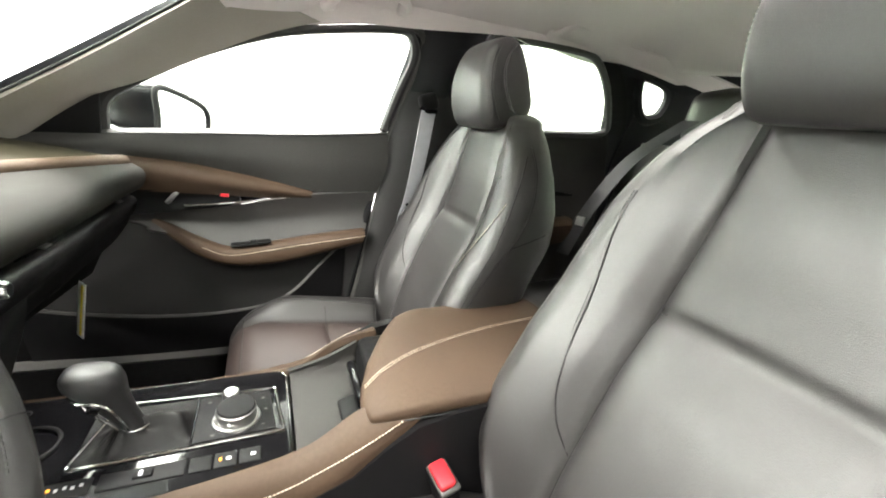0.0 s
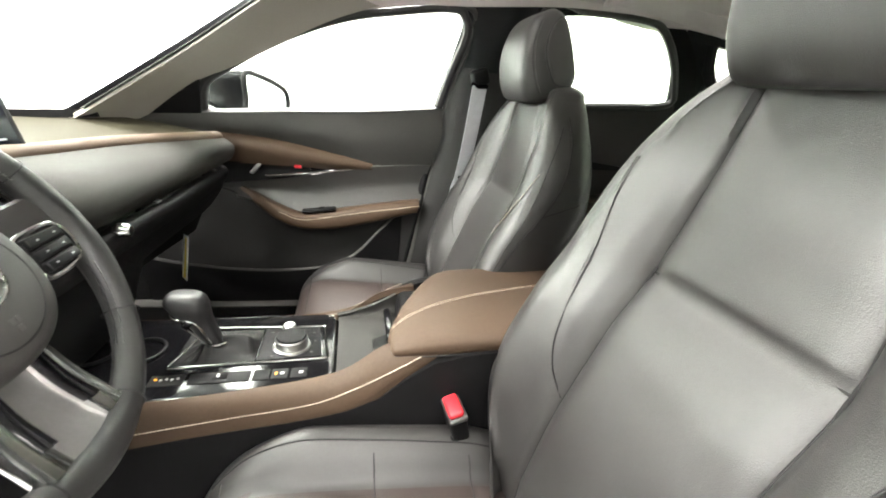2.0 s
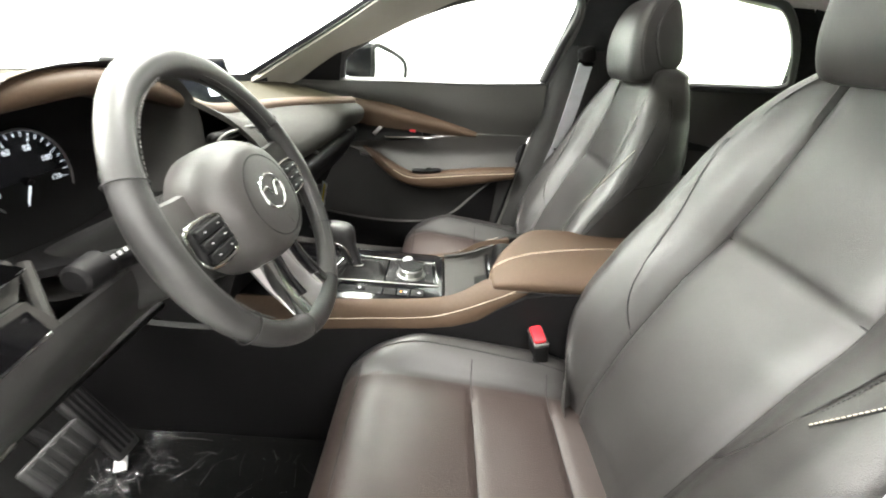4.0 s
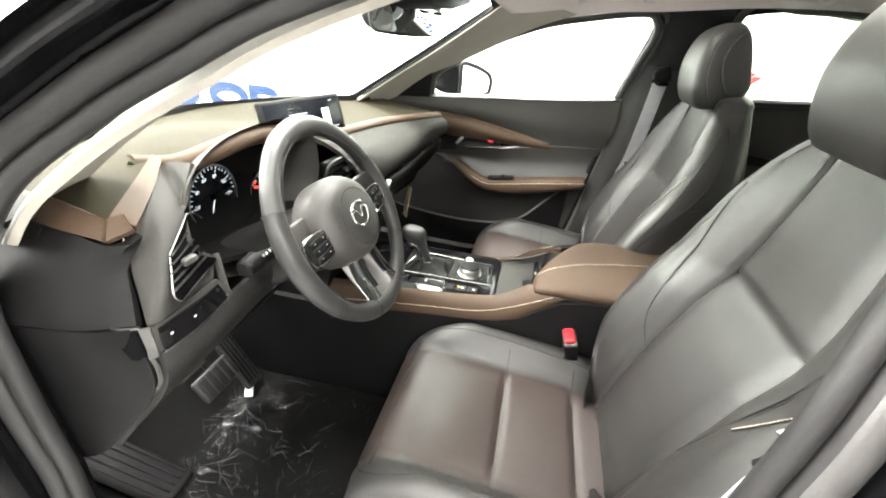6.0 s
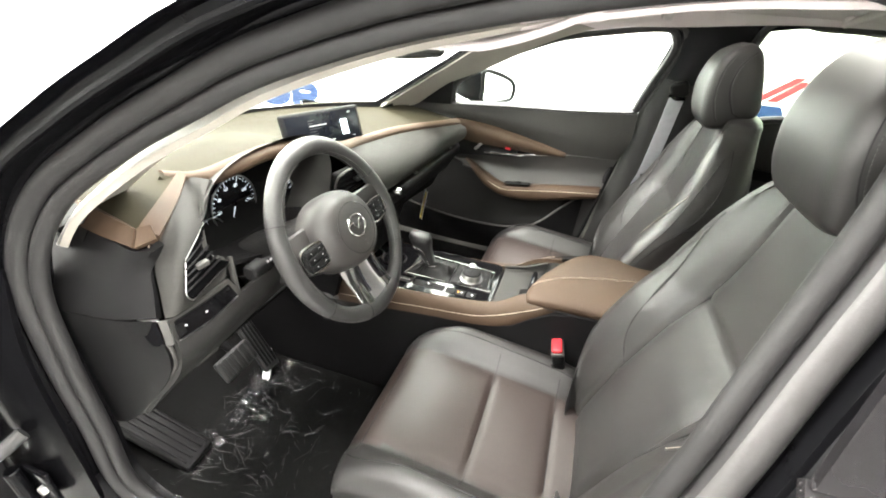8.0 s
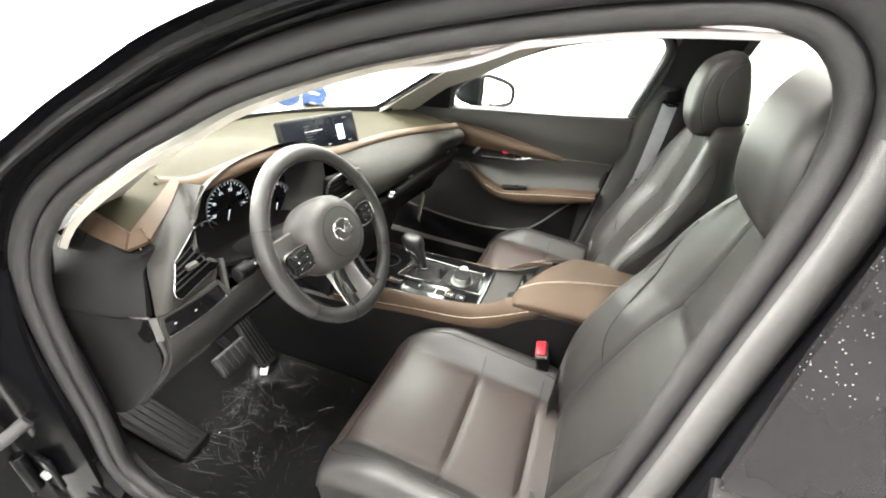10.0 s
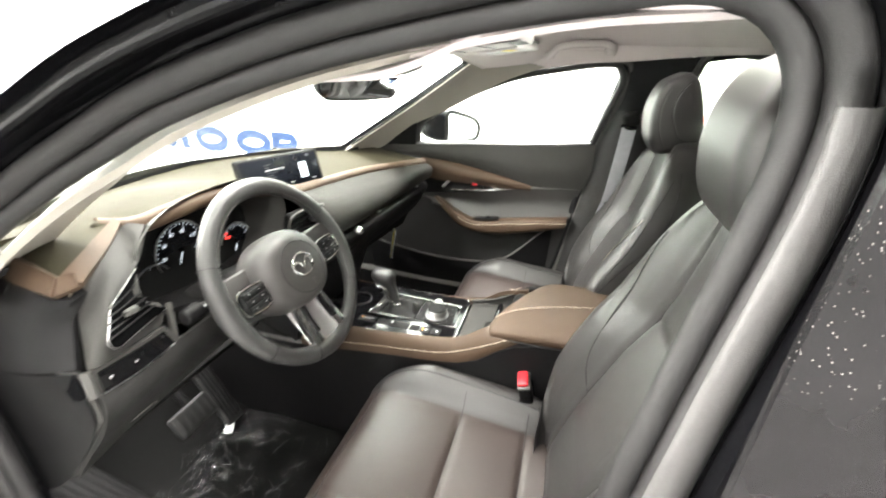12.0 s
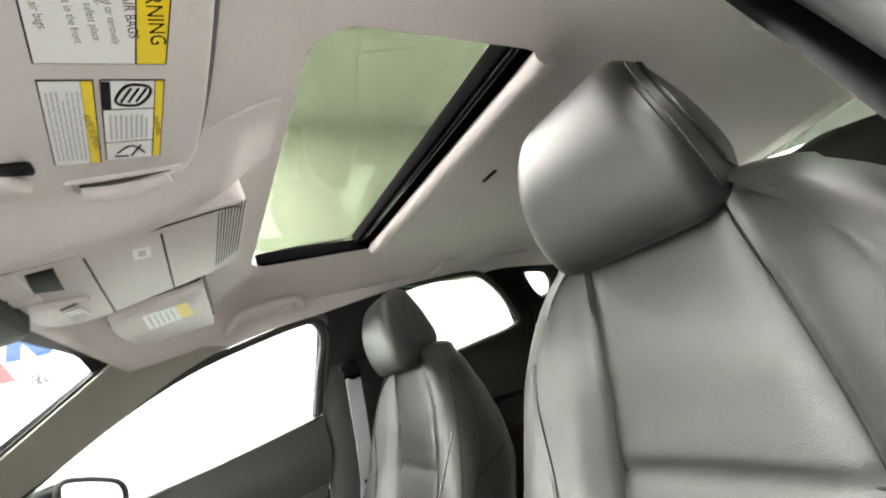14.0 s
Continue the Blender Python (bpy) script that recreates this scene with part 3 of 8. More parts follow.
# ---- seats ----
def seat_back_ring(z, yc, half, bol, panel, depth, x0, deep):
    """One level ring round a backrest: sunk middle panel, valley, bolster roll, rounded side, flat back."""
    w, p = half, panel
    inner = resample([(0, deep, 0), (p * 0.5, deep, 0), (p - 0.016, deep - 0.001, 0), (p - 0.006, deep + 0.004, 0)], 9)
    valley = [Vector((p - 0.002, deep + 0.006, 0)), Vector((p, deep + 0.008, 0)), Vector((p + 0.002, deep + 0.005, 0))]
    roll = resample([(p + 0.005, deep - 0.001, 0), (p + 0.016, -bol * 0.20, 0), (p + 0.040, -bol * 0.58, 0), ((p + w) / 2 + 0.008, -bol * 0.88, 0), (w - 0.05, -bol, 0), (w - 0.022, -bol + 0.006, 0), (w - 0.006, -bol + 0.024, 0), (w, -bol + 0.05, 0)], 22)
    rear = resample([(w + 0.001, -bol + 0.058, 0), (w - 0.002, depth * 0.6, 0), (w - 0.018, depth * 0.88, 0), (w - 0.05, depth, 0), (w * 0.5, depth + 0.006, 0), (0, depth + 0.008, 0)], 18)
    line = inner + valley + roll + rear
    pts = [(q.x, q.y) for q in line] + [(-q.x, q.y) for q in line[-2:0:-1]]
    return [Vector((x0 + dx, yc + dy, z)) for dy, dx in pts]


VALLEY, CORNER = 10, 30


LEAN_BACK = [(0.50, 0.498), (0.60, 0.512), (0.72, 0.550), (0.86, 0.604), (0.93, 0.641), (1.00, 0.664), (1.08, 0.684), (1.16, 0.701), (1.20, 0.711)]


def back_x(z):
    for (a, u), (b, v) in zip(LEAN_BACK, LEAN_BACK[1:]):
        if z <= b:
            return u + (v - u) * (z - a) / (b - a)
    return LEAN_BACK[-1][1]


BACK_HALF = [(0.48, 0.125), (0.56, 0.140), (0.61, 0.172), (0.65, 0.222), (0.70, 0.258), (0.76, 0.272), (0.84, 0.270), (0.94, 0.264), (1.04, 0.248), (1.10, 0.224), (1.15, 0.190), (1.185, 0.150)]
PANEL_HALF = [(0.50, 0.104), (0.60, 0.112), (0.74, 0.120), (0.93, 0.120), (1.05, 0.106), (1.15, 0.090), (1.19, 0.084)]
PANEL_DEEP = [(0.50, -0.004), (0.72, -0.003), (0.93, 0.002), (1.05, -0.002), (1.16, -0.008)]
BOLSTER = [(0.50, 0.020), (0.60, 0.040), (0.72, 0.056), (0.87, 0.053), (1.00, 0.046), (1.08, 0.036), (1.18, 0.016)]



# headrest by height: front, rear, half width
HEADREST = [(1.156, 0.664, 0.742, 0.092), (1.175, 0.646, 0.757, 0.100), (1.205, 0.633, 0.762, 0.105), (1.235, 0.627, 0.760, 0.106), (1.263, 0.625, 0.754, 0.103), (1.295, 0.629, 0.747, 0.096), (1.326, 0.639, 0.738, 0.085), (1.350, 0.656, 0.730, 0.075), (1.370, 0.684, 0.720, 0.062)]


def seat(yc, upright, back, sink, slide, drop, label):
    """A front seat at yc; upright: how far its top stands forward; back: how far it is slid back; slide: the same for its cushion; sink, drop: how far backrest and cushion are lowered, in metres."""
    s = thing("front_seat", (0.35, yc, 0.30), label, "car seat", "front seats")
    rings = []
    zs = [0.47 + 0.010 * i for i in range(72)]
    for z in zs:
        rings.append(seat_back_ring(z, yc, along(BACK_HALF, z), along(BOLSTER, z), along(PANEL_HALF, z), 0.135 - 0.065 * smooth(0.90, 1.18, z), back_x(z), along(PANEL_DEEP, z)))
    top = rings[-1]
    c = sum(top, Vector()) / len(top)
    for k in range(1, 7):
        a = k / 6 * math.pi / 2
        rings.append([c + (p - c) * (0.20 + 0.80 * math.cos(a)) + Vector((0.003 * k, 0, 0.030 * math.sin(a))) for p in top])
    # a fold across the middle panel
    for ring in rings:
        for p in ring:
            dy = abs(p.y - yc)
            g = math.exp(-((p.z - 0.938) / 0.008) ** 2) * smooth(0.128, 0.112, dy)
            if p.x < back_x(p.z) + 0.04:
                p.x += 0.006 * g
                # the leather swells between its seams
                p.x -= 0.005 * math.sin(math.pi * min(1, max(0, (p.z - 0.56) / 0.37))) * smooth(0.13, 0.05, dy)
                p.x -= 0.005 * math.sin(math.pi * min(1, max(0, (p.z - 0.945) / 0.24))) * smooth(0.11, 0.04, dy)
    def tip(p):
        return p - Vector((upright * (p.z - 0.5) / 0.7 - back, 0, sink))
    rings = [[tip(p) for p in ring] for ring in rings]
    put("backrest", loft(rings), LEATHER, s, "", 70)
    # seams of the backrest lie on its rings
    n = len(rings[0])
    def spot(z, across=None, aft=None, side=1):
        """The point of the leather at height z: so far across on the face, or so far aft on the flank."""
        u = min(max((z - zs[0]) / 0.010, 0), 70.999)
        lo, hi = rings[int(u)], rings[int(u) + 1]
        pick = lambda i: (i if side > 0 else -i) % n
        half = [lo[pick(i)].lerp(hi[pick(i)], u - int(u)) for i in range(50)]
        if aft is None:
            for a, b in zip(half[:32], half[1:33]):
                p, q = abs(a.y - yc), abs(b.y - yc)
                if p <= across <= q:
                    return a.lerp(b, (across - p) / (q - p + 1e-9)) + Vector((-0.0004, 0, 0))
            return half[31]
        want = tip(Vector((back_x(z), 0, z))).x + aft
        for a, b in zip(half[26:46], half[27:47]):
            if a.x <= want <= b.x:
                return a.lerp(b, (want - a.x) / (b.x - a.x + 1e-9)) + Vector((0, side * 0.0004, 0))
        return half[30]
    def seam(name, pts, thread, shift):
        put(name, tube(pts, 0.0013, 6, n=70), DARKSTITCH, s)
        if thread:
            put(name + "_stitching", dashes([p + shift for p in pts], 0.0048, 0.0008), DARKSTITCH, s)
    for side in (1, -1):
        valley = [r[VALLEY if side > 0 else n - VALLEY] + Vector((0.0004, 0, 0)) for r in rings[6:71:3]]
        put("valley_seam", tube(valley, 0.0022, 6, n=80), DARKSTITCH, s)
        seam("bolster_seam", [spot(z, across=a, side=side) for z, a in ((1.075, 0.190), (1.02, 0.195), (0.95, 0.187), (0.88, 0.175), (0.82, 0.162), (0.78, 0.147), (0.755, 0.132), (0.740, 0.122))], True, Vector((-0.0006, side * 0.005, 0)))
        seam("side_seam", [r[CORNER if side > 0 else n - CORNER] for r in rings[20:66:3]], False, Vector())
        flank = [spot(z, aft=a, side=side) for z, a in ((1.14, 0.012), (1.09, 0.022), (1.03, 0.026), (0.975, 0.020), (0.935, 0.006), (0.88, -0.008), (0.82, -0.020), (0.77, -0.030))]
        seam("flank_seam", flank, True, Vector((-0.005, 0, 0)))
        if side < 0:
            line = [spot(z, across=a, side=side) for z, a in ((0.87, 0.186), (0.92, 0.212), (0.97, 0.232), (1.02, 0.240))]
            put("bolster_cross_seam", tube(line, 0.0012, 6, n=30), DARKSTITCH, s)
            put("bolster_stitching", dashes([p + Vector((-0.0006, 0, 0.003)) for p in line], 0.0046, 0.0006), STITCH, s, "pale stitching")
        seam("flank_cross_seam", [flank[4], spot(0.948, aft=0.045, side=side), spot(0.962, aft=0.085, side=side)], False, Vector())
    line = [tip(Vector((back_x(0.938) + along(PANEL_DEEP, 0.938) + 0.0085, yc + 0.118 * q / 8, 0.938))) for q in range(-8, 9)]
    put("cross_seam", tube(line, 0.0016, 6, n=30), DARKSTITCH, s)
    # headrest: a bowed face that narrows to its top, sides that bend back into winged panels
    zr, fr, br, wr = zip(*HEADREST)
    rings = []
    for k in range(37):
        z = zr[0] + (zr[-1] - zr[0]) * k / 36
        e = max(0.0, 1 - min(k / 2.5, (36 - k) / 5))
        close = 0.42 + 0.58 * math.sqrt(max(0.0, 1 - e ** 2.2))
        f, b, w = (along(list(zip(zr, v)), z) for v in (fr, br, wr))
        m = f * 0.45 + b * 0.55
        f, b, w = m + (f - m) * close, m + (b - m) * close, w * (0.60 + 0.40 * close)
        d = min(1.0, (b - f) / 0.125)
        half = resample([(0, f, 0), (w * 0.40, f + 0.0005 * d, 0), (w * 0.78, f + 0.003 * d, 0), (w * 0.93, f + 0.014 * d, 0), (w * 0.99, f + 0.040 * d, 0), (w, f * 0.3 + b * 0.7, 0), (w * 0.93, b - 0.012 * d, 0), (w * 0.80, b, 0), (w * 0.4, b + 0.004, 0), (0, b + 0.005, 0)], 33)
        foot = 0.30 * smooth(1.26, 1.16, z)
        rings.append([tip(Vector((p.y, yc + side * p.x, z + foot * (p.y - 0.66)))) for side, run in ((1, half), (-1, half[-2:0:-1])) for p in run])
    put("headrest", loft(rings), LEATHER, s, "padded black leather headrest", 70)
    def wing(z, x, side):
        """The point of the headrest's side at height z and depth x."""
        u = min(max((z - zr[0]) / (zr[-1] - zr[0]) * 36, 0), 35.999)
        lo, hi = rings[int(u)], rings[int(u) + 1]
        half = [lo[side * i].lerp(hi[side * i], u - int(u)) for i in range(28)]
        want = x + back
        for a, b in zip(half, half[1:]):
            if a.x <= want <= b.x:
                return a.lerp(b, (want - a.x) / (b.x - a.x + 1e-9)) + Vector((-0.0003, side * 0.0003, 0))
        return half[0] if want < half[0].x else half[-1]
    for side in (1, -1):
        line = [wing(z, x, side) for z, x in ((1.340, 0.664), (1.315, 0.652), (1.29, 0.646), (1.263, 0.645), (1.235, 0.649), (1.205, 0.660), (1.185, 0.670))]
        put("headrest_seam", tube(line, 0.0009, 6, n=50), DARKSTITCH, s)
        put("headrest_stitching", dashes([p + Vector((0.004, side * 0.0045, 0)) for p in line], 0.0050, 0.0009), GREYTRIM, s)
        line = [wing(z, x, side) for z, x in ((1.352, 0.712), (1.340, 0.698), (1.32, 0.684), (1.29, 0.675), (1.265, 0.676), (1.235, 0.686), (1.205, 0.700))]
        put("headrest_piping", tube(line, 0.0020, 6, n=50), DARKSTITCH, s)
        put("headrest_piping_edge", tube([p + Vector((0.0035, side * 0.0010, 0)) for p in line], 0.0018, 6, n=50), LEATHER, s)
        put("headrest_lower_seam", tube([wing(1.205, 0.700, side), wing(1.19, 0.720, side), wing(1.184, 0.745, side)], 0.0014, 6, n=12), DARKSTITCH, s)
        put("headrest_post", tube([tip(Vector((0.715, yc + side * 0.05, 1.21))), tip(Vector((0.722, yc + side * 0.05, 1.12)))], 0.006, 10, n=6), SATIN, s, "steel headrest post")
    # cushion: rings across the car from the nose to the back
    def cushion_ring(x):
        t = (x - 0.045) / (0.60 - 0.045)
        topz = 0.585 + 0.012 * math.cos(math.pi * t) - 0.03 * t * t
        nose = 1 - math.sqrt(max(0.0, 1 - (1 - min(1, t / 0.16)) ** 2.2))
        topz -= 0.085 * nose
        bolz = 0.052 * smooth(0.02, 0.3, t) * (1 - 0.30 * smooth(0.72, 1.0, t))
        w = 0.250 - 0.03 * nose - 0.012 * (1 - t) - 0.025 * smooth(0.7, 1, t)
        low = 0.40 + 0.03 * nose
        p = 0.148
        k = [(0, topz), (p * 0.5, topz + 0.001), (p - 0.012, topz + 0.001), (p - 0.003, topz - 0.003), (p, topz - 0.006), (p + 0.004, topz - 0.002), (p + 0.016, topz + 0.006 + bolz * 0.25), ((p + w) / 2, topz + bolz * 0.9), (w - 0.035, topz + bolz), (w - 0.012, topz + bolz - 0.015), (w, topz + bolz - 0.05), (w - 0.008, topz - 0.06), (w - 0.02, low), (w * 0.5, low - 0.01), (0, low - 0.01)]
        line = resample([(a, b, 0) for a, b in k], 40)
        pts = [(q.x, q.y) for q in line] + [(-q.x, q.y) for q in line[-2:0:-1]]
        out = []
        for dy, z in pts:
            g = sum(math.exp(-((x - xs) / 0.006) ** 2) for xs in (0.30, 0.452)) * smooth(p, p - 0.03, abs(dy))
            puff = 0.006 * abs(math.sin(math.pi * (x - 0.30) / 0.152)) * smooth(p, 0.05, abs(dy)) if x > 0.15 else 0
            out.append(Vector((x + slide, yc + dy, z - drop - (0.007 * g - puff if z > 0.5 else 0))))
        return out
    xs = [0.045 + 0.004 * i for i in range(12)] + [0.095 + 0.0085 * i for i in range(60)]
    rings = [cushion_ring(x) for x in xs]
    c = put("cushion", loft(rings), LEATHER, s, "black leather cushion with a browner perforated middle", 70)
    c.data.materials.append(PERF)
    for face in c.data.polygons:
        if abs(face.center.y - yc) < 0.146 and face.center.z > 0.45:
            face.material_index = 1
    n = len(rings[0])
    for j in (12, n - 12, 23, n - 23):
        put("cushion_seam", tube([rings[q][j] for q in range(6, 68, 4)], 0.0015, 6, n=60), DARKSTITCH, s)
    for x in (0.30, 0.452, 0.085):
        r = cushion_ring(x)
        put("cushion_cross_seam", tube([r[-i] if i else r[0] for i in range(11, -1, -1)] + r[1:12], 0.0013, 6, n=40), DARKSTITCH, s)
    # shell under the cushion and rails
    put("seat_base", block((0.44, 0.44, 0.09), pose(0.33, yc, 0.375), 0.02), PLASTIC, s)
    for dy in (-0.19, 0.19):
        put("rail", block((0.50, 0.035, 0.05), pose(0.32, yc + dy, 0.31), 0.006), SATIN, s, "steel seat rail")
    return s


seat(-0.39, 0.0, 0.0, 0.0, 0.0, 0.0, "black leather driver's seat with stitched bolsters")
seat(0.375, 0.0, 0.024, 0.042, 0.058, 0.034, "black leather passenger's seat with stitched bolsters")


# ---- steering wheel ----
def steering_wheel():
    m = axes((-0.037, -0.374, 0.9645), (0, 1, 0), (-math.sin(radians(27.9)), 0, math.cos(radians(27.9))))
    w = thing("steering_wheel", m.translation, "black leather three-spoke steering wheel with silver accents", "steering wheel")
    def at(bm):
        bm.transform(m)
        return bm
    R = 0.1685
    rings = []
    for i in range(96):
        a = 2 * math.pi * i / 96
        thick = 0.0165 + 0.0015 * math.cos(4 * a)
        rings.append([Vector(((R + thick * math.cos(q)) * math.cos(a), (R + thick * math.cos(q)) * math.sin(a), thick * 0.92 * math.sin(q) + 0.012)) for q in (2 * math.pi * k / 14 for k in range(14))])
    bm = bmesh.new()
    grid(bm, rings + [rings[0]], True)
    bmesh.ops.remove_doubles(bm, verts=bm.verts, dist=1e-6)
    put("rim", at(bm), WHEELHIDE, w, "stitched black leather rim")
    for a in (25, 155, 215, 325, 250, 290):
        c, s = math.cos(radians(a)), math.sin(radians(a))
        ring = [Vector(((R + 0.0178 * math.cos(q)) * c, (R + 0.0178 * math.cos(q)) * s, 0.0166 * math.sin(q) + 0.012)) for q in (2 * math.pi * k / 14 for k in range(14))]
        put("rim_seam", at(tube(ring, 0.0008, 5, True, 40)), DARKSTITCH, w)
    for lo, hi in ((24, 76), (104, 156), (-50, -10), (190, 230)):
        inner = [Vector(((R - 0.0150) * math.cos(radians(a)), (R - 0.0150) * math.sin(radians(a)), 0.0205)) for a in range(lo, hi, 4)]
        put("rim_stitching", at(dashes(inner, 0.0050, 0.0009)), GREYTRIM, w)
        inner = [Vector(((R - 0.0172) * math.cos(radians(a)), (R - 0.0172) * math.sin(radians(a)), 0.0145)) for a in range(lo, hi, 4)]
        put("rim_inner_seam", at(tube(inner, 0.0010, 6, n=30)), DARKSTITCH, w)
    # hub pad: a deep drum with a rounded brow and a round, slightly domed face
    rings = []
    for z, rx, ry, up in resample4([(-0.024, 0.094, 0.076, 0.0), (-0.008, 0.094, 0.077, 0.0), (0.010, 0.090, 0.075, 0.0), (0.025, 0.082, 0.070, -0.002), (0.036, 0.070, 0.062, -0.003), (0.0415, 0.055, 0.051, -0.004), (0.0435, 0.034, 0.032, -0.004), (0.0440, 0.004, 0.004, -0.004)], 26):
        rings.append([Vector((rx * math.copysign(abs(math.cos(a)) ** 0.86, math.cos(a)), ry * math.copysign(abs(math.sin(a)) ** 0.90, math.sin(a)) + up, z)) for a in (2 * math.pi * i / 56 for i in range(56))])
    put("hub_pad", at(loft(rings)), HUBSKIN, w, "soft charcoal airbag pad", 60)
    ring = [Vector((0.0545 * math.cos(radians(a)), 0.0505 * math.sin(radians(a)) - 0.004, 0.0417)) for a in range(0, 360, 12)]
    put("pad_groove", at(tube(ring, 0.0010, 6, True, 60)), DARKSTITCH, w)
    for k, (dx, dy) in enumerate(((-0.003, 0.004), (0.003, 0.004), (0.0, -0.003))):
        put("pad_mark", at(block((0.004, 0.005, 0.0008), Matrix.Translation((0.006 + dx, -0.040 + dy, 0.0436)), 0)), GREYTRIM, w)
    # badge: oval ring with a winged bar, as plain shapes
    ring = [Vector((0.0265 * math.cos(radians(a)), 0.021 * math.sin(radians(a)), 0.0440)) for a in range(0, 360, 15)]
    put("badge_ring", at(tube(ring, 0.0021, 8, True, 48)), CHROME, w)
    wing = [Vector((-0.024, 0.006, 0.0440)), Vector((-0.012, 0.008, 0.0443)), Vector((0, -0.006, 0.0445)), Vector((0.012, 0.008, 0.0443)), Vector((0.024, 0.006, 0.0440))]
    put("badge_wing", at(tube(wing, 0.0020, 8, n=24)), CHROME, w)
    # spokes
    def spoke(pts, half, name, material, lift=0.0):
        line = resample(pts, 14)
        rings = []
        for i, p in enumerate(line):
            d = (line[min(i + 1, 13)] - line[max(i - 1, 0)]).normalized()
            n = Vector((-d.y, d.x, 0)).normalized()
            h = half[0] + (half[1] - half[0]) * i / 13
            z = Vector((0, 0, 1))
            rings.append([p + n * h * c + z * (0.009 * s + lift) for c, s in ((1, 0), (0.9, 0.7), (0.5, 1), (-0.5, 1), (-0.9, 0.7), (-1, 0), (-0.9, -0.7), (-0.5, -1), (0.5, -1), (0.9, -0.7))])
        put(name, at(loft(rings)), material, w)
    spoke([Vector((0, -0.045, -0.014)), Vector((0, -0.10, -0.006)), Vector((0, -0.152, 0.010))], (0.046, 0.048), "lower_spoke", SPOKE)
    for s in (-1, 1):
        spoke([Vector((s * 0.055, 0.012, -0.012)), Vector((s * 0.11, 0.016, -0.004)), Vector((s * 0.158, 0.022, 0.010))], (0.032, 0.026), "side_spoke", HUBSKIN)
        spoke([Vector((s * 0.034, -0.062, 0.003)), Vector((s * 0.037, -0.105, 0.003)), Vector((s * 0.040, -0.148, 0.011))], (0.011, 0.015), "spoke_inlay", CHROME, 0.003)
        spoke([Vector((s * 0.026, -0.066, 0.006)), Vector((s * 0.028, -0.100, 0.006)), Vector((s * 0.030, -0.128, 0.011))], (0.003, 0.005), "inlay_slot", PIANO, 0.005)
        # switch pods: black face, silver frame, rocker keys
        c = Vector((s * 0.114, -0.006, 0.016))
        frame_line = [c + Vector((dx * s, dy, 0.004)) for dx, dy in ((-0.026, 0.020), (0.022, 0.022), (0.034, 0.008), (0.026, -0.018), (-0.022, -0.022), (-0.030, 0.0))]
        put("switch_frame", at(tube(frame_line, 0.0026, 8, True, 48)), CHROME, w, "silver switch surround")
        pod = block((0.052, 0.036, 0.012), Matrix.Translation(c), 0.005)
        put("switch_pod", at(pod), MATTKEY, w)
        for k in range(3):
            key = block((0.046, 0.0105, 0.006), Matrix.Translation(c + Vector((0, 0.0125 - 0.0125 * k, 0.008))), 0.002)
            kb = put("switch_key", at(key), MATTKEY, w)
            mark = block((0.0026, 0.0012, 0.001), Matrix.Translation(c + Vector((-0.012, 0.0125 - 0.0125 * k, 0.0113))), 0)
            put("key_mark", at(mark), GREYINK, kb)
            mark = block((0.0026, 0.0012, 0.001), Matrix.Translation(c + Vector((0.012, 0.0125 - 0.0125 * k, 0.0113))), 0)
            put("key_mark", at(mark), GREYINK, kb)
    put("hub_back", at(disc(0.062, 0.045, 0.07, pose(0, 0, -0.02, 180), 32)), PLASTIC, w)
    # column shroud with stalks
    col = thing("steering_column", (-0.12, -0.368, 0.90), "black plastic steering column cowl with control stalks", "steering column")
    rings = []
    for k in range(10):
        t = k / 9
        cz = -0.045 - 0.20 * t
        rings.append([Vector((0.070 * math.copysign(abs(math.cos(a)) ** 0.6, math.cos(a)), 0.058 * math.copysign(abs(math.sin(a)) ** 0.6, math.sin(a)) - 0.01, cz)) for a in (2 * math.pi * q / 32 for q in range(32))])
    put("cowl", at(loft(rings)), DOORLOW, col)
    for s in (-1, 1):
        put("stalk", at(tube([Vector((s * 0.06, 0.005, -0.075)), Vector((s * 0.11, 0.012, -0.070)), Vector((s * 0.165, 0.022, -0.062))], [0.008, 0.009, 0.010, 0.011, 0.0125], 12, n=20)), PLASTIC, col)
        put("stalk_end", at(disc(0.0155, 0.0135, 0.030, Matrix.Translation((s * 0.152, 0.020, -0.063)) @ Matrix.Rotation(s * math.pi / 2, 4, "Y"), 24, 0.003)), PLASTIC, col)
        for k in range(3):
            put("stalk_mark", at(block((0.004, 0.004, 0.001), Matrix.Translation((s * (0.130 + 0.008 * k), 0.022, -0.0505)), 0)), GREYINK, col)


steering_wheel()


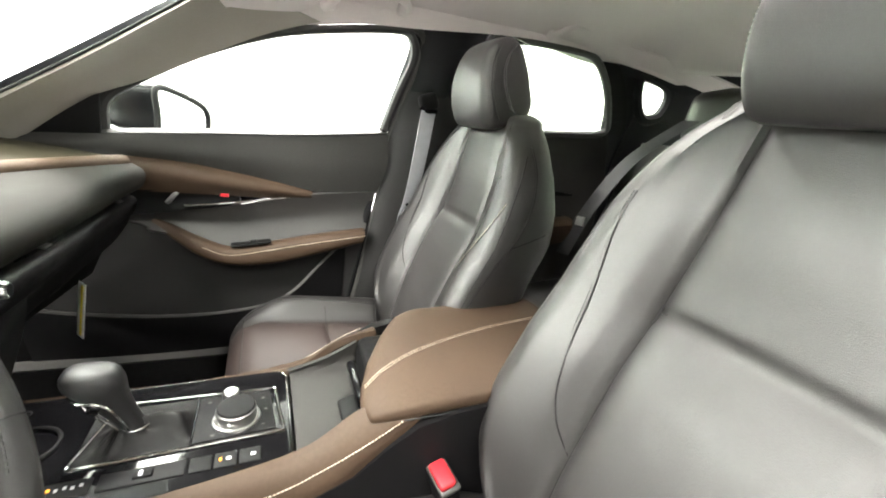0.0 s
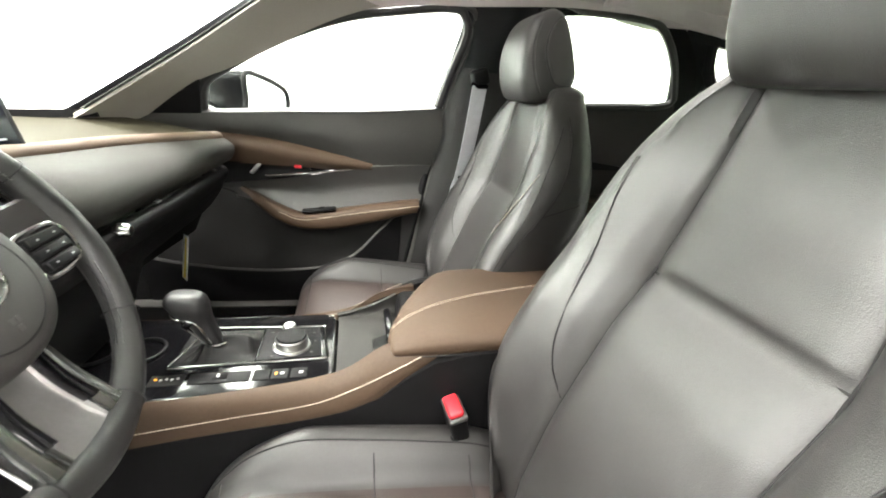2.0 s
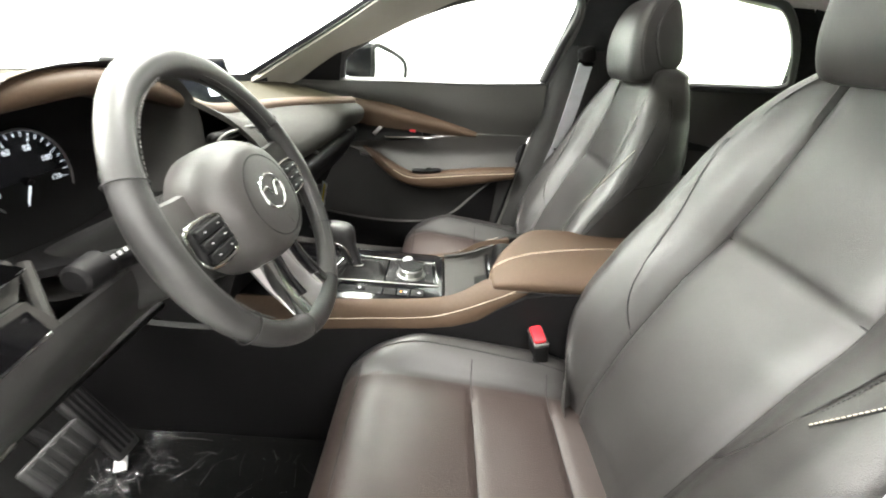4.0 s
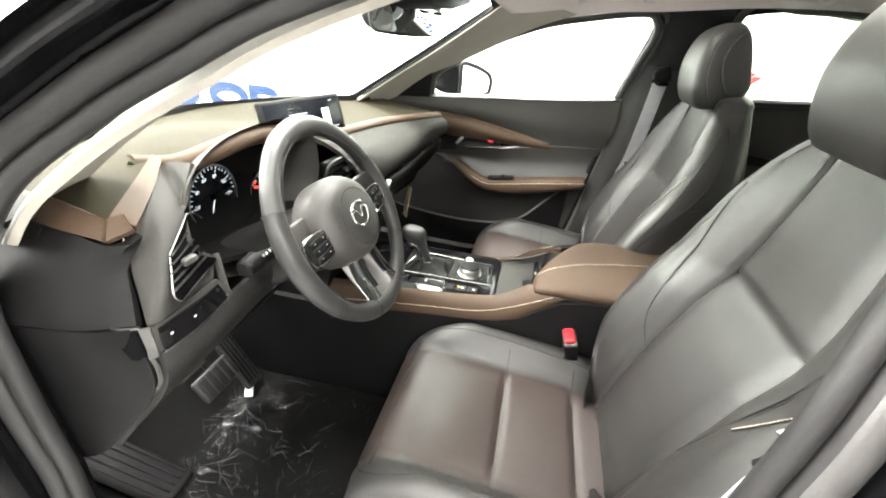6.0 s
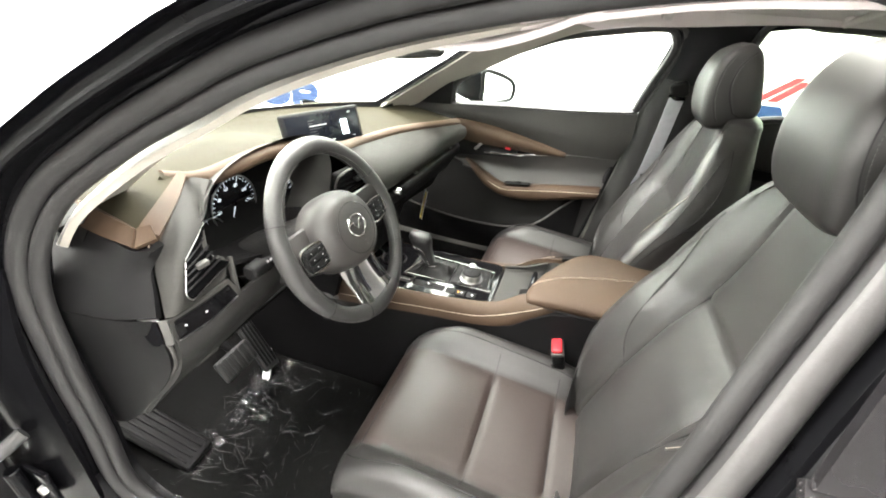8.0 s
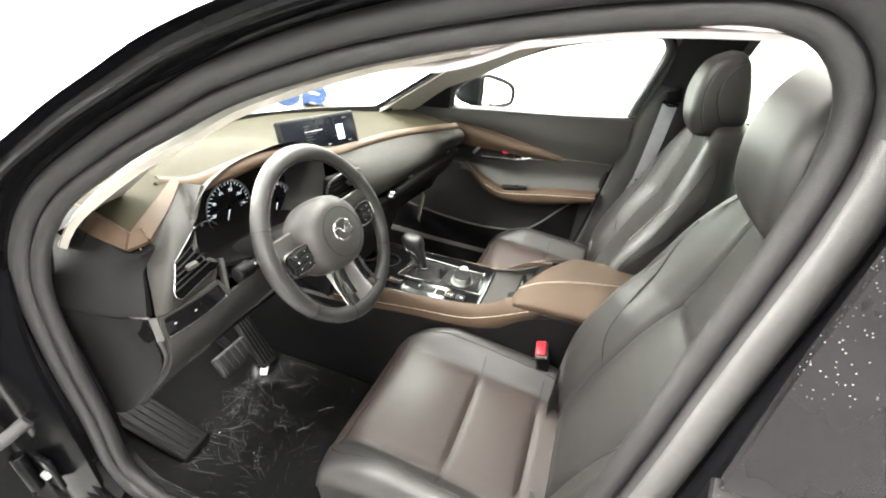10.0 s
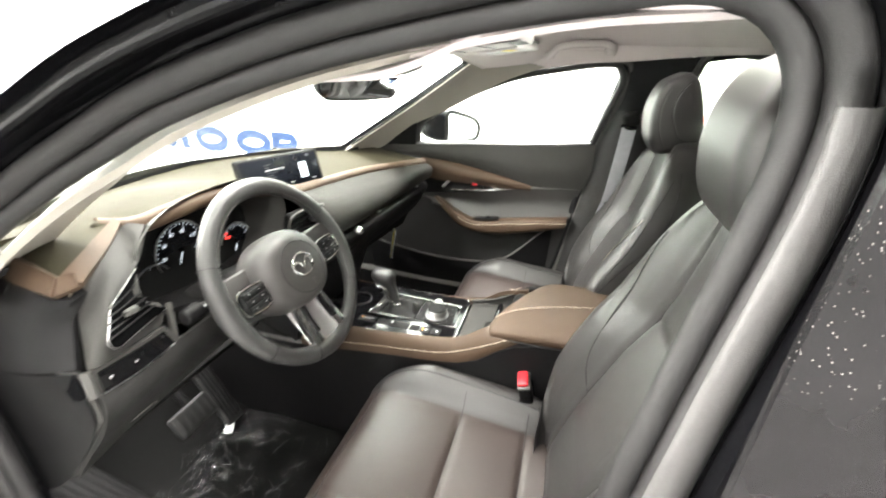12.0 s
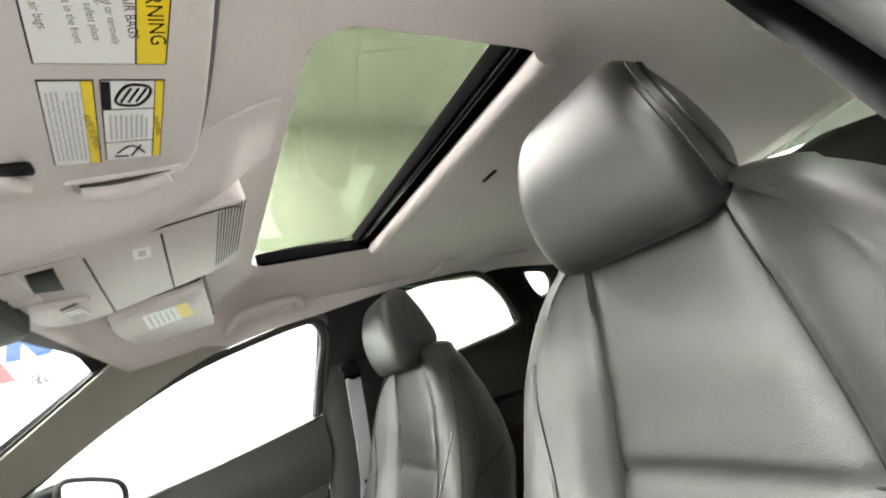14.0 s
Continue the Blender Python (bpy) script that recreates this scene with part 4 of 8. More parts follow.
# ---- dashboard ----
def dashboard():
    d = thing("dashboard", (-0.40, 0, 0.60), "brown-topped dashboard over charcoal panels with silver vents", "dashboard")
    put("core", skin([[(-0.34, -0.64, 1.00), (-0.34, -0.52, 1.03), (-0.34, -0.30, 1.03), (-0.34, -0.15, 0.995), (-0.33, -0.05, 0.985), (-0.33, 0.30, 0.965), (-0.20, 0.60, 0.945)], [(-0.30, -0.66, 0.92), (-0.318, -0.52, 0.92), (-0.318, -0.30, 0.92), (-0.322, -0.15, 0.92), (-0.24, -0.05, 0.92), (-0.22, 0.30, 0.91), (-0.14, 0.60, 0.90)], [(-0.30, -0.66, 0.70), (-0.30, -0.52, 0.72), (-0.30, -0.30, 0.72), (-0.30, -0.15, 0.72), (-0.26, -0.05, 0.70), (-0.25, 0.30, 0.70), (-0.22, 0.62, 0.70)]], 30, 14, 0.03), INK, d)
    # soft brown top from the windscreen back to the edge over the instruments
    base = [(-0.52, -0.640, 1.02), (-0.60, -0.35, 1.03), (-0.645, 0.0, 1.03), (-0.58, 0.32, 1.03), (-0.38, 0.60, 1.015)]
    mid = [(-0.40, -0.585, 1.062), (-0.38, -0.40, 1.084), (-0.40, -0.24, 1.067), (-0.43, -0.02, 1.020), (-0.42, 0.15, 1.008), (-0.37, 0.35, 1.006), (-0.24, 0.62, 0.995)]
    rear = [(-0.285, -0.515, 1.080), (-0.235, -0.490, 1.079), (-0.205, -0.44, 1.092), (-0.199, -0.36, 1.097), (-0.203, -0.27, 1.084), (-0.215, -0.17, 1.056), (-0.228, -0.05, 1.020), (-0.240, 0.12, 1.000), (-0.205, 0.33, 0.990), (-0.095, 0.60, 0.976)]
    put("top_pad", skin([rear, mid, base], 60, 18, 0.02), DASHTOP, d, "olive-brown soft top pad")
    # thin brown border under the rear edge
    roll = [[(x - 0.014, y, z + 0.0022) for x, y, z in rear], [(x - 0.002, y, z + 0.0022) for x, y, z in rear], [(x + 0.006, y, z - 0.004) for x, y, z in rear], [(x + 0.004, y, z - 0.013) for x, y, z in rear], [(x - 0.004, y, z - 0.018) for x, y, z in rear]]
    put("edge_roll", skin(roll, 70, 14, 0.005), BROWN, d, "brown leather edge roll")
    # tan block of the driver's end, with brown leather on its two outer facets
    nose, back_low, ridge = (-0.212, -0.634, 1.046), (-0.199, -0.622, 1.050), (-0.268, -0.502, 1.082)
    put("end_pad", skin([[(-0.40, -0.600, 1.050), (-0.30, -0.622, 1.058), nose], [(-0.40, -0.566, 1.066), (-0.31, -0.575, 1.076), (-0.236, -0.572, 1.067)], [(-0.40, -0.530, 1.080), (-0.33, -0.515, 1.086), ridge]], 16, 12, 0.012), DASHTOP, d)
    put("end_band", skin([[(-0.40, -0.6005, 1.0495), (-0.30, -0.6225, 1.0575), nose], [(-0.40, -0.618, 1.026), (-0.30, -0.640, 1.028), (-0.197, -0.655, 1.028)]], 20, 6, 0.010, False), BROWN, d, "brown leather outer band")
    put("end_nose", skin([[nose, back_low], [(-0.197, -0.655, 1.028), (-0.180, -0.632, 1.036)]], 8, 4, 0.008, False), BROWN, d)
    put("end_facet", skin([[nose, (-0.236, -0.5715, 1.0668), ridge], [(-0.180, -0.630, 1.037), (-0.216, -0.564, 1.056), (-0.250, -0.506, 1.076)]], 16, 4, 0.008, False), BROWN, d, "brown leather rear facet")
    put("end_stitching", dashes([(-0.2055, -0.630, 1.0475), (-0.1965, -0.6345, 1.0405), (-0.1865, -0.645, 1.030)], 0.0048, 0.0008), STITCH, d)
    put("end_cap", skin([[(-0.42, -0.660, 1.045), (-0.37, -0.668, 1.048), (-0.330, -0.672, 1.040)], [(-0.42, -0.600, 1.052), (-0.36, -0.612, 1.056), (-0.305, -0.626, 1.050)], [(-0.42, -0.620, 1.010), (-0.36, -0.634, 1.012), (-0.305, -0.650, 1.010)]], 12, 10, 0.010), MATTKEY, d, "black end cap of the dash")
    # charcoal end cheek that faces the open door, with a crease below
    put("end_cheek", skin([[(-0.52, -0.600, 1.040), (-0.38, -0.616, 1.032), (-0.21, -0.650, 1.024), (-0.186, -0.629, 1.034)], [(-0.52, -0.655, 0.975), (-0.38, -0.665, 0.975), (-0.23, -0.672, 0.985), (-0.191, -0.646, 0.994)], [(-0.52, -0.690, 0.92), (-0.38, -0.690, 0.925), (-0.22, -0.690, 0.940), (-0.173, -0.663, 0.961)], [(-0.52, -0.70, 0.90), (-0.38, -0.697, 0.905), (-0.22, -0.694, 0.927), (-0.156, -0.680, 0.934)]], 24, 22, 0.012), PLASTIC, d, "black plastic end cheek")
    put("lower_cheek", skin([[(-0.52, -0.699, 0.901), (-0.38, -0.696, 0.906), (-0.22, -0.693, 0.928), (-0.166, -0.681, 0.935)], [(-0.52, -0.694, 0.80), (-0.36, -0.690, 0.80), (-0.22, -0.686, 0.815), (-0.160, -0.680, 0.835)], [(-0.52, -0.690, 0.62), (-0.42, -0.688, 0.62), (-0.33, -0.686, 0.64), (-0.275, -0.683, 0.69)]], 20, 16, 0.012), PLASTIC, d)
    # driver's fascia: from the brown facet round the vent to the hood of the dials
    put("driver_fascia", skin([[(-0.184, -0.628, 1.036), (-0.188, -0.645, 0.994), (-0.170, -0.662, 0.961), (-0.152, -0.678, 0.934)], [(-0.218, -0.566, 1.056), (-0.168, -0.612, 1.018), (-0.138, -0.650, 0.975), (-0.142, -0.664, 0.934)], [(-0.252, -0.508, 1.077), (-0.190, -0.545, 1.025), (-0.154, -0.588, 0.965), (-0.148, -0.618, 0.932)], [(-0.202, -0.502, 1.084), (-0.198, -0.540, 1.036), (-0.194, -0.560, 1.008), (-0.186, -0.557, 0.974), (-0.178, -0.528, 0.948), (-0.160, -0.552, 0.926)]], 26, 26, 0.008), DASH, d, "charcoal soft fascia")
    # knee panel with a folded outer edge that runs down to a point
    put("knee_panel", skin([[(-0.152, -0.678, 0.888), (-0.150, -0.60, 0.890), (-0.150, -0.53, 0.894), (-0.150, -0.36, 0.900), (-0.16, -0.20, 0.890)], [(-0.146, -0.684, 0.862), (-0.146, -0.60, 0.862), (-0.148, -0.53, 0.866), (-0.152, -0.36, 0.870), (-0.165, -0.19, 0.86)], [(-0.170, -0.685, 0.815), (-0.172, -0.60, 0.815), (-0.175, -0.53, 0.816), (-0.18, -0.36, 0.82), (-0.19, -0.18, 0.80)], [(-0.226, -0.685, 0.748), (-0.222, -0.60, 0.756), (-0.222, -0.53, 0.760), (-0.23, -0.36, 0.765), (-0.24, -0.17, 0.75)], [(-0.288, -0.684, 0.672), (-0.275, -0.60, 0.700), (-0.27, -0.53, 0.710), (-0.28, -0.36, 0.72), (-0.29, -0.17, 0.70)]], 34, 26, 0.010), DOORLOW, d, "black knee panel")
    put("knee_fold", tube([(-0.160, -0.684, 0.898), (-0.147, -0.686, 0.872), (-0.150, -0.687, 0.845), (-0.172, -0.687, 0.815), (-0.226, -0.687, 0.748), (-0.286, -0.686, 0.674)], 0.0035, 8, n=50), DASH, d)
    put("knee_underside", block((0.16, 0.46, 0.012), pose(-0.36, -0.44, 0.69, 0, 4, 0), 0.004), INK, d)
    # switch strip: gloss face in a frame, chrome end at the door side
    put("switch_bed", skin([[(-0.153, -0.678, 0.932), (-0.150, -0.618, 0.930), (-0.158, -0.556, 0.926)], [(-0.153, -0.678, 0.888), (-0.148, -0.618, 0.888), (-0.148, -0.540, 0.893)]], 16, 2, 0.008, False), DASH, d)
    put("switch_strip", skin([[(-0.146, -0.672, 0.926), (-0.143, -0.618, 0.926), (-0.151, -0.562, 0.921)], [(-0.145, -0.672, 0.893), (-0.141, -0.618, 0.893), (-0.143, -0.556, 0.897)]], 16, 2, 0.006, False), PIANO, d, "gloss black switch strip")
    put("strip_rim", tube([(-0.143, -0.674, 0.890), (-0.139, -0.618, 0.890), (-0.141, -0.553, 0.894)], 0.0018, 8, n=24), SATIN, d)
    put("strip_end", skin([[(-0.157, -0.6860, 0.934), (-0.148, -0.6785, 0.933)], [(-0.153, -0.6870, 0.908), (-0.145, -0.6795, 0.908)], [(-0.156, -0.6860, 0.886), (-0.148, -0.6785, 0.888)]], 6, 8, 0.004), GREYTRIM, d)
    put("strip_end_top", tube([(-0.188, -0.6935, 0.931), (-0.172, -0.6930, 0.934), (-0.155, -0.6860, 0.935)], 0.0022, 6, n=12), SATIN, d)
    put("strip_end_recess", skin([[(-0.188, -0.6930, 0.929), (-0.156, -0.6875, 0.931)], [(-0.180, -0.6940, 0.908), (-0.152, -0.6885, 0.908)], [(-0.172, -0.6930, 0.888), (-0.155, -0.6875, 0.887)]], 8, 8, 0.004), PIANO, d)
    for y, x in ((-0.660, -0.1405), (-0.622, -0.1385), (-0.580, -0.1435)):
        put("switch_key", block((0.004, 0.030, 0.022), pose(x, y, 0.909, 0, -2, 0), 0.002), PLASTIC, d)
        put("key_mark", block((0.001, 0.004, 0.003), pose(x + 0.0024, y, 0.911), 0), GREYINK, d)
    put("strip_ridge", tube([(-0.186, -0.512, 0.940), (-0.168, -0.528, 0.915), (-0.147, -0.548, 0.886), (-0.146, -0.562, 0.876)], 0.006, 8, n=16), DASH, d)
    for k in range(5):
        put("blank_key", block((0.005, 0.013, 0.0035), pose(-0.163, -0.640 + 0.021 * k, 0.826, 0, 24, 0), 0.001), GREYINK, d)
    put("bonnet_lever", block((0.02, 0.05, 0.008), pose(-0.20, -0.60, 0.775, 0, 40, 0), 0.003), GREYTRIM, d)
    # driver's side vent: leaning opening with a bright outline and vanes
    out = Vector((0.85, -0.45, 0.26)).normalized()
    top, left, low, foot, right = (Vector(q) + out * 0.006 for q in ((-0.187, -0.549, 1.027), (-0.154, -0.622, 1.006), (-0.129, -0.654, 0.972), (-0.138, -0.632, 0.952), (-0.176, -0.528, 0.944)))
    inner = [Vector(q) + out * 0.004 for q in ((-0.184, -0.561, 1.004), (-0.174, -0.557, 0.968))]
    outline = [top, top.lerp(left, 0.5), left.lerp(top, 0.1), left, left.lerp(low, 0.5), low, low.lerp(foot, 0.5) + Vector((0.004, -0.004, -0.004)), foot, foot.lerp(right, 0.33), foot.lerp(right, 0.66), right] + inner[::-1]
    put("vent_well", plate([tuple(p + out * 0.005) for p in outline], 0.002, 60, 0.0005), FELT, d, "dark vent opening")
    put("vent_outline", tube([p + out * 0.007 for p in outline[:11]], 0.0008, 8, n=90), SATIN, d, "bright vent outline")
    for k in range(5):
        a, b = left.lerp(low, 0.04 + 0.22 * k), inner[0].lerp(inner[1], 0.2 * k).lerp(right, 0.12 * k)
        put("vane", tube([a + out * 0.009, a.lerp(b, 0.5) + out * 0.010, b + out * 0.009], 0.0026, 6, n=10, flat=0.35), PLASTIC, d)
    mid = left.lerp(low, 0.5).lerp(top.lerp(right, 0.6), 0.42)
    put("vent_tab", block((0.010, 0.022, 0.009), Matrix.Translation(mid + out * 0.013), 0.002), GREYTRIM, d)
    # passenger's charcoal panel that sweeps under the brown edge
    put("passenger_panel", skin([[(-0.205, -0.17, 1.045), (-0.220, -0.05, 1.003), (-0.228, 0.12, 0.983), (-0.192, 0.33, 0.972), (-0.085, 0.600, 0.958)], [(-0.150, -0.15, 1.012), (-0.150, 0.02, 0.978), (-0.140, 0.18, 0.962), (-0.112, 0.37, 0.951), (-0.066, 0.598, 0.946)], [(-0.112, -0.13, 0.962), (-0.106, 0.05, 0.943), (-0.098, 0.25, 0.933), (-0.088, 0.45, 0.927), (-0.064, 0.594, 0.930)], [(-0.112, -0.13, 0.922), (-0.108, 0.05, 0.911), (-0.102, 0.25, 0.906), (-0.094, 0.45, 0.906), (-0.074, 0.588, 0.914)], [(-0.150, -0.13, 0.909), (-0.145, 0.05, 0.901), (-0.135, 0.25, 0.898), (-0.125, 0.45, 0.898), (-0.100, 0.582, 0.905)]], 40, 30, 0.008), PANELSKIN, d, "charcoal soft passenger panel")
    put("black_bay", skin([[(-0.160, -0.14, 0.912), (-0.146, 0.05, 0.904), (-0.134, 0.30, 0.900), (-0.105, 0.60, 0.905)], [(-0.150, -0.14, 0.88), (-0.132, 0.05, 0.875), (-0.122, 0.30, 0.870), (-0.100, 0.60, 0.872)]], 30, 2, 0.01, False), INK, d)
    put("lower_strip", skin([[(-0.132, -0.16, 0.890), (-0.118, 0.05, 0.885), (-0.112, 0.30, 0.880), (-0.098, 0.60, 0.883)], [(-0.118, -0.16, 0.884), (-0.106, 0.05, 0.880), (-0.100, 0.30, 0.874), (-0.088, 0.60, 0.877)], [(-0.116, -0.16, 0.868), (-0.106, 0.05, 0.866), (-0.101, 0.30, 0.862), (-0.090, 0.60, 0.864)], [(-0.124, -0.16, 0.848), (-0.114, 0.05, 0.847), (-0.108, 0.30, 0.845), (-0.098, 0.60, 0.848)]], 40, 16, 0.008), PLASTIC, d)
    put("chrome_strip", tube([(-0.112, -0.04, 0.886), (-0.103, 0.05, 0.883), (-0.097, 0.30, 0.877), (-0.085, 0.59, 0.880)], 0.0032, 8, n=50), CHROME, d, "chrome strip")
    put("strip_knob", disc(0.013, 0.011, 0.022, axes((-0.104, 0.03, 0.888), (0, 1, 0), (0, 0, 1)), 20, 0.003), CHROME, d)
    for y in (0.20, 0.52):
        put("slim_vent", block((0.010, 0.12, 0.020), pose(-0.122 + 0.04 * y, y, 0.892, 0, 10, -4), 0.003), INK, d)
        for k in range(3):
            put("vane", block((0.010, 0.112, 0.0020), pose(-0.118 + 0.04 * y, y, 0.886 + 0.006 * k, 0, 10, -4), 0.0008), PLASTIC, d)
        put("vent_tab", block((0.010, 0.020, 0.004), pose(-0.113 + 0.04 * y, y - 0.01, 0.893, 0, 10, -4), 0.0015), SATIN, d)
    put("glovebox", skin([[(-0.140, 0.12, 0.862), (-0.125, 0.35, 0.862), (-0.110, 0.62, 0.864)], [(-0.140, 0.12, 0.82), (-0.130, 0.35, 0.82), (-0.120, 0.62, 0.82)], [(-0.205, 0.12, 0.74), (-0.200, 0.35, 0.74), (-0.190, 0.62, 0.74)], [(-0.35, 0.12, 0.66), (-0.35, 0.35, 0.66), (-0.35, 0.62, 0.66)]], 24, 20, 0.012), PLASTIC, d, "black glovebox lid")
    # middle stack between the wheel and the glovebox
    put("middle_panel", skin([[(-0.150, -0.17, 0.905), (-0.145, 0.0, 0.865), (-0.140, 0.13, 0.862)], [(-0.150, -0.17, 0.83), (-0.13, 0.0, 0.82), (-0.135, 0.13, 0.82)], [(-0.19, -0.17, 0.72), (-0.17, 0.0, 0.71), (-0.17, 0.13, 0.71)], [(-0.22, -0.17, 0.62), (-0.20, 0.0, 0.62), (-0.20, 0.13, 0.62)]], 20, 18, 0.02), PLASTIC, d)
    # vent pair beside the cluster, right of the wheel
    put("middle_vent", block((0.02, 0.125, 0.058), pose(-0.158, -0.135, 0.975, 0, 12, -6), 0.02, 5), INK, d)
    ring = [Vector((0.013, 0.066 * math.copysign(abs(math.cos(a)) ** 0.6, math.cos(a)), 0.032 * math.copysign(abs(math.sin(a)) ** 0.6, math.sin(a)))) for a in (2 * math.pi * q / 24 for q in range(24))]
    m = pose(-0.158, -0.135, 0.975, 0, 12, -6)
    put("vent_outline", tube([m @ p for p in ring], 0.003, 8, True, 60), GREYTRIM, d)
    for k in range(4):
        put("vane", block((0.012, 0.118, 0.003), pose(-0.146, -0.135, 0.957 + 0.012 * k, 0, 12, -6), 0.001), PLASTIC, d)
    put("vent_tab", block((0.016, 0.02, 0.012), pose(-0.138, -0.12, 0.972, 0, 12, -6), 0.003), SATIN, d)
    return d


dashboard()


def instrument_cluster():
    c = thing("instrument_cluster", (-0.29, -0.37, 0.96), "hooded instrument cluster with lit round dials", "instrument cluster")
    def ring_pts(x, ry, rz, n=40, up=0.0):
        return [Vector((x, -0.350 + ry * math.copysign(abs(math.cos(a)) ** 0.75, math.cos(a)), 0.985 + up + rz * math.copysign(abs(math.sin(a)) ** 0.8, math.sin(a)))) for a in (2 * math.pi * q / n for q in range(n))]
    bm = bmesh.new()
    grid(bm, [ring_pts(-0.192, 0.198, 0.126), ring_pts(-0.225, 0.184, 0.112), ring_pts(-0.300, 0.174, 0.092, up=-0.015)], True)
    put("hood", bm, DASH, c, "dark charcoal inner hood")
    put("backing", loft([ring_pts(-0.300, 0.175, 0.093, up=-0.015), ring_pts(-0.306, 0.175, 0.093, up=-0.015)]), INK, c)
    lower = skin([[(-0.190, -0.52, 0.93), (-0.17, -0.37, 0.90), (-0.190, -0.21, 0.92)], [(-0.30, -0.50, 0.90), (-0.30, -0.37, 0.89), (-0.30, -0.23, 0.90)]], 16, 2, 0.008, False)
    put("lower_shelf", lower, PLASTIC, c)
    for y, z, r, ticks in ((-0.371, 0.967, 0.062, 28), (-0.448, 0.924, 0.040, 10), (-0.222, 0.926, 0.048, 16)):
        dial = put("dial", disc(r, r, 0.004, axes((-0.300, y, z), (0, 1, 0), (0, 0, 1)), 40, 0.001), SCREEN, c)
        ring = [Vector((-0.293, y + r * math.cos(radians(a)), z + r * math.sin(radians(a)))) for a in range(0, 360, 12)]
        put("dial_ring", tube(ring, 0.0014, 8, True, 60), SATIN, dial)
        for k in range(ticks + 1):
            a = radians(225 - 270 * k / ticks)
            dy, dz = math.cos(a), math.sin(a)
            long = 0.012 if k % 4 == 0 else 0.006
            put("dial_tick", tube([(-0.2945, y + dy * (r - 0.003), z + dz * (r - 0.003)), (-0.2945, y + dy * (r - 0.003 - long), z + dz * (r - 0.003 - long))], 0.0005, 4, n=2), LITRED if (r < 0.04 and k < 3) else LIT, dial)
        a = radians(245)
        put("needle", tube([(-0.292, y, z), (-0.292, y + math.cos(a) * r * 0.72, z + math.sin(a) * r * 0.72)], 0.0010, 6, n=4), LIT, dial)
        put("needle_hub", disc(0.006, 0.005, 0.005, axes((-0.296, y, z), (0, 1, 0), (0, 0, 1)), 16, 0.001), PIANO, dial)
    # figures on the large dial
    for k in range(8):
        a = radians(225 - 270 * k / 7)
        number("dial_number", str(20 * k), 0.010, (-0.2940, -0.373 + math.cos(a) * 0.041, 0.967 + math.sin(a) * 0.041), LIT, c)
    for dy, dz in ((-0.014, 0.006), (-0.006, 0.004), (-0.012, 0.016)):
        put("warning_lamp", block((0.001, 0.006, 0.005), pose(-0.294, -0.236 + dy, 0.940 + dz), 0), LITRED, c)


instrument_cluster()


def screen():
    s = thing("infotainment_screen", (-0.33, 0.0, 1.03), "slim dark dashboard screen showing small white text", "screen")
    u, v = Vector((0.08, 0.24, 0.0)).normalized(), Vector((-0.32, 0.0, 1)).normalized()
    m = axes((-0.305, -0.004, 1.046), u, v)
    put("bezel", block((0.262, 0.102, 0.014), m, 0.010, 4), MATTKEY, s, "gloss black bezel")
    face = m @ pose(0, 0, 0.0085)
    display = put("display", block((0.238, 0.084, 0.001), face, 0.0003), SCREEN, s, "dark lit display")
    put("lit_card", block((0.024, 0.042, 0.0008), face @ pose(0.066, -0.004, 0.001), 0), LIT, display)
    for k, w in enumerate((0.018, 0.014, 0.058, 0.040, 0.022, 0.026, 0.016)):
        put("text_bar", block((w, 0.0020, 0.0006), face @ pose(-0.052 + w * 0.5, 0.026 - 0.0072 * k, 0.001), 0), GREYINK if k == 2 else SIGNGREY, display)
    for x, z in ((0.090, 0.034), (-0.085, -0.030), (0.020, -0.032), (0.095, -0.032)):
        put("text_bar", block((0.012, 0.002, 0.0006), face @ pose(x, z, 0.001), 0), GREYINK, display)
    put("neck", block((0.10, 0.035, 0.04), m @ pose(0, -0.05, -0.02), 0.008), PIANO, s)
    put("housing_back", block((0.22, 0.08, 0.03), m @ pose(0, -0.004, -0.018), 0.012), PLASTIC, s)


screen()


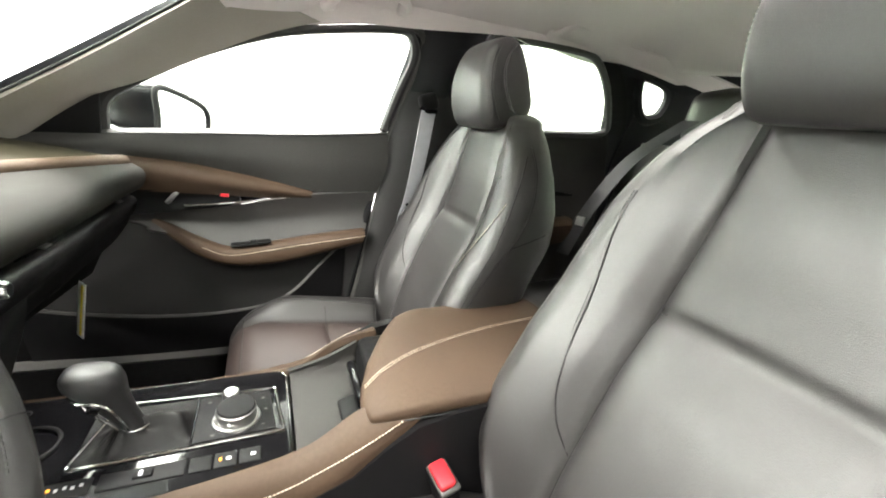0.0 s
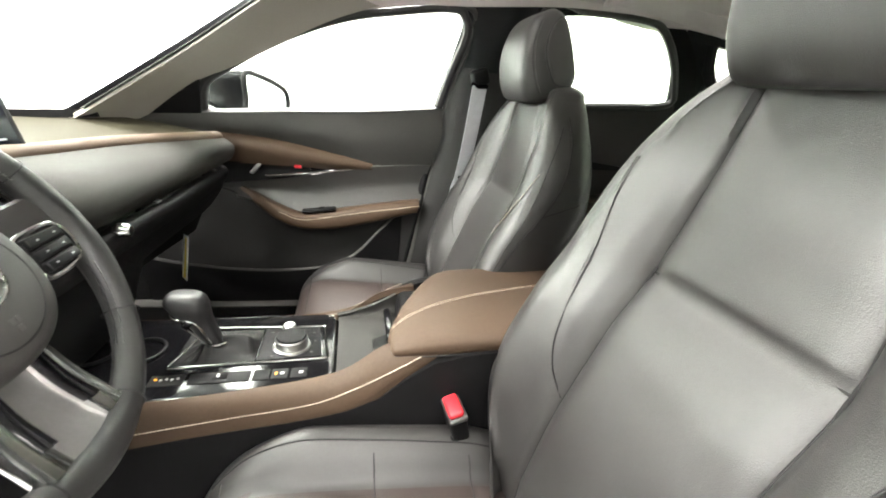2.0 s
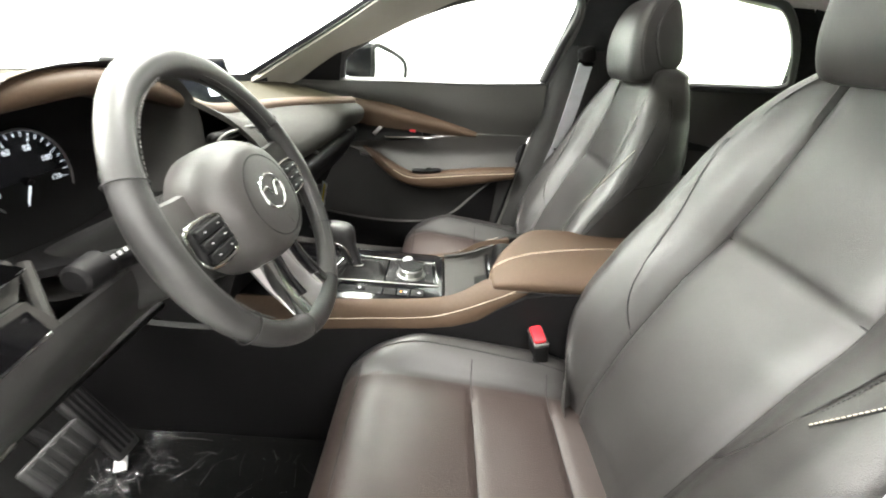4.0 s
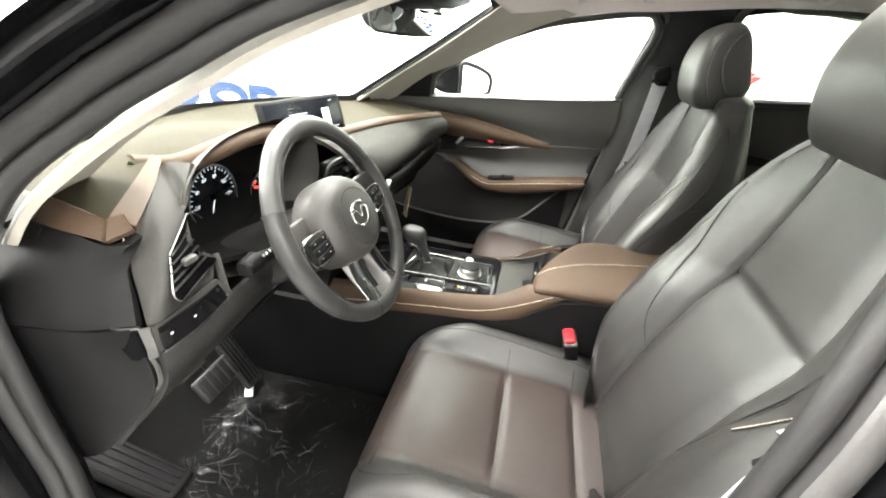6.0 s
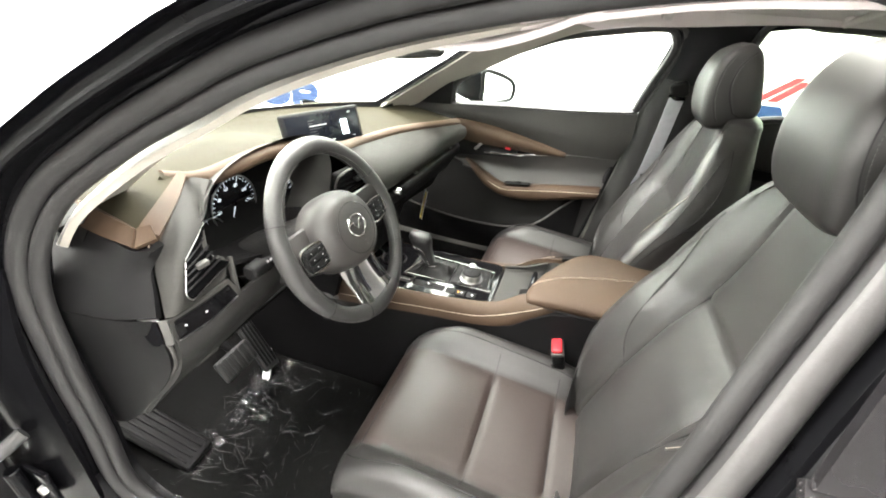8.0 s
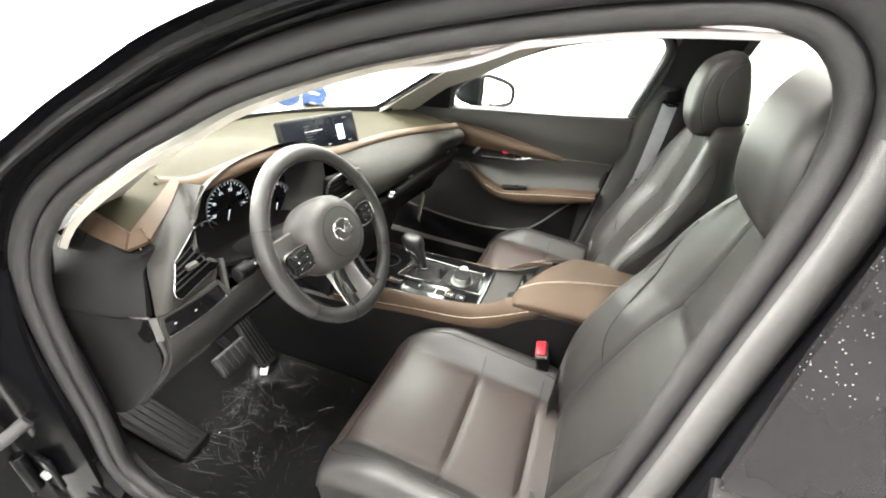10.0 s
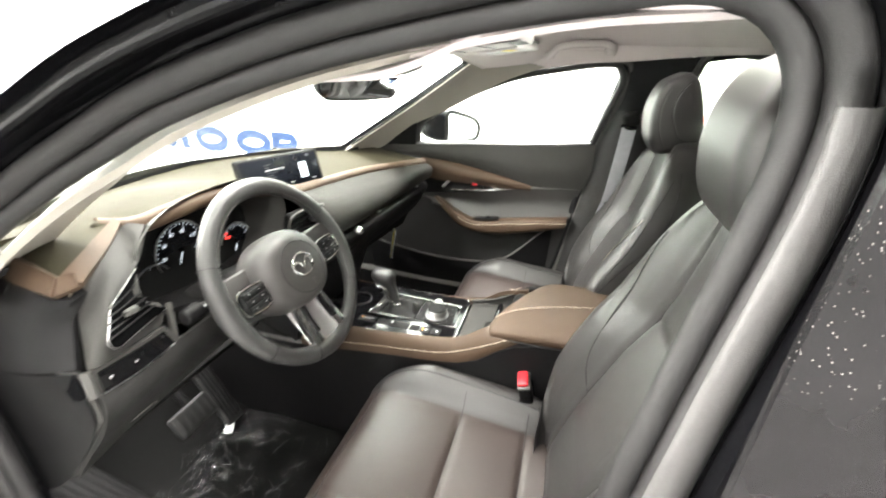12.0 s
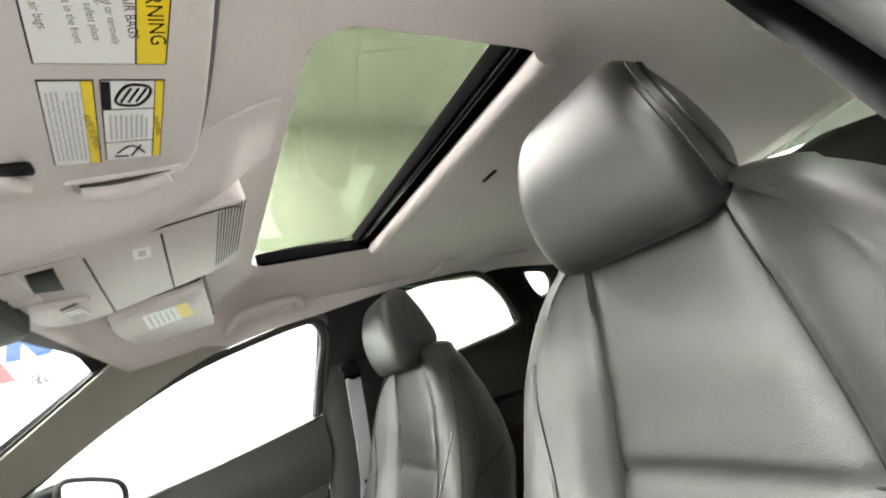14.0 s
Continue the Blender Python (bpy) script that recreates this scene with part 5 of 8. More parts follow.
# ---- centre console ----
def console():
    c = thing("centre_console", (0.15, 0, 0.30), "black centre console with brown leather sides and gloss panel", "centre console")
    put("body", skin([[(-0.78, -0.150, 0.62), (-0.45, -0.145, 0.60), (-0.22, -0.135, 0.59), (0.05, -0.135, 0.62), (0.28, -0.135, 0.65), (0.43, -0.135, 0.735), (0.78, -0.13, 0.735)], [(-0.78, -0.160, 0.45), (-0.45, -0.155, 0.45), (-0.24, -0.145, 0.45), (0.05, -0.145, 0.45), (0.28, -0.145, 0.46), (0.43, -0.145, 0.48), (0.78, -0.14, 0.48)], [(-0.78, -0.170, 0.28), (-0.45, -0.160, 0.28), (-0.25, -0.15, 0.28), (0.05, -0.15, 0.28), (0.28, -0.15, 0.28), (0.43, -0.15, 0.28), (0.78, -0.145, 0.28)]], 30, 10, 0.02), PLASTIC, c)
    put("body_far", flip(skin([[(-0.78, -0.150, 0.62), (-0.45, -0.145, 0.60), (-0.22, -0.135, 0.59), (0.05, -0.135, 0.62), (0.28, -0.135, 0.65), (0.43, -0.135, 0.735), (0.78, -0.13, 0.735)], [(-0.78, -0.160, 0.45), (-0.45, -0.155, 0.45), (-0.24, -0.145, 0.45), (0.05, -0.145, 0.45), (0.28, -0.145, 0.46), (0.43, -0.145, 0.48), (0.78, -0.14, 0.48)], [(-0.78, -0.170, 0.28), (-0.45, -0.160, 0.28), (-0.25, -0.15, 0.28), (0.05, -0.15, 0.28), (0.28, -0.15, 0.28), (0.43, -0.15, 0.28), (0.78, -0.145, 0.28)]], 30, 10, 0.02)), PLASTIC, c)
    for m, y in ((lambda b: b, -1), (flip, 1)):
        d = 0.0 if y < 0 else 0.022
        put("leather_side", m(skin([[(-0.20, -0.138, 0.668 - d), (0.05, -0.128, 0.669 - d), (0.24, -0.112, 0.680 - d), (0.33, -0.108, 0.732 - d), (0.40, -0.112, 0.744 - d)], [(-0.20, -0.142, 0.660 - d), (0.05, -0.137, 0.662 - d), (0.24, -0.129, 0.675 - d), (0.33, -0.127, 0.722 - d), (0.40, -0.126, 0.743 - d)], [(-0.20, -0.141, 0.618), (0.05, -0.141, 0.634), (0.24, -0.141, 0.652), (0.33, -0.140, 0.703 - d), (0.40, -0.132, 0.741 - d)], [(-0.20, -0.141, 0.572), (0.05, -0.141, 0.604), (0.24, -0.141, 0.630), (0.33, -0.139, 0.681 - d), (0.40, -0.132, 0.732 - d)]], 40, 16, 0.012)), BROWN, c, "stitched brown leather side")
        pts = [(-0.19, -0.1535, 0.618), (-0.12, -0.1530, 0.626), (-0.05, -0.1520, 0.634), (0.08, -0.1497, 0.648), (0.20, -0.1476, 0.660), (0.27, -0.1455, 0.682), (0.33, -0.1486, 0.714), (0.375, -0.1448, 0.736)]
        put("stitching", m(dashes([(a, b - 0.0022, e - d * 0.6) for a, b, e in pts], 0.0050, 0.0008)), STITCH, c, "pale stitching")
        put("piping", m(tube([(-0.20, -0.1425, 0.570), (0.05, -0.1425, 0.602), (0.24, -0.1425, 0.628), (0.33, -0.1405, 0.679 - d), (0.40, -0.1335, 0.730 - d)], 0.0018, 6, n=50)), BROWN, c)
    # gloss panel with its silver edge
    out = rounded_rect(-0.20, 0.234, -0.102, 0.102, 0.022, 60)
    out = [Vector((p.x, p.y * (1.36 - 0.21 * (p.x + 0.20) / 0.434 if p.y < 0 else 1.04), 0)) for p in out]
    put("gloss_panel", plate([(p.x, p.y, 0.662) for p in out], 0.014, None, 0.003), PIANO, c, "gloss black shift panel")
    put("panel_edge", tube([(p.x, p.y, 0.673) for p in out], 0.0018, 8, True, 160), CHROME, c, "chrome edge")
    # inner silver frame round the boot and the dial
    fr = [(-0.030, -0.058), (0.225, -0.052), (0.214, 0.052), (0.0, 0.062)]
    line = [(x, y, 0.6785) for x, y in fr]
    pts = []
    for a, b in zip(line, line[1:] + line[:1]):
        pts += [tuple(Vector(a).lerp(Vector(b), q)) for q in (0.03, 0.35, 0.65, 0.97)]
    put("inner_frame", tube(pts, 0.0024, 8, True, 120), CHROME, c, "chrome inner frame")
    put("dial_plate", plate([(0.106, -0.050, 0.676), (0.214, -0.046, 0.676), (0.206, 0.046, 0.676), (0.106, 0.050, 0.676)], 0.004, None, 0.001), PLASTIC, c)
    put("divider", tube([(0.104, -0.054, 0.679), (0.104, 0.052, 0.679)], 0.0014, 8, n=6), PIANO, c)
    # rotary knob: base ring, knurled side, flat top
    put("knob", disc(0.0285, 0.0275, 0.022, pose(0.160, -0.012, 0.679), 48, 0.003), SATIN, c, "satin rotary control knob")
    put("knob_top", disc(0.0265, 0.0255, 0.003, pose(0.160, -0.012, 0.7005), 40, 0.001), PLASTIC, c)
    put("knob_ring", tube([(0.160 + 0.0305 * math.cos(radians(a)), -0.012 + 0.0305 * math.sin(radians(a)), 0.681) for a in range(0, 360, 15)], 0.0028, 8, True, 48), SATIN, c)
    put("volume_knob", disc(0.0125, 0.0115, 0.018, pose(0.150, 0.036, 0.679), 28, 0.002), SATIN, c, "small satin volume knob")
    for x, y in ((0.120, 0.035), (0.196, 0.028), (0.196, -0.035), (0.130, -0.042), (0.163, -0.046), (0.200, 0.0)):
        put("key_mark", block((0.004, 0.003, 0.001), pose(x, y, 0.6805), 0), GREYTRIM, c)
    # keys along the driver's edge, flush in the gloss panel
    for k, (x, w, ink) in enumerate(((-0.020, 0.050, MATTKEY), (0.058, 0.092, MATTKEY), (0.121, 0.026, INK), (0.150, 0.027, MATTKEY), (0.180, 0.027, MATTKEY))):
        key = put("panel_key", block((w, 0.026, 0.004), pose(x, -0.088, 0.6762), 0.001), ink, c)
        if k == 1:
            put("toggle", block((0.022, 0.012, 0.006), pose(x, -0.088, 0.678), 0.002), PLASTIC, key)
            put("toggle_mark", block((0.004, 0.008, 0.001), pose(x - 0.002, -0.088, 0.6815), 0), GREYINK, key)
        elif k > 2:
            put("key_mark", block((0.006, 0.005, 0.0008), pose(x + 0.004, -0.088, 0.6784), 0), GREYINK, key)
            if k == 3:
                put("key_lamp", block((0.003, 0.005, 0.0008), pose(x - 0.006, -0.088, 0.6784), 0), AMBER, key)
    for k in range(5):
        put("gear_mark", block((0.0035, 0.004, 0.0008), pose(-0.036 + 0.008 * k, -0.086 - 0.002 * (k % 2), 0.6786), 0), AMBER if k == 0 else GREYINK, c)
    # open tray between panel and armrest
    put("tray", skin([[(0.238, -0.098, 0.676), (0.30, -0.100, 0.692), (0.36, -0.102, 0.720)], [(0.240, -0.088, 0.668), (0.31, -0.088, 0.668), (0.37, -0.09, 0.668)], [(0.240, 0.088, 0.668), (0.31, 0.088, 0.668), (0.37, 0.09, 0.668)], [(0.238, 0.098, 0.676), (0.30, 0.100, 0.692), (0.36, 0.102, 0.720)]], 12, 24, 0.006, True), DASH, c, "dark grey tray lining")
    put("tray_latch", block((0.014, 0.10, 0.045), pose(0.337, -0.02, 0.708, 0, -10, 0), 0.006), PIANO, c)
    put("tray_socket", block((0.03, 0.05, 0.03), pose(0.322, -0.055, 0.690, 0, -20, 0), 0.005), INK, c)
    # armrest: a leather lid that rises from a rounded nose, with a stitched line along it
    def lid(t):
        e = math.sqrt(max(0.0, 1 - (1 - min(1, t / 0.22)) ** 2))
        return 0.147 * (0.90 + 0.10 * e), 0.726 + 0.006 * t, 0.012 + 0.027 * e
    rings = []
    for i in range(31):
        t = (i / 30) ** 1.5
        w, z0, h = lid(t)
        ring = []
        for q in range(40):
            a = 2 * math.pi * q / 40
            cy = math.copysign(abs(math.cos(a)) ** 0.42, math.cos(a))
            nose = 0.115 * ((cy + 1) / 2) ** 1.7 * (1 - t) + 0.010 * max(0, -cy) ** 6 * (1 - t)
            ring.append(Vector((0.322 + 0.42 * t + nose, w * cy, z0 + h * 0.5 + h * 0.5 * math.copysign(abs(math.sin(a)) ** 0.55, math.sin(a)))))
        rings.append(ring)
    put("armrest", loft(rings), BROWN, c, "padded brown leather armrest lid", 60)
    def lid_top(x, y):
        """Height of the lid's top above the point (x, y)."""
        t = max(0.0, min(1.0, (x - 0.322 - 0.115 * ((y / 0.147 + 1) / 2) ** 1.7) / 0.42 + 0.02))
        w, z0, h = lid(t)
        return z0 + h * 0.5 + h * 0.5 * (max(0.0, 1 - abs(y / w) ** 4.8)) ** 0.28
    for dy in (0.0, 0.005):
        pts = [(x, y + dy, lid_top(x, y) + 0.0012) for x, y in ((0.335, -0.084), (0.365, -0.062), (0.41, -0.038), (0.46, -0.017), (0.52, 0.002), (0.60, 0.020), (0.68, 0.031), (0.735, 0.036))]
        put("armrest_stitching", dashes(pts, 0.0056, 0.00045), STITCH, c)
    put("armrest_piping", tube([(0.336, -0.134, 0.732), (0.40, -0.1468, 0.736), (0.55, -0.1475, 0.739), (0.72, -0.1475, 0.741)], 0.0012, 6, n=30), DARKSTITCH, c)
    put("armrest_base", block((0.42, 0.235, 0.15), pose(0.57, 0.006, 0.650), 0.02), PLASTIC, c)
    # cup holders ahead of the lever
    for x in (-0.09, -0.165):
        put("cup_ring", tube([(x + 0.036 * math.cos(radians(a)), 0.036 * math.sin(radians(a)), 0.678) for a in range(0, 360, 15)], 0.003, 8, True, 40), PLASTIC, c)
    # gear lever
    g = thing("gear_lever", (0.035, 0.0, 0.68), "black leather gear lever with a silver inset and folded boot", "gear lever")
    rows = []
    for i in range(44):
        row = []
        for j in range(34):
            x, y = -0.026 + 0.128 * i / 43, -0.055 + 0.109 * j / 33
            s = min(1.0, max(0.0, (x - 0.030) / 0.062))
            d = math.hypot(x - 0.030 - 0.062 * s, y + 0.012 - 0.010 * s)
            rim = min(1.0, 9 * min(i / 43, 1 - i / 43)) * min(1.0, 9 * min(j / 33, 1 - j / 33))
            fold = 0.0042 * math.cos(7 * math.atan2(y + 0.012, x - 0.026) + 2.2 * math.sin(70 * x)) * math.exp(-(d / 0.034) ** 2)
            row.append(Vector((x, y, 0.6765 + rim * (0.030 * (1 - 0.40 * s) * math.exp(-(d / 0.025) ** 2) + fold))))
        rows.append(row)
    bm = bmesh.new()
    grid(bm, rows)
    put("boot", bm, BOOTHIDE, g, "creased black leather boot", 70)
    yk = -0.012
    def lean(bm):
        """Set the lever a little back, more at its foot than at its knob."""
        for v in bm.verts:
            u = (v.co.z - 0.69) / 0.10
            v.co.x += 0.022 - 0.012 * u
            v.co.z += 0.006 * (1 - u)
        return bm
    rings = []
    for cx, cz, lx, ly in resample4([(0.014, 0.684, 0.014, 0.013), (0.009, 0.700, 0.0155, 0.0142), (0.002, 0.720, 0.0185, 0.016), (-0.005, 0.741, 0.0225, 0.019), (-0.011, 0.756, 0.0285, 0.0225), (-0.0140, 0.771, 0.0325, 0.0248), (-0.0140, 0.783, 0.0305, 0.0232), (-0.0130, 0.791, 0.0235, 0.0178), (-0.0120, 0.794, 0.011, 0.0085)], 30):
        rings.append([Vector((cx + lx * math.copysign(abs(math.cos(a)) ** 0.7, math.cos(a)), yk + ly * math.copysign(abs(math.sin(a)) ** 0.7, math.sin(a)), cz - 0.10 * lx * math.cos(a))) for a in (2 * math.pi * q / 32 for q in range(32))])
    put("knob", lean(loft(rings)), GEARHIDE, g, "black leather knob", 60)
    put("collar", lean(tube([(0.013 + 0.0165 * math.cos(radians(a)), yk + 0.0155 * math.sin(radians(a)), 0.6925 - 0.002 * math.cos(radians(a))) for a in range(0, 360, 20)], 0.0022, 8, True, 40)), CHROME, g)
    edge = [(-0.041, -0.022, 0.757), (-0.030, -0.034, 0.753), (-0.012, -0.0345, 0.750), (-0.001, -0.0320, 0.738), (0.006, -0.0290, 0.715), (0.010, -0.0275, 0.697)]
    put("inset", lean(tube(edge, 0.0019, 8, n=30)), CHROME, g, "silver inset")
    put("inset_edge", lean(tube([(-0.029, -0.024, 0.744), (-0.020, -0.0285, 0.730), (-0.009, -0.0275, 0.712), (-0.002, -0.0255, 0.697)], 0.0019, 8, n=24)), CHROME, g)
    put("button", lean(block((0.012, 0.006, 0.016), pose(-0.016, -0.0325, 0.741, 0, 35, 0), 0.002)), PIANO, g)


console()


# ---- fittings of the roof ----
def sunroof():
    s = thing("sunroof", (0.57, 0, 1.46), "tinted glass sunroof with a black frame and open shade", "sunroof")
    pane = put("pane", skin([[(0.36, y, 1.515 - 0.03 * (y / 0.4) ** 2) for y in (-0.41, -0.2, 0, 0.2, 0.41)], [(0.78, y, 1.523 - 0.03 * (y / 0.4) ** 2) for y in (-0.41, -0.2, 0, 0.2, 0.41)]], 16, 2, 0.004, False), TINT, s, "green-tinted glass pane")
    pane.visible_shadow = False
    # black frame: rear beam, side tracks, front beam out of sight
    put("rear_beam", block((0.064, 0.80, 0.03), pose(0.703, 0, 1.490), 0.004), FELT, s, "black rear beam")
    put("beam_lip", block((0.012, 0.74, 0.010), pose(0.683, 0, 1.474), 0.003), PIANO, s)
    for y in (-0.385, 0.385):
        put("track", block((0.42, 0.03, 0.022), pose(0.57, y, 1.487), 0.004), FELT, s)
        put("track_lip", block((0.40, 0.010, 0.018), pose(0.57, y * 0.955, 1.482), 0.003), FELT, s)
        if y > 0:
            put("side_seal", block((0.30, 0.016, 0.030), pose(0.565, 0.356, 1.474), 0.004), FELT, s, "black rubber side seal")
        put("slider", block((0.03, 0.018, 0.014), pose(0.66, y * 0.95, 1.487), 0.003), SATIN, s)
    # edge roll of the shade at the rear of the opening
    put("shade_edge", tube([(0.726, -0.358, 1.456), (0.727, -0.2, 1.457), (0.727, 0.2, 1.457), (0.727, 0.358, 1.456)], 0.022, 12, n=30, flat=0.75), LINERP, s, "pale padded shade edge")
    put("shade", block((0.05, 0.72, 0.006), pose(0.755, 0, 1.480), 0.002), LINER, s)
    put("shade_pull", block((0.010, 0.050, 0.004), pose(0.865, 0.0 - 0.02, liner_z(0.865, 0) - 0.0035), 0.0015), INK, s)


sunroof()


def visor(side, label):
    """A folded sun visor; side -1 is the driver's."""
    v = thing("sun_visor", (0.21, 0.36 * side, 1.39), label, "sun visor", "sun visors")
    out = [(0.154, 0.249), (0.160, 0.236), (0.172, 0.229), (0.188, 0.230), (0.246, 0.239), (0.274, 0.241), (0.286, 0.258), (0.293, 0.288), (0.299, 0.340), (0.303, 0.40), (0.305, 0.46), (0.303, 0.53), (0.285, 0.55), (0.15, 0.55), (0.130, 0.52), (0.135, 0.30)]
    if side > 0:
        out = [(0.165, 0.200), (0.285, 0.170), (0.296, 0.180), (0.318, 0.50), (0.305, 0.520), (0.195, 0.530), (0.180, 0.515), (0.150, 0.33), (0.152, 0.22)]
    def z(x):
        return 1.362 + 0.14 * (x - 0.2)
    pts = [(x, side * y, z(x) + 0.018) for x, y in out]
    if side > 0:
        pts = pts[::-1]
    bm = plate(pts, 0.018, 80, 0.005)
    put("board", bm, LINERP, v, "pale grey padded visor board", 60)
    # shadow line round the board, painted as a dark grey strip
    shade = [(x - 0.0 if x < 0.2 else x + 0.004, side * (y - 0.004 if y < 0.26 else y), z(x) + 0.019) for x, y in out]
    put("board_edge_shade", tube(shade, 0.004, 6, True, 80), GREYTRIM, v)
    def at(x, y, lift=0.0):
        return Vector((x, side * y, z(x) - 0.0002 - lift))
    def card(corners, material, name, lift=0.0):
        """A flat printed field between four corners."""
        q = [at(x, y, lift) for x, y in corners]
        bm = bmesh.new()
        lo = [bm.verts.new(p) for p in q]
        hi = [bm.verts.new(p + Vector((0, 0, -0.0006))) for p in q]
        bm.faces.new(lo)
        bm.faces.new(hi)
        for i in range(4):
            bm.faces.new((lo[i], lo[(i + 1) % 4], hi[(i + 1) % 4], hi[i]))
        return put(name, bm, material, v)
    def field(corners):
        """A finder of places on a card: u runs to the rear, w outboard, both from 0 to 1."""
        a, b, c, d = (Vector((*q, 0)) for q in corners)
        def spot(u, w):
            p = a.lerp(b, u).lerp(d.lerp(c, u), w)
            return (p.x, p.y)
        return spot
    def patch(s, u0, u1, w0, w1, material, name, lift):
        return card([s(u0, w0), s(u1, w0), s(u1, w1), s(u0, w1)], material, name, lift)
    rng = random.Random(3)
    def lines(s, u0, u1, w0, w1, n, ink):
        for k in range(n):
            u = u0 + (u1 - u0) * (k + 0.25) / n
            w = w0
            end = w1 - (0.3 * rng.random() * (w1 - w0) if k % 4 == 3 else 0.02)
            while w < end:
                step = (0.04 + 0.10 * rng.random()) * (w1 - w0)
                patch(s, u, u + 0.42 * (u1 - u0) / n, w, min(w + step, end), ink, "text_bar", 0.0013)
                w += step + 0.02 * (w1 - w0)
    if side < 0:
        # upper warning card
        s = field([(0.208, 0.394), (0.276, 0.390), (0.289, 0.505), (0.221, 0.509)])
        patch(s, 0, 1, 0, 1, INK, "card_edge", 0.0)
        patch(s, 0.015, 0.735, 0.01, 0.99, WHITE, "warning_card", 0.0006)
        patch(s, 0.75, 0.985, 0.01, 0.99, YELLOW, "warning_band", 0.0006)
        x, y = s(0.867, 0.415)
        letters("band_word", "WARNING", 0.0125, at(x, y, 0.0013), INK, v)
        words = ("information about air bags.", "manual for more", "and child restraints.", "Never use a child seat in the front", "for children.", "The back seat is the safest place", "injured by the air bag.", "Children can be killed or seriously")
        for k, text in enumerate(words):
            u = 0.07 + 0.066 * k
            letters("label_line", text, 0.0058, at(*s(u, 0.50 if len(text) > 24 else 0.62), 0.0013), GREYTRIM, v)
        letters("label_line", "ADVANCED AIR BAGS", 0.0075, at(*s(0.665, 0.52), 0.0013), INK, v)
        # the two lower cards
        s = field([(0.194, 0.285), (0.223, 0.281), (0.234, 0.378), (0.206, 0.380)])
        patch(s, 0, 1, 0, 1, INK, "card_edge", 0.0)
        patch(s, 0.03, 0.75, 0.01, 0.99, WHITE, "warning_card", 0.0006)
        patch(s, 0.76, 0.97, 0.01, 0.99, YELLOW, "warning_band", 0.0006)
        lines(s, 0.08, 0.72, 0.08, 0.92, 7, GREYINK)
        letters("band_word", "AVERTISSEMENT", 0.0062, at(*s(0.86, 0.42), 0.0013), INK, v)
        s = field([(0.226, 0.283), (0.264, 0.280), (0.274, 0.375), (0.237, 0.378)])
        patch(s, 0, 1, 0, 1, INK, "card_edge", 0.0)
        patch(s, 0.02, 0.83, 0.01, 0.25, WHITE, "picture_field", 0.0006)
        patch(s, 0.02, 0.83, 0.27, 0.67, WHITE, "warning_card", 0.0006)
        patch(s, 0.02, 0.83, 0.69, 0.99, WHITE, "picture_field", 0.0006)
        patch(s, 0.85, 0.98, 0.01, 0.99, YELLOW, "warning_band", 0.0006)
        patch(s, 0.02, 0.15, 0.69, 0.99, INK, "picture_bar", 0.0012)
        lines(s, 0.08, 0.76, 0.31, 0.64, 8, GREYINK)
        letters("band_word", "WARNING", 0.0052, at(*s(0.91, 0.45), 0.0013), INK, v)
        def ink(pts, r=0.0008, closed=False):
            put("picture_line", tube([at(*s(u, w), 0.0013) for u, w in pts], r, 5, closed, 30), INK, v)
        ink([(0.22, 0.80), (0.40, 0.95), (0.72, 0.94), (0.76, 0.86), (0.58, 0.74), (0.30, 0.74)], 0.0011, True)
        for du in (0.0, 0.12, 0.24):
            ink([(0.30 + du, 0.77), (0.46 + du, 0.92)], 0.0009)
        ink([(0.20, 0.10), (0.45, 0.20), (0.70, 0.08)], 0.0008)
        ink([(0.45, 0.05), (0.62, 0.20)], 0.0008)
        ink([(0.15, 0.06), (0.40, 0.05)], 0.0008)
    else:
        s = field([(0.198, 0.224), (0.269, 0.225), (0.279, 0.330), (0.200, 0.340)])
        patch(s, 0, 0.70, 0, 1, WHITE, "warning_card", 0.0)
        patch(s, 0.71, 1.0, 0, 1, YELLOW, "warning_band", 0.0)
        lines(s, 0.06, 0.66, 0.1, 0.9, 5, GREYINK)
    # folding ticket clip in its frame, and the pivot
    if side < 0:
        put("clip_frame", tube([at(0.196, 0.257, 0.001), at(0.240, 0.258, 0.002), at(0.280, 0.259, 0.001)], 0.0024, 8, n=20), LINERP, v)
        put("clip_side", tube([at(0.196, 0.257, 0.001), at(0.195, 0.248, 0.002), at(0.199, 0.240, 0.002)], 0.0024, 8, n=10), LINERP, v)
        put("ticket_clip", tube([at(0.203, 0.238, 0.003), at(0.225, 0.238, 0.005), at(0.250, 0.241, 0.005), at(0.268, 0.246, 0.003)], 0.0078, 10, n=20, flat=0.75), LINERP, v, "pale moulded ticket clip")
        # dark strip painted where the clip would shade the board
        put("clip_gap_shade", tube([at(0.202, 0.248, 0.0005), at(0.235, 0.2485, 0.0005), at(0.270, 0.2535, 0.0005)], 0.0016, 6, n=16), GREYTRIM, v)
        put("pivot_slot", block((0.026, 0.012, 0.008), Matrix.Translation(at(0.170, -side * 0.290, 0.002)), 0.003), INK, v)
        put("pivot", tube([at(0.150, 0.284, 0.003), at(0.164, 0.280, 0.006), at(0.172, 0.268, 0.005)], 0.0065, 10, n=10), LINERP, v)
    else:
        put("ticket_clip", tube([at(0.205, 0.505, 0.003), at(0.285, 0.495, 0.003)], 0.006, 10, n=16, flat=0.7), LINERP, v)


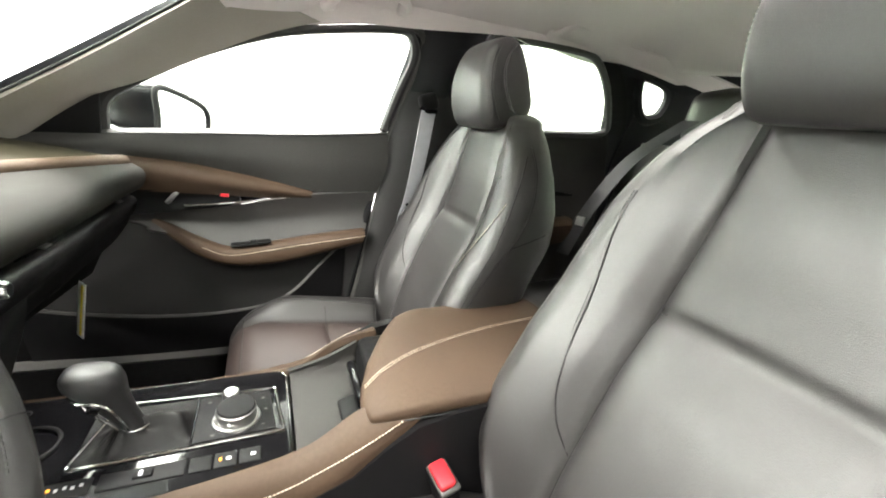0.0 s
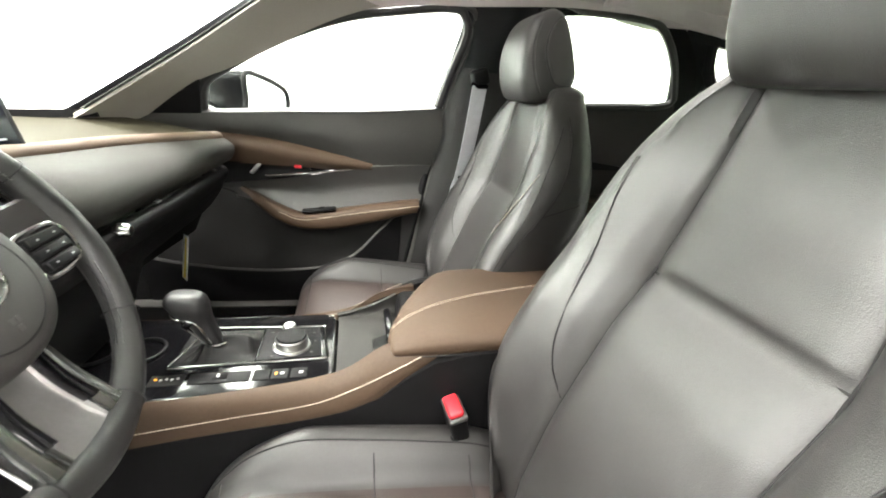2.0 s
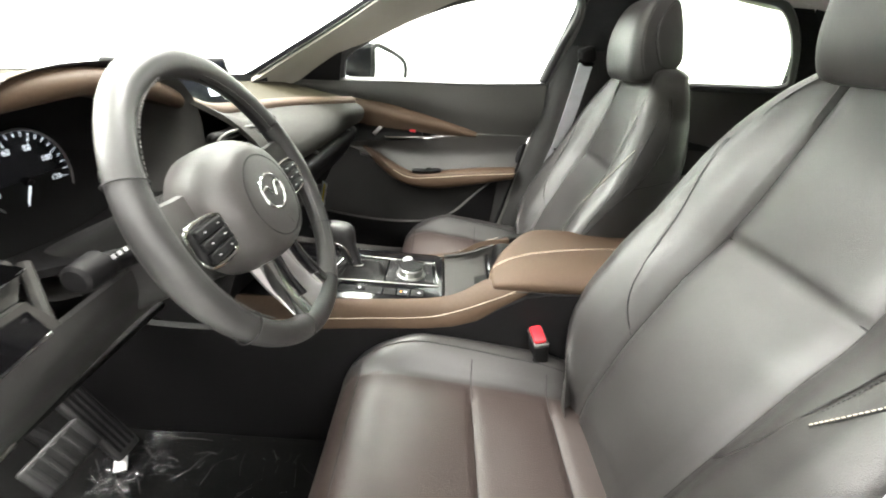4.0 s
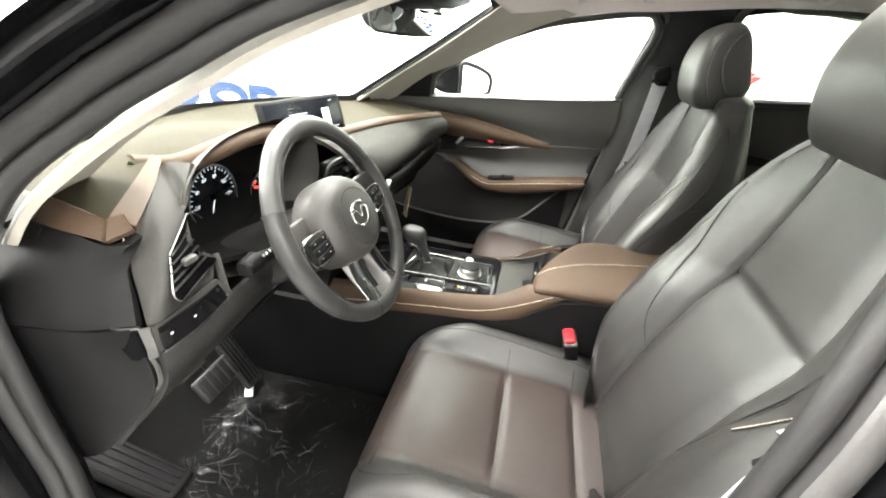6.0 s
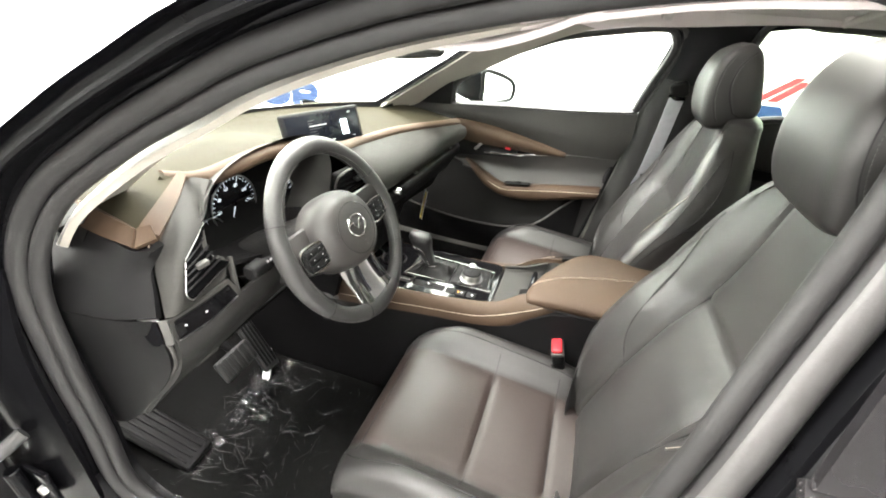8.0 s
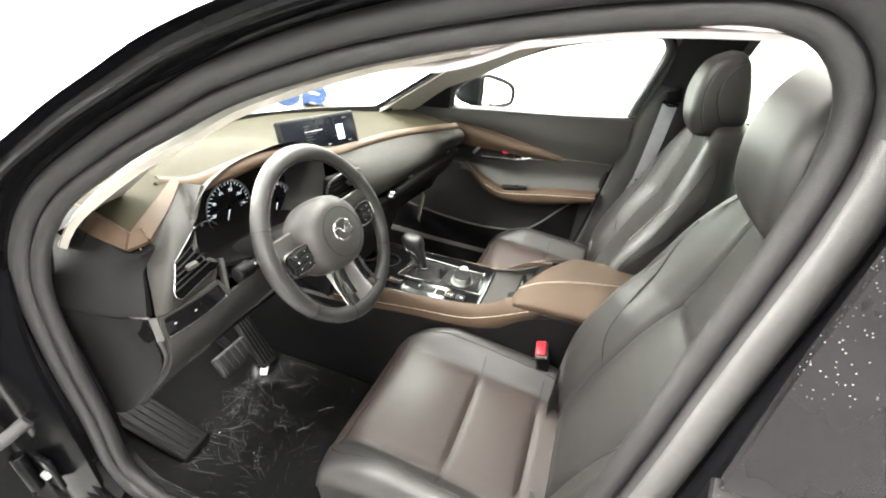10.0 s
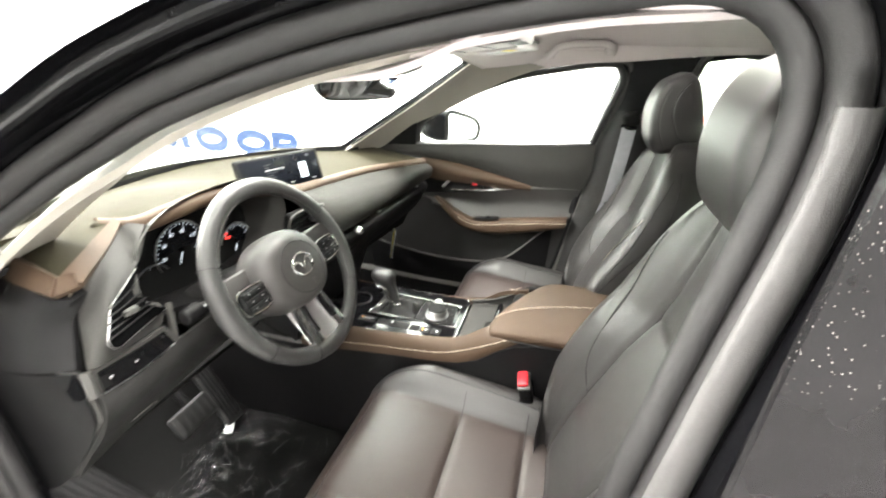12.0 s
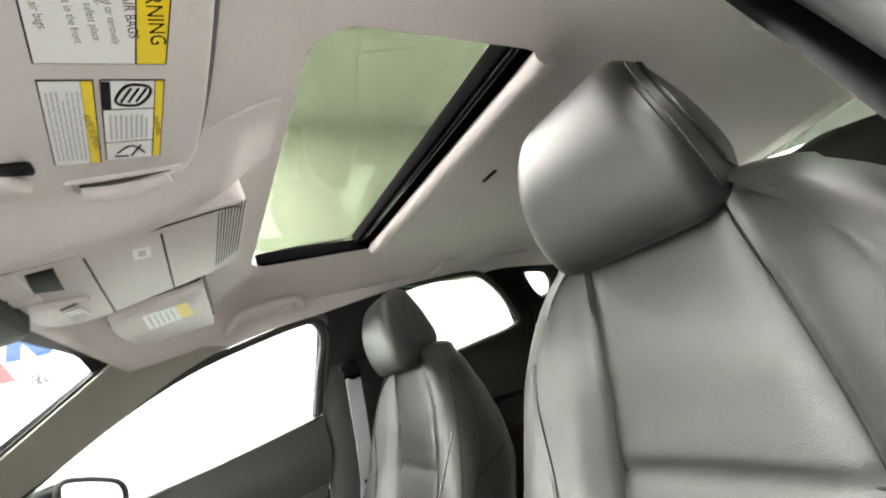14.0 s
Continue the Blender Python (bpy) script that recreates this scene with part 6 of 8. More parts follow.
def letters(name, text, size, at, material, parent):
    """Words on a visor, read from below with their feet towards the front of the car."""
    m = Matrix.Translation(at) @ Matrix(((0, 0.99, 0, 0), (1, 0, 0, 0), (0, 0.139, -1, 0), (0, 0, 0, 1)))
    return number(name, text, size, at, material, parent, m)


visor(-1, "folded grey driver's sun visor with warning labels")
visor(1, "folded grey passenger's sun visor with one warning label")


def overhead_console():
    o = thing("overhead_console", (0.24, 0.02, 1.40), "grey overhead console with lamps, case lid and speaker slots", "overhead console")
    def face(x, y, lift=0.0):
        return Vector((x, y, 1.366 + 0.10 * (x - 0.2) - lift))
    out = [(0.100, -0.088), (0.165, -0.098), (0.235, -0.124), (0.318, -0.152), (0.338, -0.150), (0.345, -0.130), (0.346, 0.040), (0.334, 0.072), (0.285, 0.108), (0.167, 0.172), (0.128, 0.184), (0.088, 0.165), (0.078, 0.10), (0.080, -0.01)]
    pts = [face(x, y, -0.034) for x, y in out]
    put("housing", plate(pts[::-1], 0.034, 90, 0.006), LINERP, o, "", 60)
    # soft roll of the lining along the driver's side of the console
    rows = []
    for k in range(9):
        t = k / 8
        row = []
        for x, y in ((0.070, -0.086), (0.165, -0.098), (0.240, -0.125), (0.315, -0.150), (0.345, -0.156), (0.366, -0.156), (0.385, -0.150)):
            yy = y - 0.115 * (1 - t)
            low = 1.366 + 0.10 * (x - 0.2) - 0.007 * math.sin(math.pi * min(1, t * 1.05))
            w = smooth(0.0, 0.75, t) * smooth(0.390, 0.240, x)
            row.append((x, yy, (liner_z(x, yy) + 0.002) * (1 - w) + low * w))
        rows.append(row)
    put("roll", skin(rows, 30, 30, 0.004), LINER, o, "padded roll of the lining", 60)
    put("face_gap", tube([face(x, y + 0.003, 0.001) for x, y in ((0.085, -0.084), (0.165, -0.096), (0.235, -0.122), (0.318, -0.149), (0.338, -0.146))], 0.0014, 6, n=40), GREYTRIM, o)
    for a, b in (((0.174, -0.080), (0.169, 0.166)), ((0.252, -0.106), (0.254, 0.118))):
        put("lid_gap", tube([face(*a, 0.0002), face(*b, 0.0002)], 0.0014, 6, n=10), INK, o)
    put("lid_sticker", block((0.019, 0.036, 0.0008), Matrix.Translation(face(0.228, -0.058, 0.0006)) @ pose(0, 0, 0, 0, -6, 3), 0), WHITE, o, "small white sticker")
    put("sticker_mark", block((0.008, 0.018, 0.0006), Matrix.Translation(face(0.228, -0.058, 0.0013)) @ pose(0, 0, 0, 0, -6, 3), 0), GREYINK, o)
    for k in range(9):
        x = 0.315 + 0.0036 * k
        put("speaker_slot", tube([face(x, -0.135 - 0.003 * k, 0.0003), face(x, 0.060 - 0.006 * k, 0.0003)], 0.0009, 6, n=6), GREYTRIM, o)
    put("sensor_window", plate([face(0.120, -0.066, -0.001), face(0.112, -0.004, -0.001), face(0.139, 0.006, -0.001), face(0.145, -0.070, -0.001)], 0.003, None, 0.001), INK, o, "black sensor window")
    for y0, y1 in ((-0.080, -0.002), (0.0, 0.030)):
        put("light_switch", block((0.032, y1 - y0 - 0.006, 0.005), Matrix.Translation(face(0.098, (y0 + y1) / 2, 0.001)) @ pose(0, 0, 0, 0, -6, 0), 0.002), LINERP, o)
    put("switch_bar", tube([face(0.096, 0.040, 0.003), face(0.125, 0.048, 0.004), face(0.154, 0.056, 0.003)], 0.004, 8, n=10), LINERP, o)
    put("bar_gap", tube([face(0.094, 0.048, 0.001), face(0.154, 0.064, 0.001)], 0.0018, 6, n=8), GREYTRIM, o)
    put("map_lens", plate([face(0.118, 0.084, -0.001), face(0.119, 0.146, -0.001), face(0.143, 0.134, -0.001), face(0.138, 0.072, -0.001)], 0.004, None, 0.001), SATIN, o, "clear ribbed lamp lens")
    for k in range(4):
        put("lens_rib", tube([face(0.122, 0.086 + 0.014 * k, 0.003), face(0.138, 0.078 + 0.016 * k, 0.003)], 0.0012, 6, n=4), WHITE, o)


overhead_console()


def rear_mirror():
    r = thing("rear_view_mirror", (0.0, 0.0, 1.30), "black rear-view mirror on a large sensor housing", "mirror")
    m = axes((-0.020, -0.045, 1.294), (0.235, 0.97, -0.04), (0.16, 0, 1))
    edge = [Vector((p.x, p.y, 0)) for p in rounded_rect(-0.134, 0.134, -0.040, 0.038, 0.030, 84)]
    edge = [Vector((p.x, p.y * (1.0 - 0.10 * abs(p.x) / 0.134), 0)) for p in edge]
    rings = []
    for k in range(12):
        t = k / 11
        q = math.sqrt(max(0.0, 1 - (t * 0.97) ** 2.4))
        rings.append([Vector((p.x * (0.72 + 0.28 * q), p.y * (0.40 + 0.60 * q), -0.040 * t)) for p in edge])
    bm = loft(rings)
    bm.transform(m)
    put("housing", bm, PLASTIC, r, "black mirror housing", 60)
    put("mirror_rim", tube([m @ p for p in edge], 0.003, 8, True, 120), PIANO, r)
    put("mirror_glass", plate([m @ Vector((p.x * 0.985, p.y * 0.95, 0.0008)) for p in edge], 0.002, None, 0.0005), MIRROR, r, "mirror glass")
    put("stalk", tube([m @ Vector((0, 0.010, -0.03)), Vector((-0.065, -0.02, 1.300)), Vector((-0.075, 0.0, 1.315))], 0.012, 10, n=14), PLASTIC, r)
    rings = []
    for x, half, zb, zt in resample4([(0.088, 0.100, 1.326, 1.366), (0.080, 0.114, 1.318, 1.384), (0.045, 0.116, 1.310, 1.385), (-0.05, 0.096, 1.300, 1.357), (-0.13, 0.066, 1.290, 1.314), (-0.18, 0.040, 1.285, 1.298)], 16):
        c, h = (zb + zt) / 2, (zt - zb) / 2
        rings.append([Vector((x, -0.022 + half * math.copysign(abs(math.cos(a)) ** 0.5, math.cos(a)), c + h * math.copysign(abs(math.sin(a)) ** 0.5, math.sin(a)))) for a in (2 * math.pi * i / 36 for i in range(36))])
    put("sensor_housing", loft(rings), PLASTIC, r, "black sensor housing", 60)
    put("sensor_seam", tube([(0.05, -0.138, 1.334), (0.05, -0.122, 1.314), (0.05, -0.02, 1.3095), (0.05, 0.080, 1.314), (0.05, 0.094, 1.334)], 0.0014, 6, n=30), INK, r)
    put("sensor_lens", disc(0.012, 0.010, 0.006, axes((0.02, 0.04, 1.302), (1, 0, 0), (0, -1, 0)), 20, 0.001), PIANO, r)


rear_mirror()


def grab_handle(x, side):
    g = thing("grab_handle", (x, 0.53 * side, 1.40), "pale grey plastic roof grab handle", "grab handle", "roof grab handles")
    y, up, w = side * 0.528, 0.005 if x < 0.8 else 0.034, 0.10 if x < 0.8 else 0.125
    put("grip", tube([(x - w, y + side * 0.015, 1.352 + up), (x - w * 0.82, y - side * 0.014, 1.366 + up), (x - w * 0.5, y - side * 0.026, 1.386 + up), (x + w * 0.55, y - side * 0.026, 1.394 + up), (x + w * 0.88, y - side * 0.018, 1.388 + up), (x + w, y + side * 0.015, 1.378 + up)], 0.0105, 12, n=40), LINERP, g, "", 70)
    for dx, dz in ((-w * 0.92, -0.010), (w * 0.92, 0.006)):
        put("foot", block((0.034, 0.022, 0.030), pose(x + dx, y + side * 0.010, 1.372 + dz + up, side * 35, 0, 0), 0.008), LINERP, g)
    put("recess", block((w * 1.5, 0.010, 0.026), pose(x, y + side * 0.012, 1.386 + up, side * 35, 0, 0), 0.004), LINER, g)


grab_handle(0.445, 1)
grab_handle(1.10, 1)
grab_handle(1.08, -1)


# ---- sides of the cabin ----
def pillar_trims():
    for side, flipit in ((1, lambda b: b), (-1, flip)):
        name = "passenger" if side > 0 else "driver"
        p = thing("pillar_trim", (0.0, 0.6 * side, 1.1), "pale grey trim of the windscreen pillar", "pillar trim", "windscreen pillar trims")
        a = [(-0.40, 0.488, 1.008), (-0.354, 0.495, 1.036), (-0.230, 0.502, 1.118), (-0.106, 0.503, 1.199), (0.05, 0.497, 1.305), (0.115, 0.494, 1.350)]
        b = [(-0.36, 0.580, 1.006), (-0.25, 0.580, 1.088), (-0.06, 0.562, 1.202), (0.12, 0.540, 1.312), (0.19, 0.528, 1.358)]
        c = [(-0.30, 0.655, 1.010), (-0.165, 0.638, 1.108), (-0.03, 0.625, 1.170), (0.20, 0.592, 1.285), (0.34, 0.578, 1.335)]
        if side < 0:
            c = [(-0.304, 0.690, 1.026), (-0.260, 0.676, 1.082), (-0.158, 0.640, 1.162), (-0.052, 0.620, 1.221), (0.037, 0.606, 1.268), (0.184, 0.588, 1.322), (0.34, 0.577, 1.359)]
            a = [(-0.400, 0.595, 0.990), (-0.352, 0.590, 1.038), (-0.248, 0.568, 1.124), (-0.160, 0.562, 1.181), (-0.085, 0.562, 1.225), (0.045, 0.560, 1.284), (0.140, 0.558, 1.324), (0.30, 0.548, 1.380)]
            b = [(-0.372, 0.655, 1.000), (-0.318, 0.640, 1.065), (-0.212, 0.612, 1.150), (-0.125, 0.602, 1.202), (-0.046, 0.596, 1.246), (0.090, 0.583, 1.304), (0.230, 0.570, 1.352), (0.32, 0.562, 1.386)]
        put("trim", flipit(skin([a, b, c], 30, 12, 0.010)), PILLARP, p, "", 60)
        for k in range(3 if side < 0 else 0):
            u = 0.30 + 0.16 * k
            line = [Vector(g).lerp(Vector(h), u) for g, h in zip(a[1:4], b[1:4])]
            put("demister_slot", flipit(tube([line[0].lerp(line[1], 0.35), line[1], line[1].lerp(line[2], 0.55)], 0.0022, 6, n=14)), INK, p, "dark demister slot")
        q = [(0.14, 0.53, 1.352), (0.34, 0.545, 1.395), (0.60, 0.55, 1.408), (0.90, 0.55, 1.412), (1.25, 0.545, 1.400), (1.6, 0.52, 1.355)]
        r = [(0.30, 0.585, 1.322), (0.45, 0.575, 1.345), (0.60, 0.570, 1.355), (0.90, 0.563, 1.380), (1.20, 0.565, 1.375), (1.6, 0.56, 1.32)]
        if side < 0:
            r = [(0.30, 0.579, 1.352), (0.45, 0.574, 1.377), (0.56, 0.573, 1.384), (0.64, 0.575, 1.388), (0.90, 0.563, 1.388), (1.20, 0.565, 1.375), (1.6, 0.56, 1.32)]
        put("roof_edge_trim", flipit(skin([q, r], 40, 2, 0.008, False)), LINER, p)
    sp = thing("sail_panel", (-0.2, 0.65, 1.06), "black triangle panel behind the door mirror", "trim panel")
    put("panel", plate([(-0.36, 0.668, 1.008), (-0.150, 0.668, 1.026), (-0.135, 0.640, 1.118), (-0.165, 0.636, 1.116)], 0.012, None, 0.003), PLASTIC, sp)


pillar_trims()


def b_pillar():
    b = thing("centre_pillar_trim", (0.62, 0.65, 0.8), "dark centre pillar trim with a seat belt", "pillar trim")
    put("upper", skin([[(0.585, 0.60, 1.372), (0.640, 0.575, 1.382), (0.72, 0.572, 1.385), (0.79, 0.60, 1.385)], [(0.600, 0.635, 1.25), (0.640, 0.600, 1.25), (0.71, 0.598, 1.25), (0.80, 0.635, 1.25)], [(0.580, 0.655, 1.19), (0.628, 0.618, 1.19), (0.71, 0.614, 1.19), (0.82, 0.655, 1.19)]], 16, 16, 0.012), BLACKCLOTH, b, "black cloth upper pillar trim")
    put("lower", skin([[(0.586, 0.650, 1.20), (0.628, 0.614, 1.20), (0.72, 0.612, 1.20), (0.84, 0.650, 1.20)], [(0.562, 0.668, 1.10), (0.606, 0.632, 1.10), (0.72, 0.630, 1.10), (0.85, 0.668, 1.10)], [(0.535, 0.685, 0.90), (0.580, 0.648, 0.90), (0.72, 0.645, 0.90), (0.88, 0.685, 0.90)], [(0.500, 0.690, 0.72), (0.550, 0.655, 0.72), (0.72, 0.652, 0.72), (0.90, 0.690, 0.72)], [(0.465, 0.690, 0.45), (0.520, 0.660, 0.45), (0.72, 0.655, 0.45), (0.92, 0.690, 0.45)]], 16, 20, 0.012), DOORLOW, b, "grey plastic lower pillar trim")
    put("joint", tube([(0.525, 0.668, 0.735), (0.555, 0.652, 0.735), (0.72, 0.649, 0.735)], 0.0018, 6, n=12), INK, b)
    edge = [(0.40, 0.70, 0.42), (0.445, 0.695, 0.55), (0.475, 0.693, 0.70), (0.512, 0.688, 0.90), (0.530, 0.678, 1.06), (0.560, 0.648, 1.18), (0.590, 0.612, 1.30), (0.583, 0.596, 1.345), (0.54, 0.590, 1.355)]
    put("door_seal", tube(edge, 0.014, 10, n=60, flat=0.9), BLACKCLOTH, b, "black door seal")
    put("seal_lip", tube([(x + 0.022, y - 0.010, z) for x, y, z in edge], 0.009, 8, n=60), GREYTRIM, b)
    s = thing("seat_belt", (0.62, 0.56, 1.0), "grey webbing seat belt hanging from its black guide", "seat belt")
    put("guide", block((0.055, 0.030, 0.050), pose(0.640, 0.590, 1.175, 0, -20, 0), 0.012), PLASTIC, s, "black belt guide")
    put("guide_slot", tube([(0.612, 0.575, 1.158), (0.635, 0.570, 1.150), (0.660, 0.572, 1.152)], 0.006, 8, n=12), PIANO, s)
    def web(a, w):
        line = resample(a, 16)
        rows = [[p + Vector(w) * q for q in (-0.5, 0, 0.5)] for p in line]
        return skin(rows, 4, 16, 0.0018)
    put("webbing", web([(0.636, 0.572, 1.152), (0.630, 0.598, 1.02), (0.620, 0.632, 0.88), (0.605, 0.645, 0.80), (0.60, 0.648, 0.60), (0.60, 0.648, 0.45)], (0.046, 0.010, 0.0)), BELT, s, "pale grey webbing")
    put("tongue", block((0.014, 0.008, 0.034), pose(0.606, 0.632, 0.842, 0, 24, 0), 0.003), SATIN, s, "steel tongue")
    put("button", disc(0.006, 0.005, 0.004, axes((0.612, 0.632, 0.87), (1, 0, 0), (0, 0, 1)), 14, 0.001), INK, s)


b_pillar()


def front_door():
    d = thing("front_passenger_door", (0.1, 0.70, 0.75), "closed passenger's door with black leather panels and brown armrest", "car door")
    bx = (-0.36, -0.15, 0.07, 0.30, 0.545)
    bz = (1.006, 1.021, 1.037, 1.051, 1.074)
    put("window_ledge", skin([[(x, 0.700, z + 0.004) for x, z in zip(bx, bz)], [(x, 0.675, z + 0.006) for x, z in zip(bx, bz)], [(x, 0.662, z - 0.002) for x, z in zip(bx, bz)]], 30, 8, 0.008), RUBBER, d)
    lowz = (0.985, 0.972, 0.950, 0.900, 0.897)
    lx = (-0.36, -0.10, 0.10, 0.330, 0.520)
    put("upper_panel", skin([[(x, 0.662, z - 0.002) for x, z in zip(bx, bz)], [(x, 0.655, z * 0.5 + w * 0.5) for x, z, w in zip(bx, bz, lowz)], [(x, 0.678, z) for x, z in zip(lx, lowz)]], 30, 14, 0.012), DASH, d, "soft black upper panel")
    put("brown_blade", skin([[(-0.125, 0.672, 0.970), (0.00, 0.668, 0.957), (0.12, 0.667, 0.936), (0.235, 0.670, 0.910), (0.330, 0.676, 0.888)], [(-0.125, 0.655, 0.955), (0.00, 0.648, 0.938), (0.12, 0.648, 0.917), (0.235, 0.658, 0.900), (0.330, 0.673, 0.886)], [(-0.125, 0.672, 0.892), (0.00, 0.670, 0.890), (0.12, 0.671, 0.888), (0.235, 0.674, 0.881), (0.330, 0.677, 0.884)]], 30, 14, 0.012), BROWN, d, "brown leather blade along the door")
    put("blade_edge", tube([(0.03, 0.660, 0.851), (0.13, 0.658, 0.861), (0.22, 0.662, 0.871), (0.333, 0.668, 0.885)], 0.0028, 8, n=20), CHROME, d)
    put("handle_well", skin([[(-0.13, 0.666, 0.893), (0.0, 0.664, 0.895), (0.09, 0.664, 0.895), (0.135, 0.666, 0.884)], [(-0.13, 0.674, 0.868), (0.0, 0.676, 0.870), (0.09, 0.675, 0.876), (0.14, 0.672, 0.878)], [(-0.13, 0.672, 0.822), (0.0, 0.672, 0.834), (0.09, 0.672, 0.846), (0.145, 0.672, 0.858)]], 20, 10, 0.008), INK, d, "black handle recess")
    put("handle", tube([(0.010, 0.658, 0.852), (0.05, 0.650, 0.856), (0.12, 0.650, 0.863), (0.165, 0.660, 0.867)], 0.0045, 10, n=24, flat=0.8), CHROME, d, "chrome door release")
    put("lock_tab", block((0.022, 0.012, 0.015), pose(0.105, 0.662, 0.884, 0, 6, 0), 0.003), RED, d, "red lock indicator")
    put("switch", block((0.012, 0.008, 0.042), pose(-0.018, 0.662, 0.872, 0, 40, 0), 0.003), SATIN, d)
    put("switch_edge", tube([(-0.115, 0.678, 0.851), (-0.08, 0.677, 0.854)], 0.0016, 6, n=6), CHROME, d)
    put("middle_panel", skin([[(-0.16, 0.680, 0.832), (0.02, 0.679, 0.846), (0.15, 0.674, 0.862), (0.33, 0.672, 0.892), (0.520, 0.674, 0.905)], [(-0.12, 0.694, 0.80), (0.02, 0.700, 0.80), (0.15, 0.700, 0.80), (0.33, 0.698, 0.82), (0.505, 0.696, 0.84)], [(-0.08, 0.672, 0.775), (0.02, 0.676, 0.755), (0.11, 0.680, 0.728), (0.25, 0.684, 0.745), (0.495, 0.684, 0.775)]], 30, 16, 0.012), DOORHIDE, d, "black leather middle panel")
    # armrest, a boomerang of brown leather
    rings = []
    top = resample([(-0.075, 0, 0.815), (-0.02, 0, 0.792), (0.05, 0, 0.757), (0.11, 0, 0.735), (0.20, 0, 0.745), (0.33, 0, 0.765), (0.485, 0, 0.785)], 36)
    low = resample([(-0.075, 0, 0.795), (-0.02, 0, 0.752), (0.05, 0, 0.705), (0.12, 0, 0.682), (0.22, 0, 0.683), (0.33, 0, 0.705), (0.478, 0, 0.742)], 36)
    for i, (a, b) in enumerate(zip(top, low)):
        w = 0.062 * smooth(-2, 9, i)
        h = a - b
        ring = []
        for q in range(16):
            an = 2 * math.pi * q / 16
            cy, cz = math.copysign(abs(math.cos(an)) ** 0.7, math.cos(an)), math.copysign(abs(math.sin(an)) ** 0.7, math.sin(an))
            ring.append(Vector((b.x + h.x * (0.5 + 0.5 * cz), 0.690 - w * 0.5 - w * 0.5 * -cy * -1, b.z + h.z * (0.5 + 0.5 * cz))))
        rings.append(ring)
    put("armrest", loft(rings), BROWN, d, "curved brown leather armrest", 60)
    put("armrest_stitching", dashes([(p.x, 0.6295 + 0.062 * (1 - smooth(-2, 9, i)) , p.z - 0.016) for i, p in enumerate(top)][1:], 0.006, 0.0010), STITCH, d)
    put("window_switch_plate", block((0.105, 0.032, 0.006), pose(0.165, 0.648, 0.748, 0, -6, 0), 0.003), INK, d)
    put("window_switch", block((0.020, 0.014, 0.008), pose(0.172, 0.648, 0.753, 0, -6, 0), 0.003), PLASTIC, d)
    put("lower_panel", skin([[(-0.30, 0.668, 0.84), (-0.10, 0.680, 0.80), (0.10, 0.690, 0.70), (0.30, 0.690, 0.71), (0.490, 0.688, 0.755)], [(-0.36, 0.690, 0.70), (-0.14, 0.700, 0.67), (0.10, 0.705, 0.64), (0.30, 0.704, 0.64), (0.470, 0.690, 0.66)], [(-0.38, 0.695, 0.56), (-0.14, 0.704, 0.54), (0.10, 0.706, 0.53), (0.28, 0.705, 0.55), (0.450, 0.692, 0.57)], [(-0.38, 0.69, 0.40), (-0.14, 0.69, 0.39), (0.10, 0.69, 0.39), (0.28, 0.69, 0.395), (0.420, 0.688, 0.41)]], 30, 20, 0.012), DOORLOW, d, "black plastic lower panel")
    lip = [(-0.36, 0.645, 0.590), (-0.25, 0.640, 0.567), (-0.10, 0.636, 0.548), (0.05, 0.636, 0.542), (0.20, 0.640, 0.556), (0.28, 0.648, 0.595), (0.36, 0.662, 0.675), (0.43, 0.678, 0.738)]
    put("pocket", skin([lip, [(x - 0.004, y + 0.004, z - 0.06) if i < 5 else (x, y + 0.006, z - 0.07) for i, (x, y, z) in enumerate(lip)], [(-0.36, 0.668, 0.42), (-0.25, 0.665, 0.41), (-0.10, 0.662, 0.405), (0.05, 0.662, 0.405), (0.20, 0.664, 0.41), (0.29, 0.668, 0.415), (0.36, 0.676, 0.43), (0.42, 0.684, 0.46)]], 40, 14, 0.008), PLASTIC, d, "moulded door pocket")
    put("pocket_lip", tube(lip, 0.0055, 8, n=50), GREYTRIM, d)
    # window frame and glass
    frame_line = [(-0.147, 0.668, 1.024), (-0.131, 0.645, 1.101), (-0.05, 0.628, 1.158), (0.08, 0.607, 1.228), (0.24, 0.588, 1.290), (0.40, 0.578, 1.323), (0.545, 0.573, 1.342), (0.580, 0.578, 1.325), (0.592, 0.590, 1.280), (0.562, 0.620, 1.182), (0.536, 0.650, 1.083)]
    put("window_frame", tube([(x, y + 0.012, z + 0.004) for x, y, z in frame_line], 0.013, 8, n=70), RUBBER, d, "black window frame")
    pts = [(x, y + 0.020, z) for x, y, z in frame_line]
    g = put("window_glass", plate(resample(pts, 40, True), 0.004, None, 0.001), GLASS, d, "clear side window")
    g.visible_shadow = False
    put("outer_skin", skin([[(-0.42, 0.765, 1.00), (0.05, 0.765, 1.02), (0.56, 0.765, 1.06)], [(-0.44, 0.86, 0.85), (0.05, 0.87, 0.87), (0.56, 0.87, 0.90)], [(-0.44, 0.86, 0.40), (0.05, 0.87, 0.40), (0.54, 0.87, 0.40)]], 16, 12, 0.01), PAINT, d, "black painted outer skin")
    # door mirror outside
    w = thing("door_mirror", (-0.05, 0.90, 1.06), "black door mirror with a silvered glass", "mirror")
    edge = resample([(-0.063, 0.814, 1.137), (-0.021, 0.876, 1.127), (0.024, 0.941, 1.099), (0.038, 0.960, 1.072), (0.038, 0.957, 1.041), (0.030, 0.942, 1.019), (-0.014, 0.874, 1.014), (-0.060, 0.806, 1.019), (-0.064, 0.807, 1.073)], 44, True)
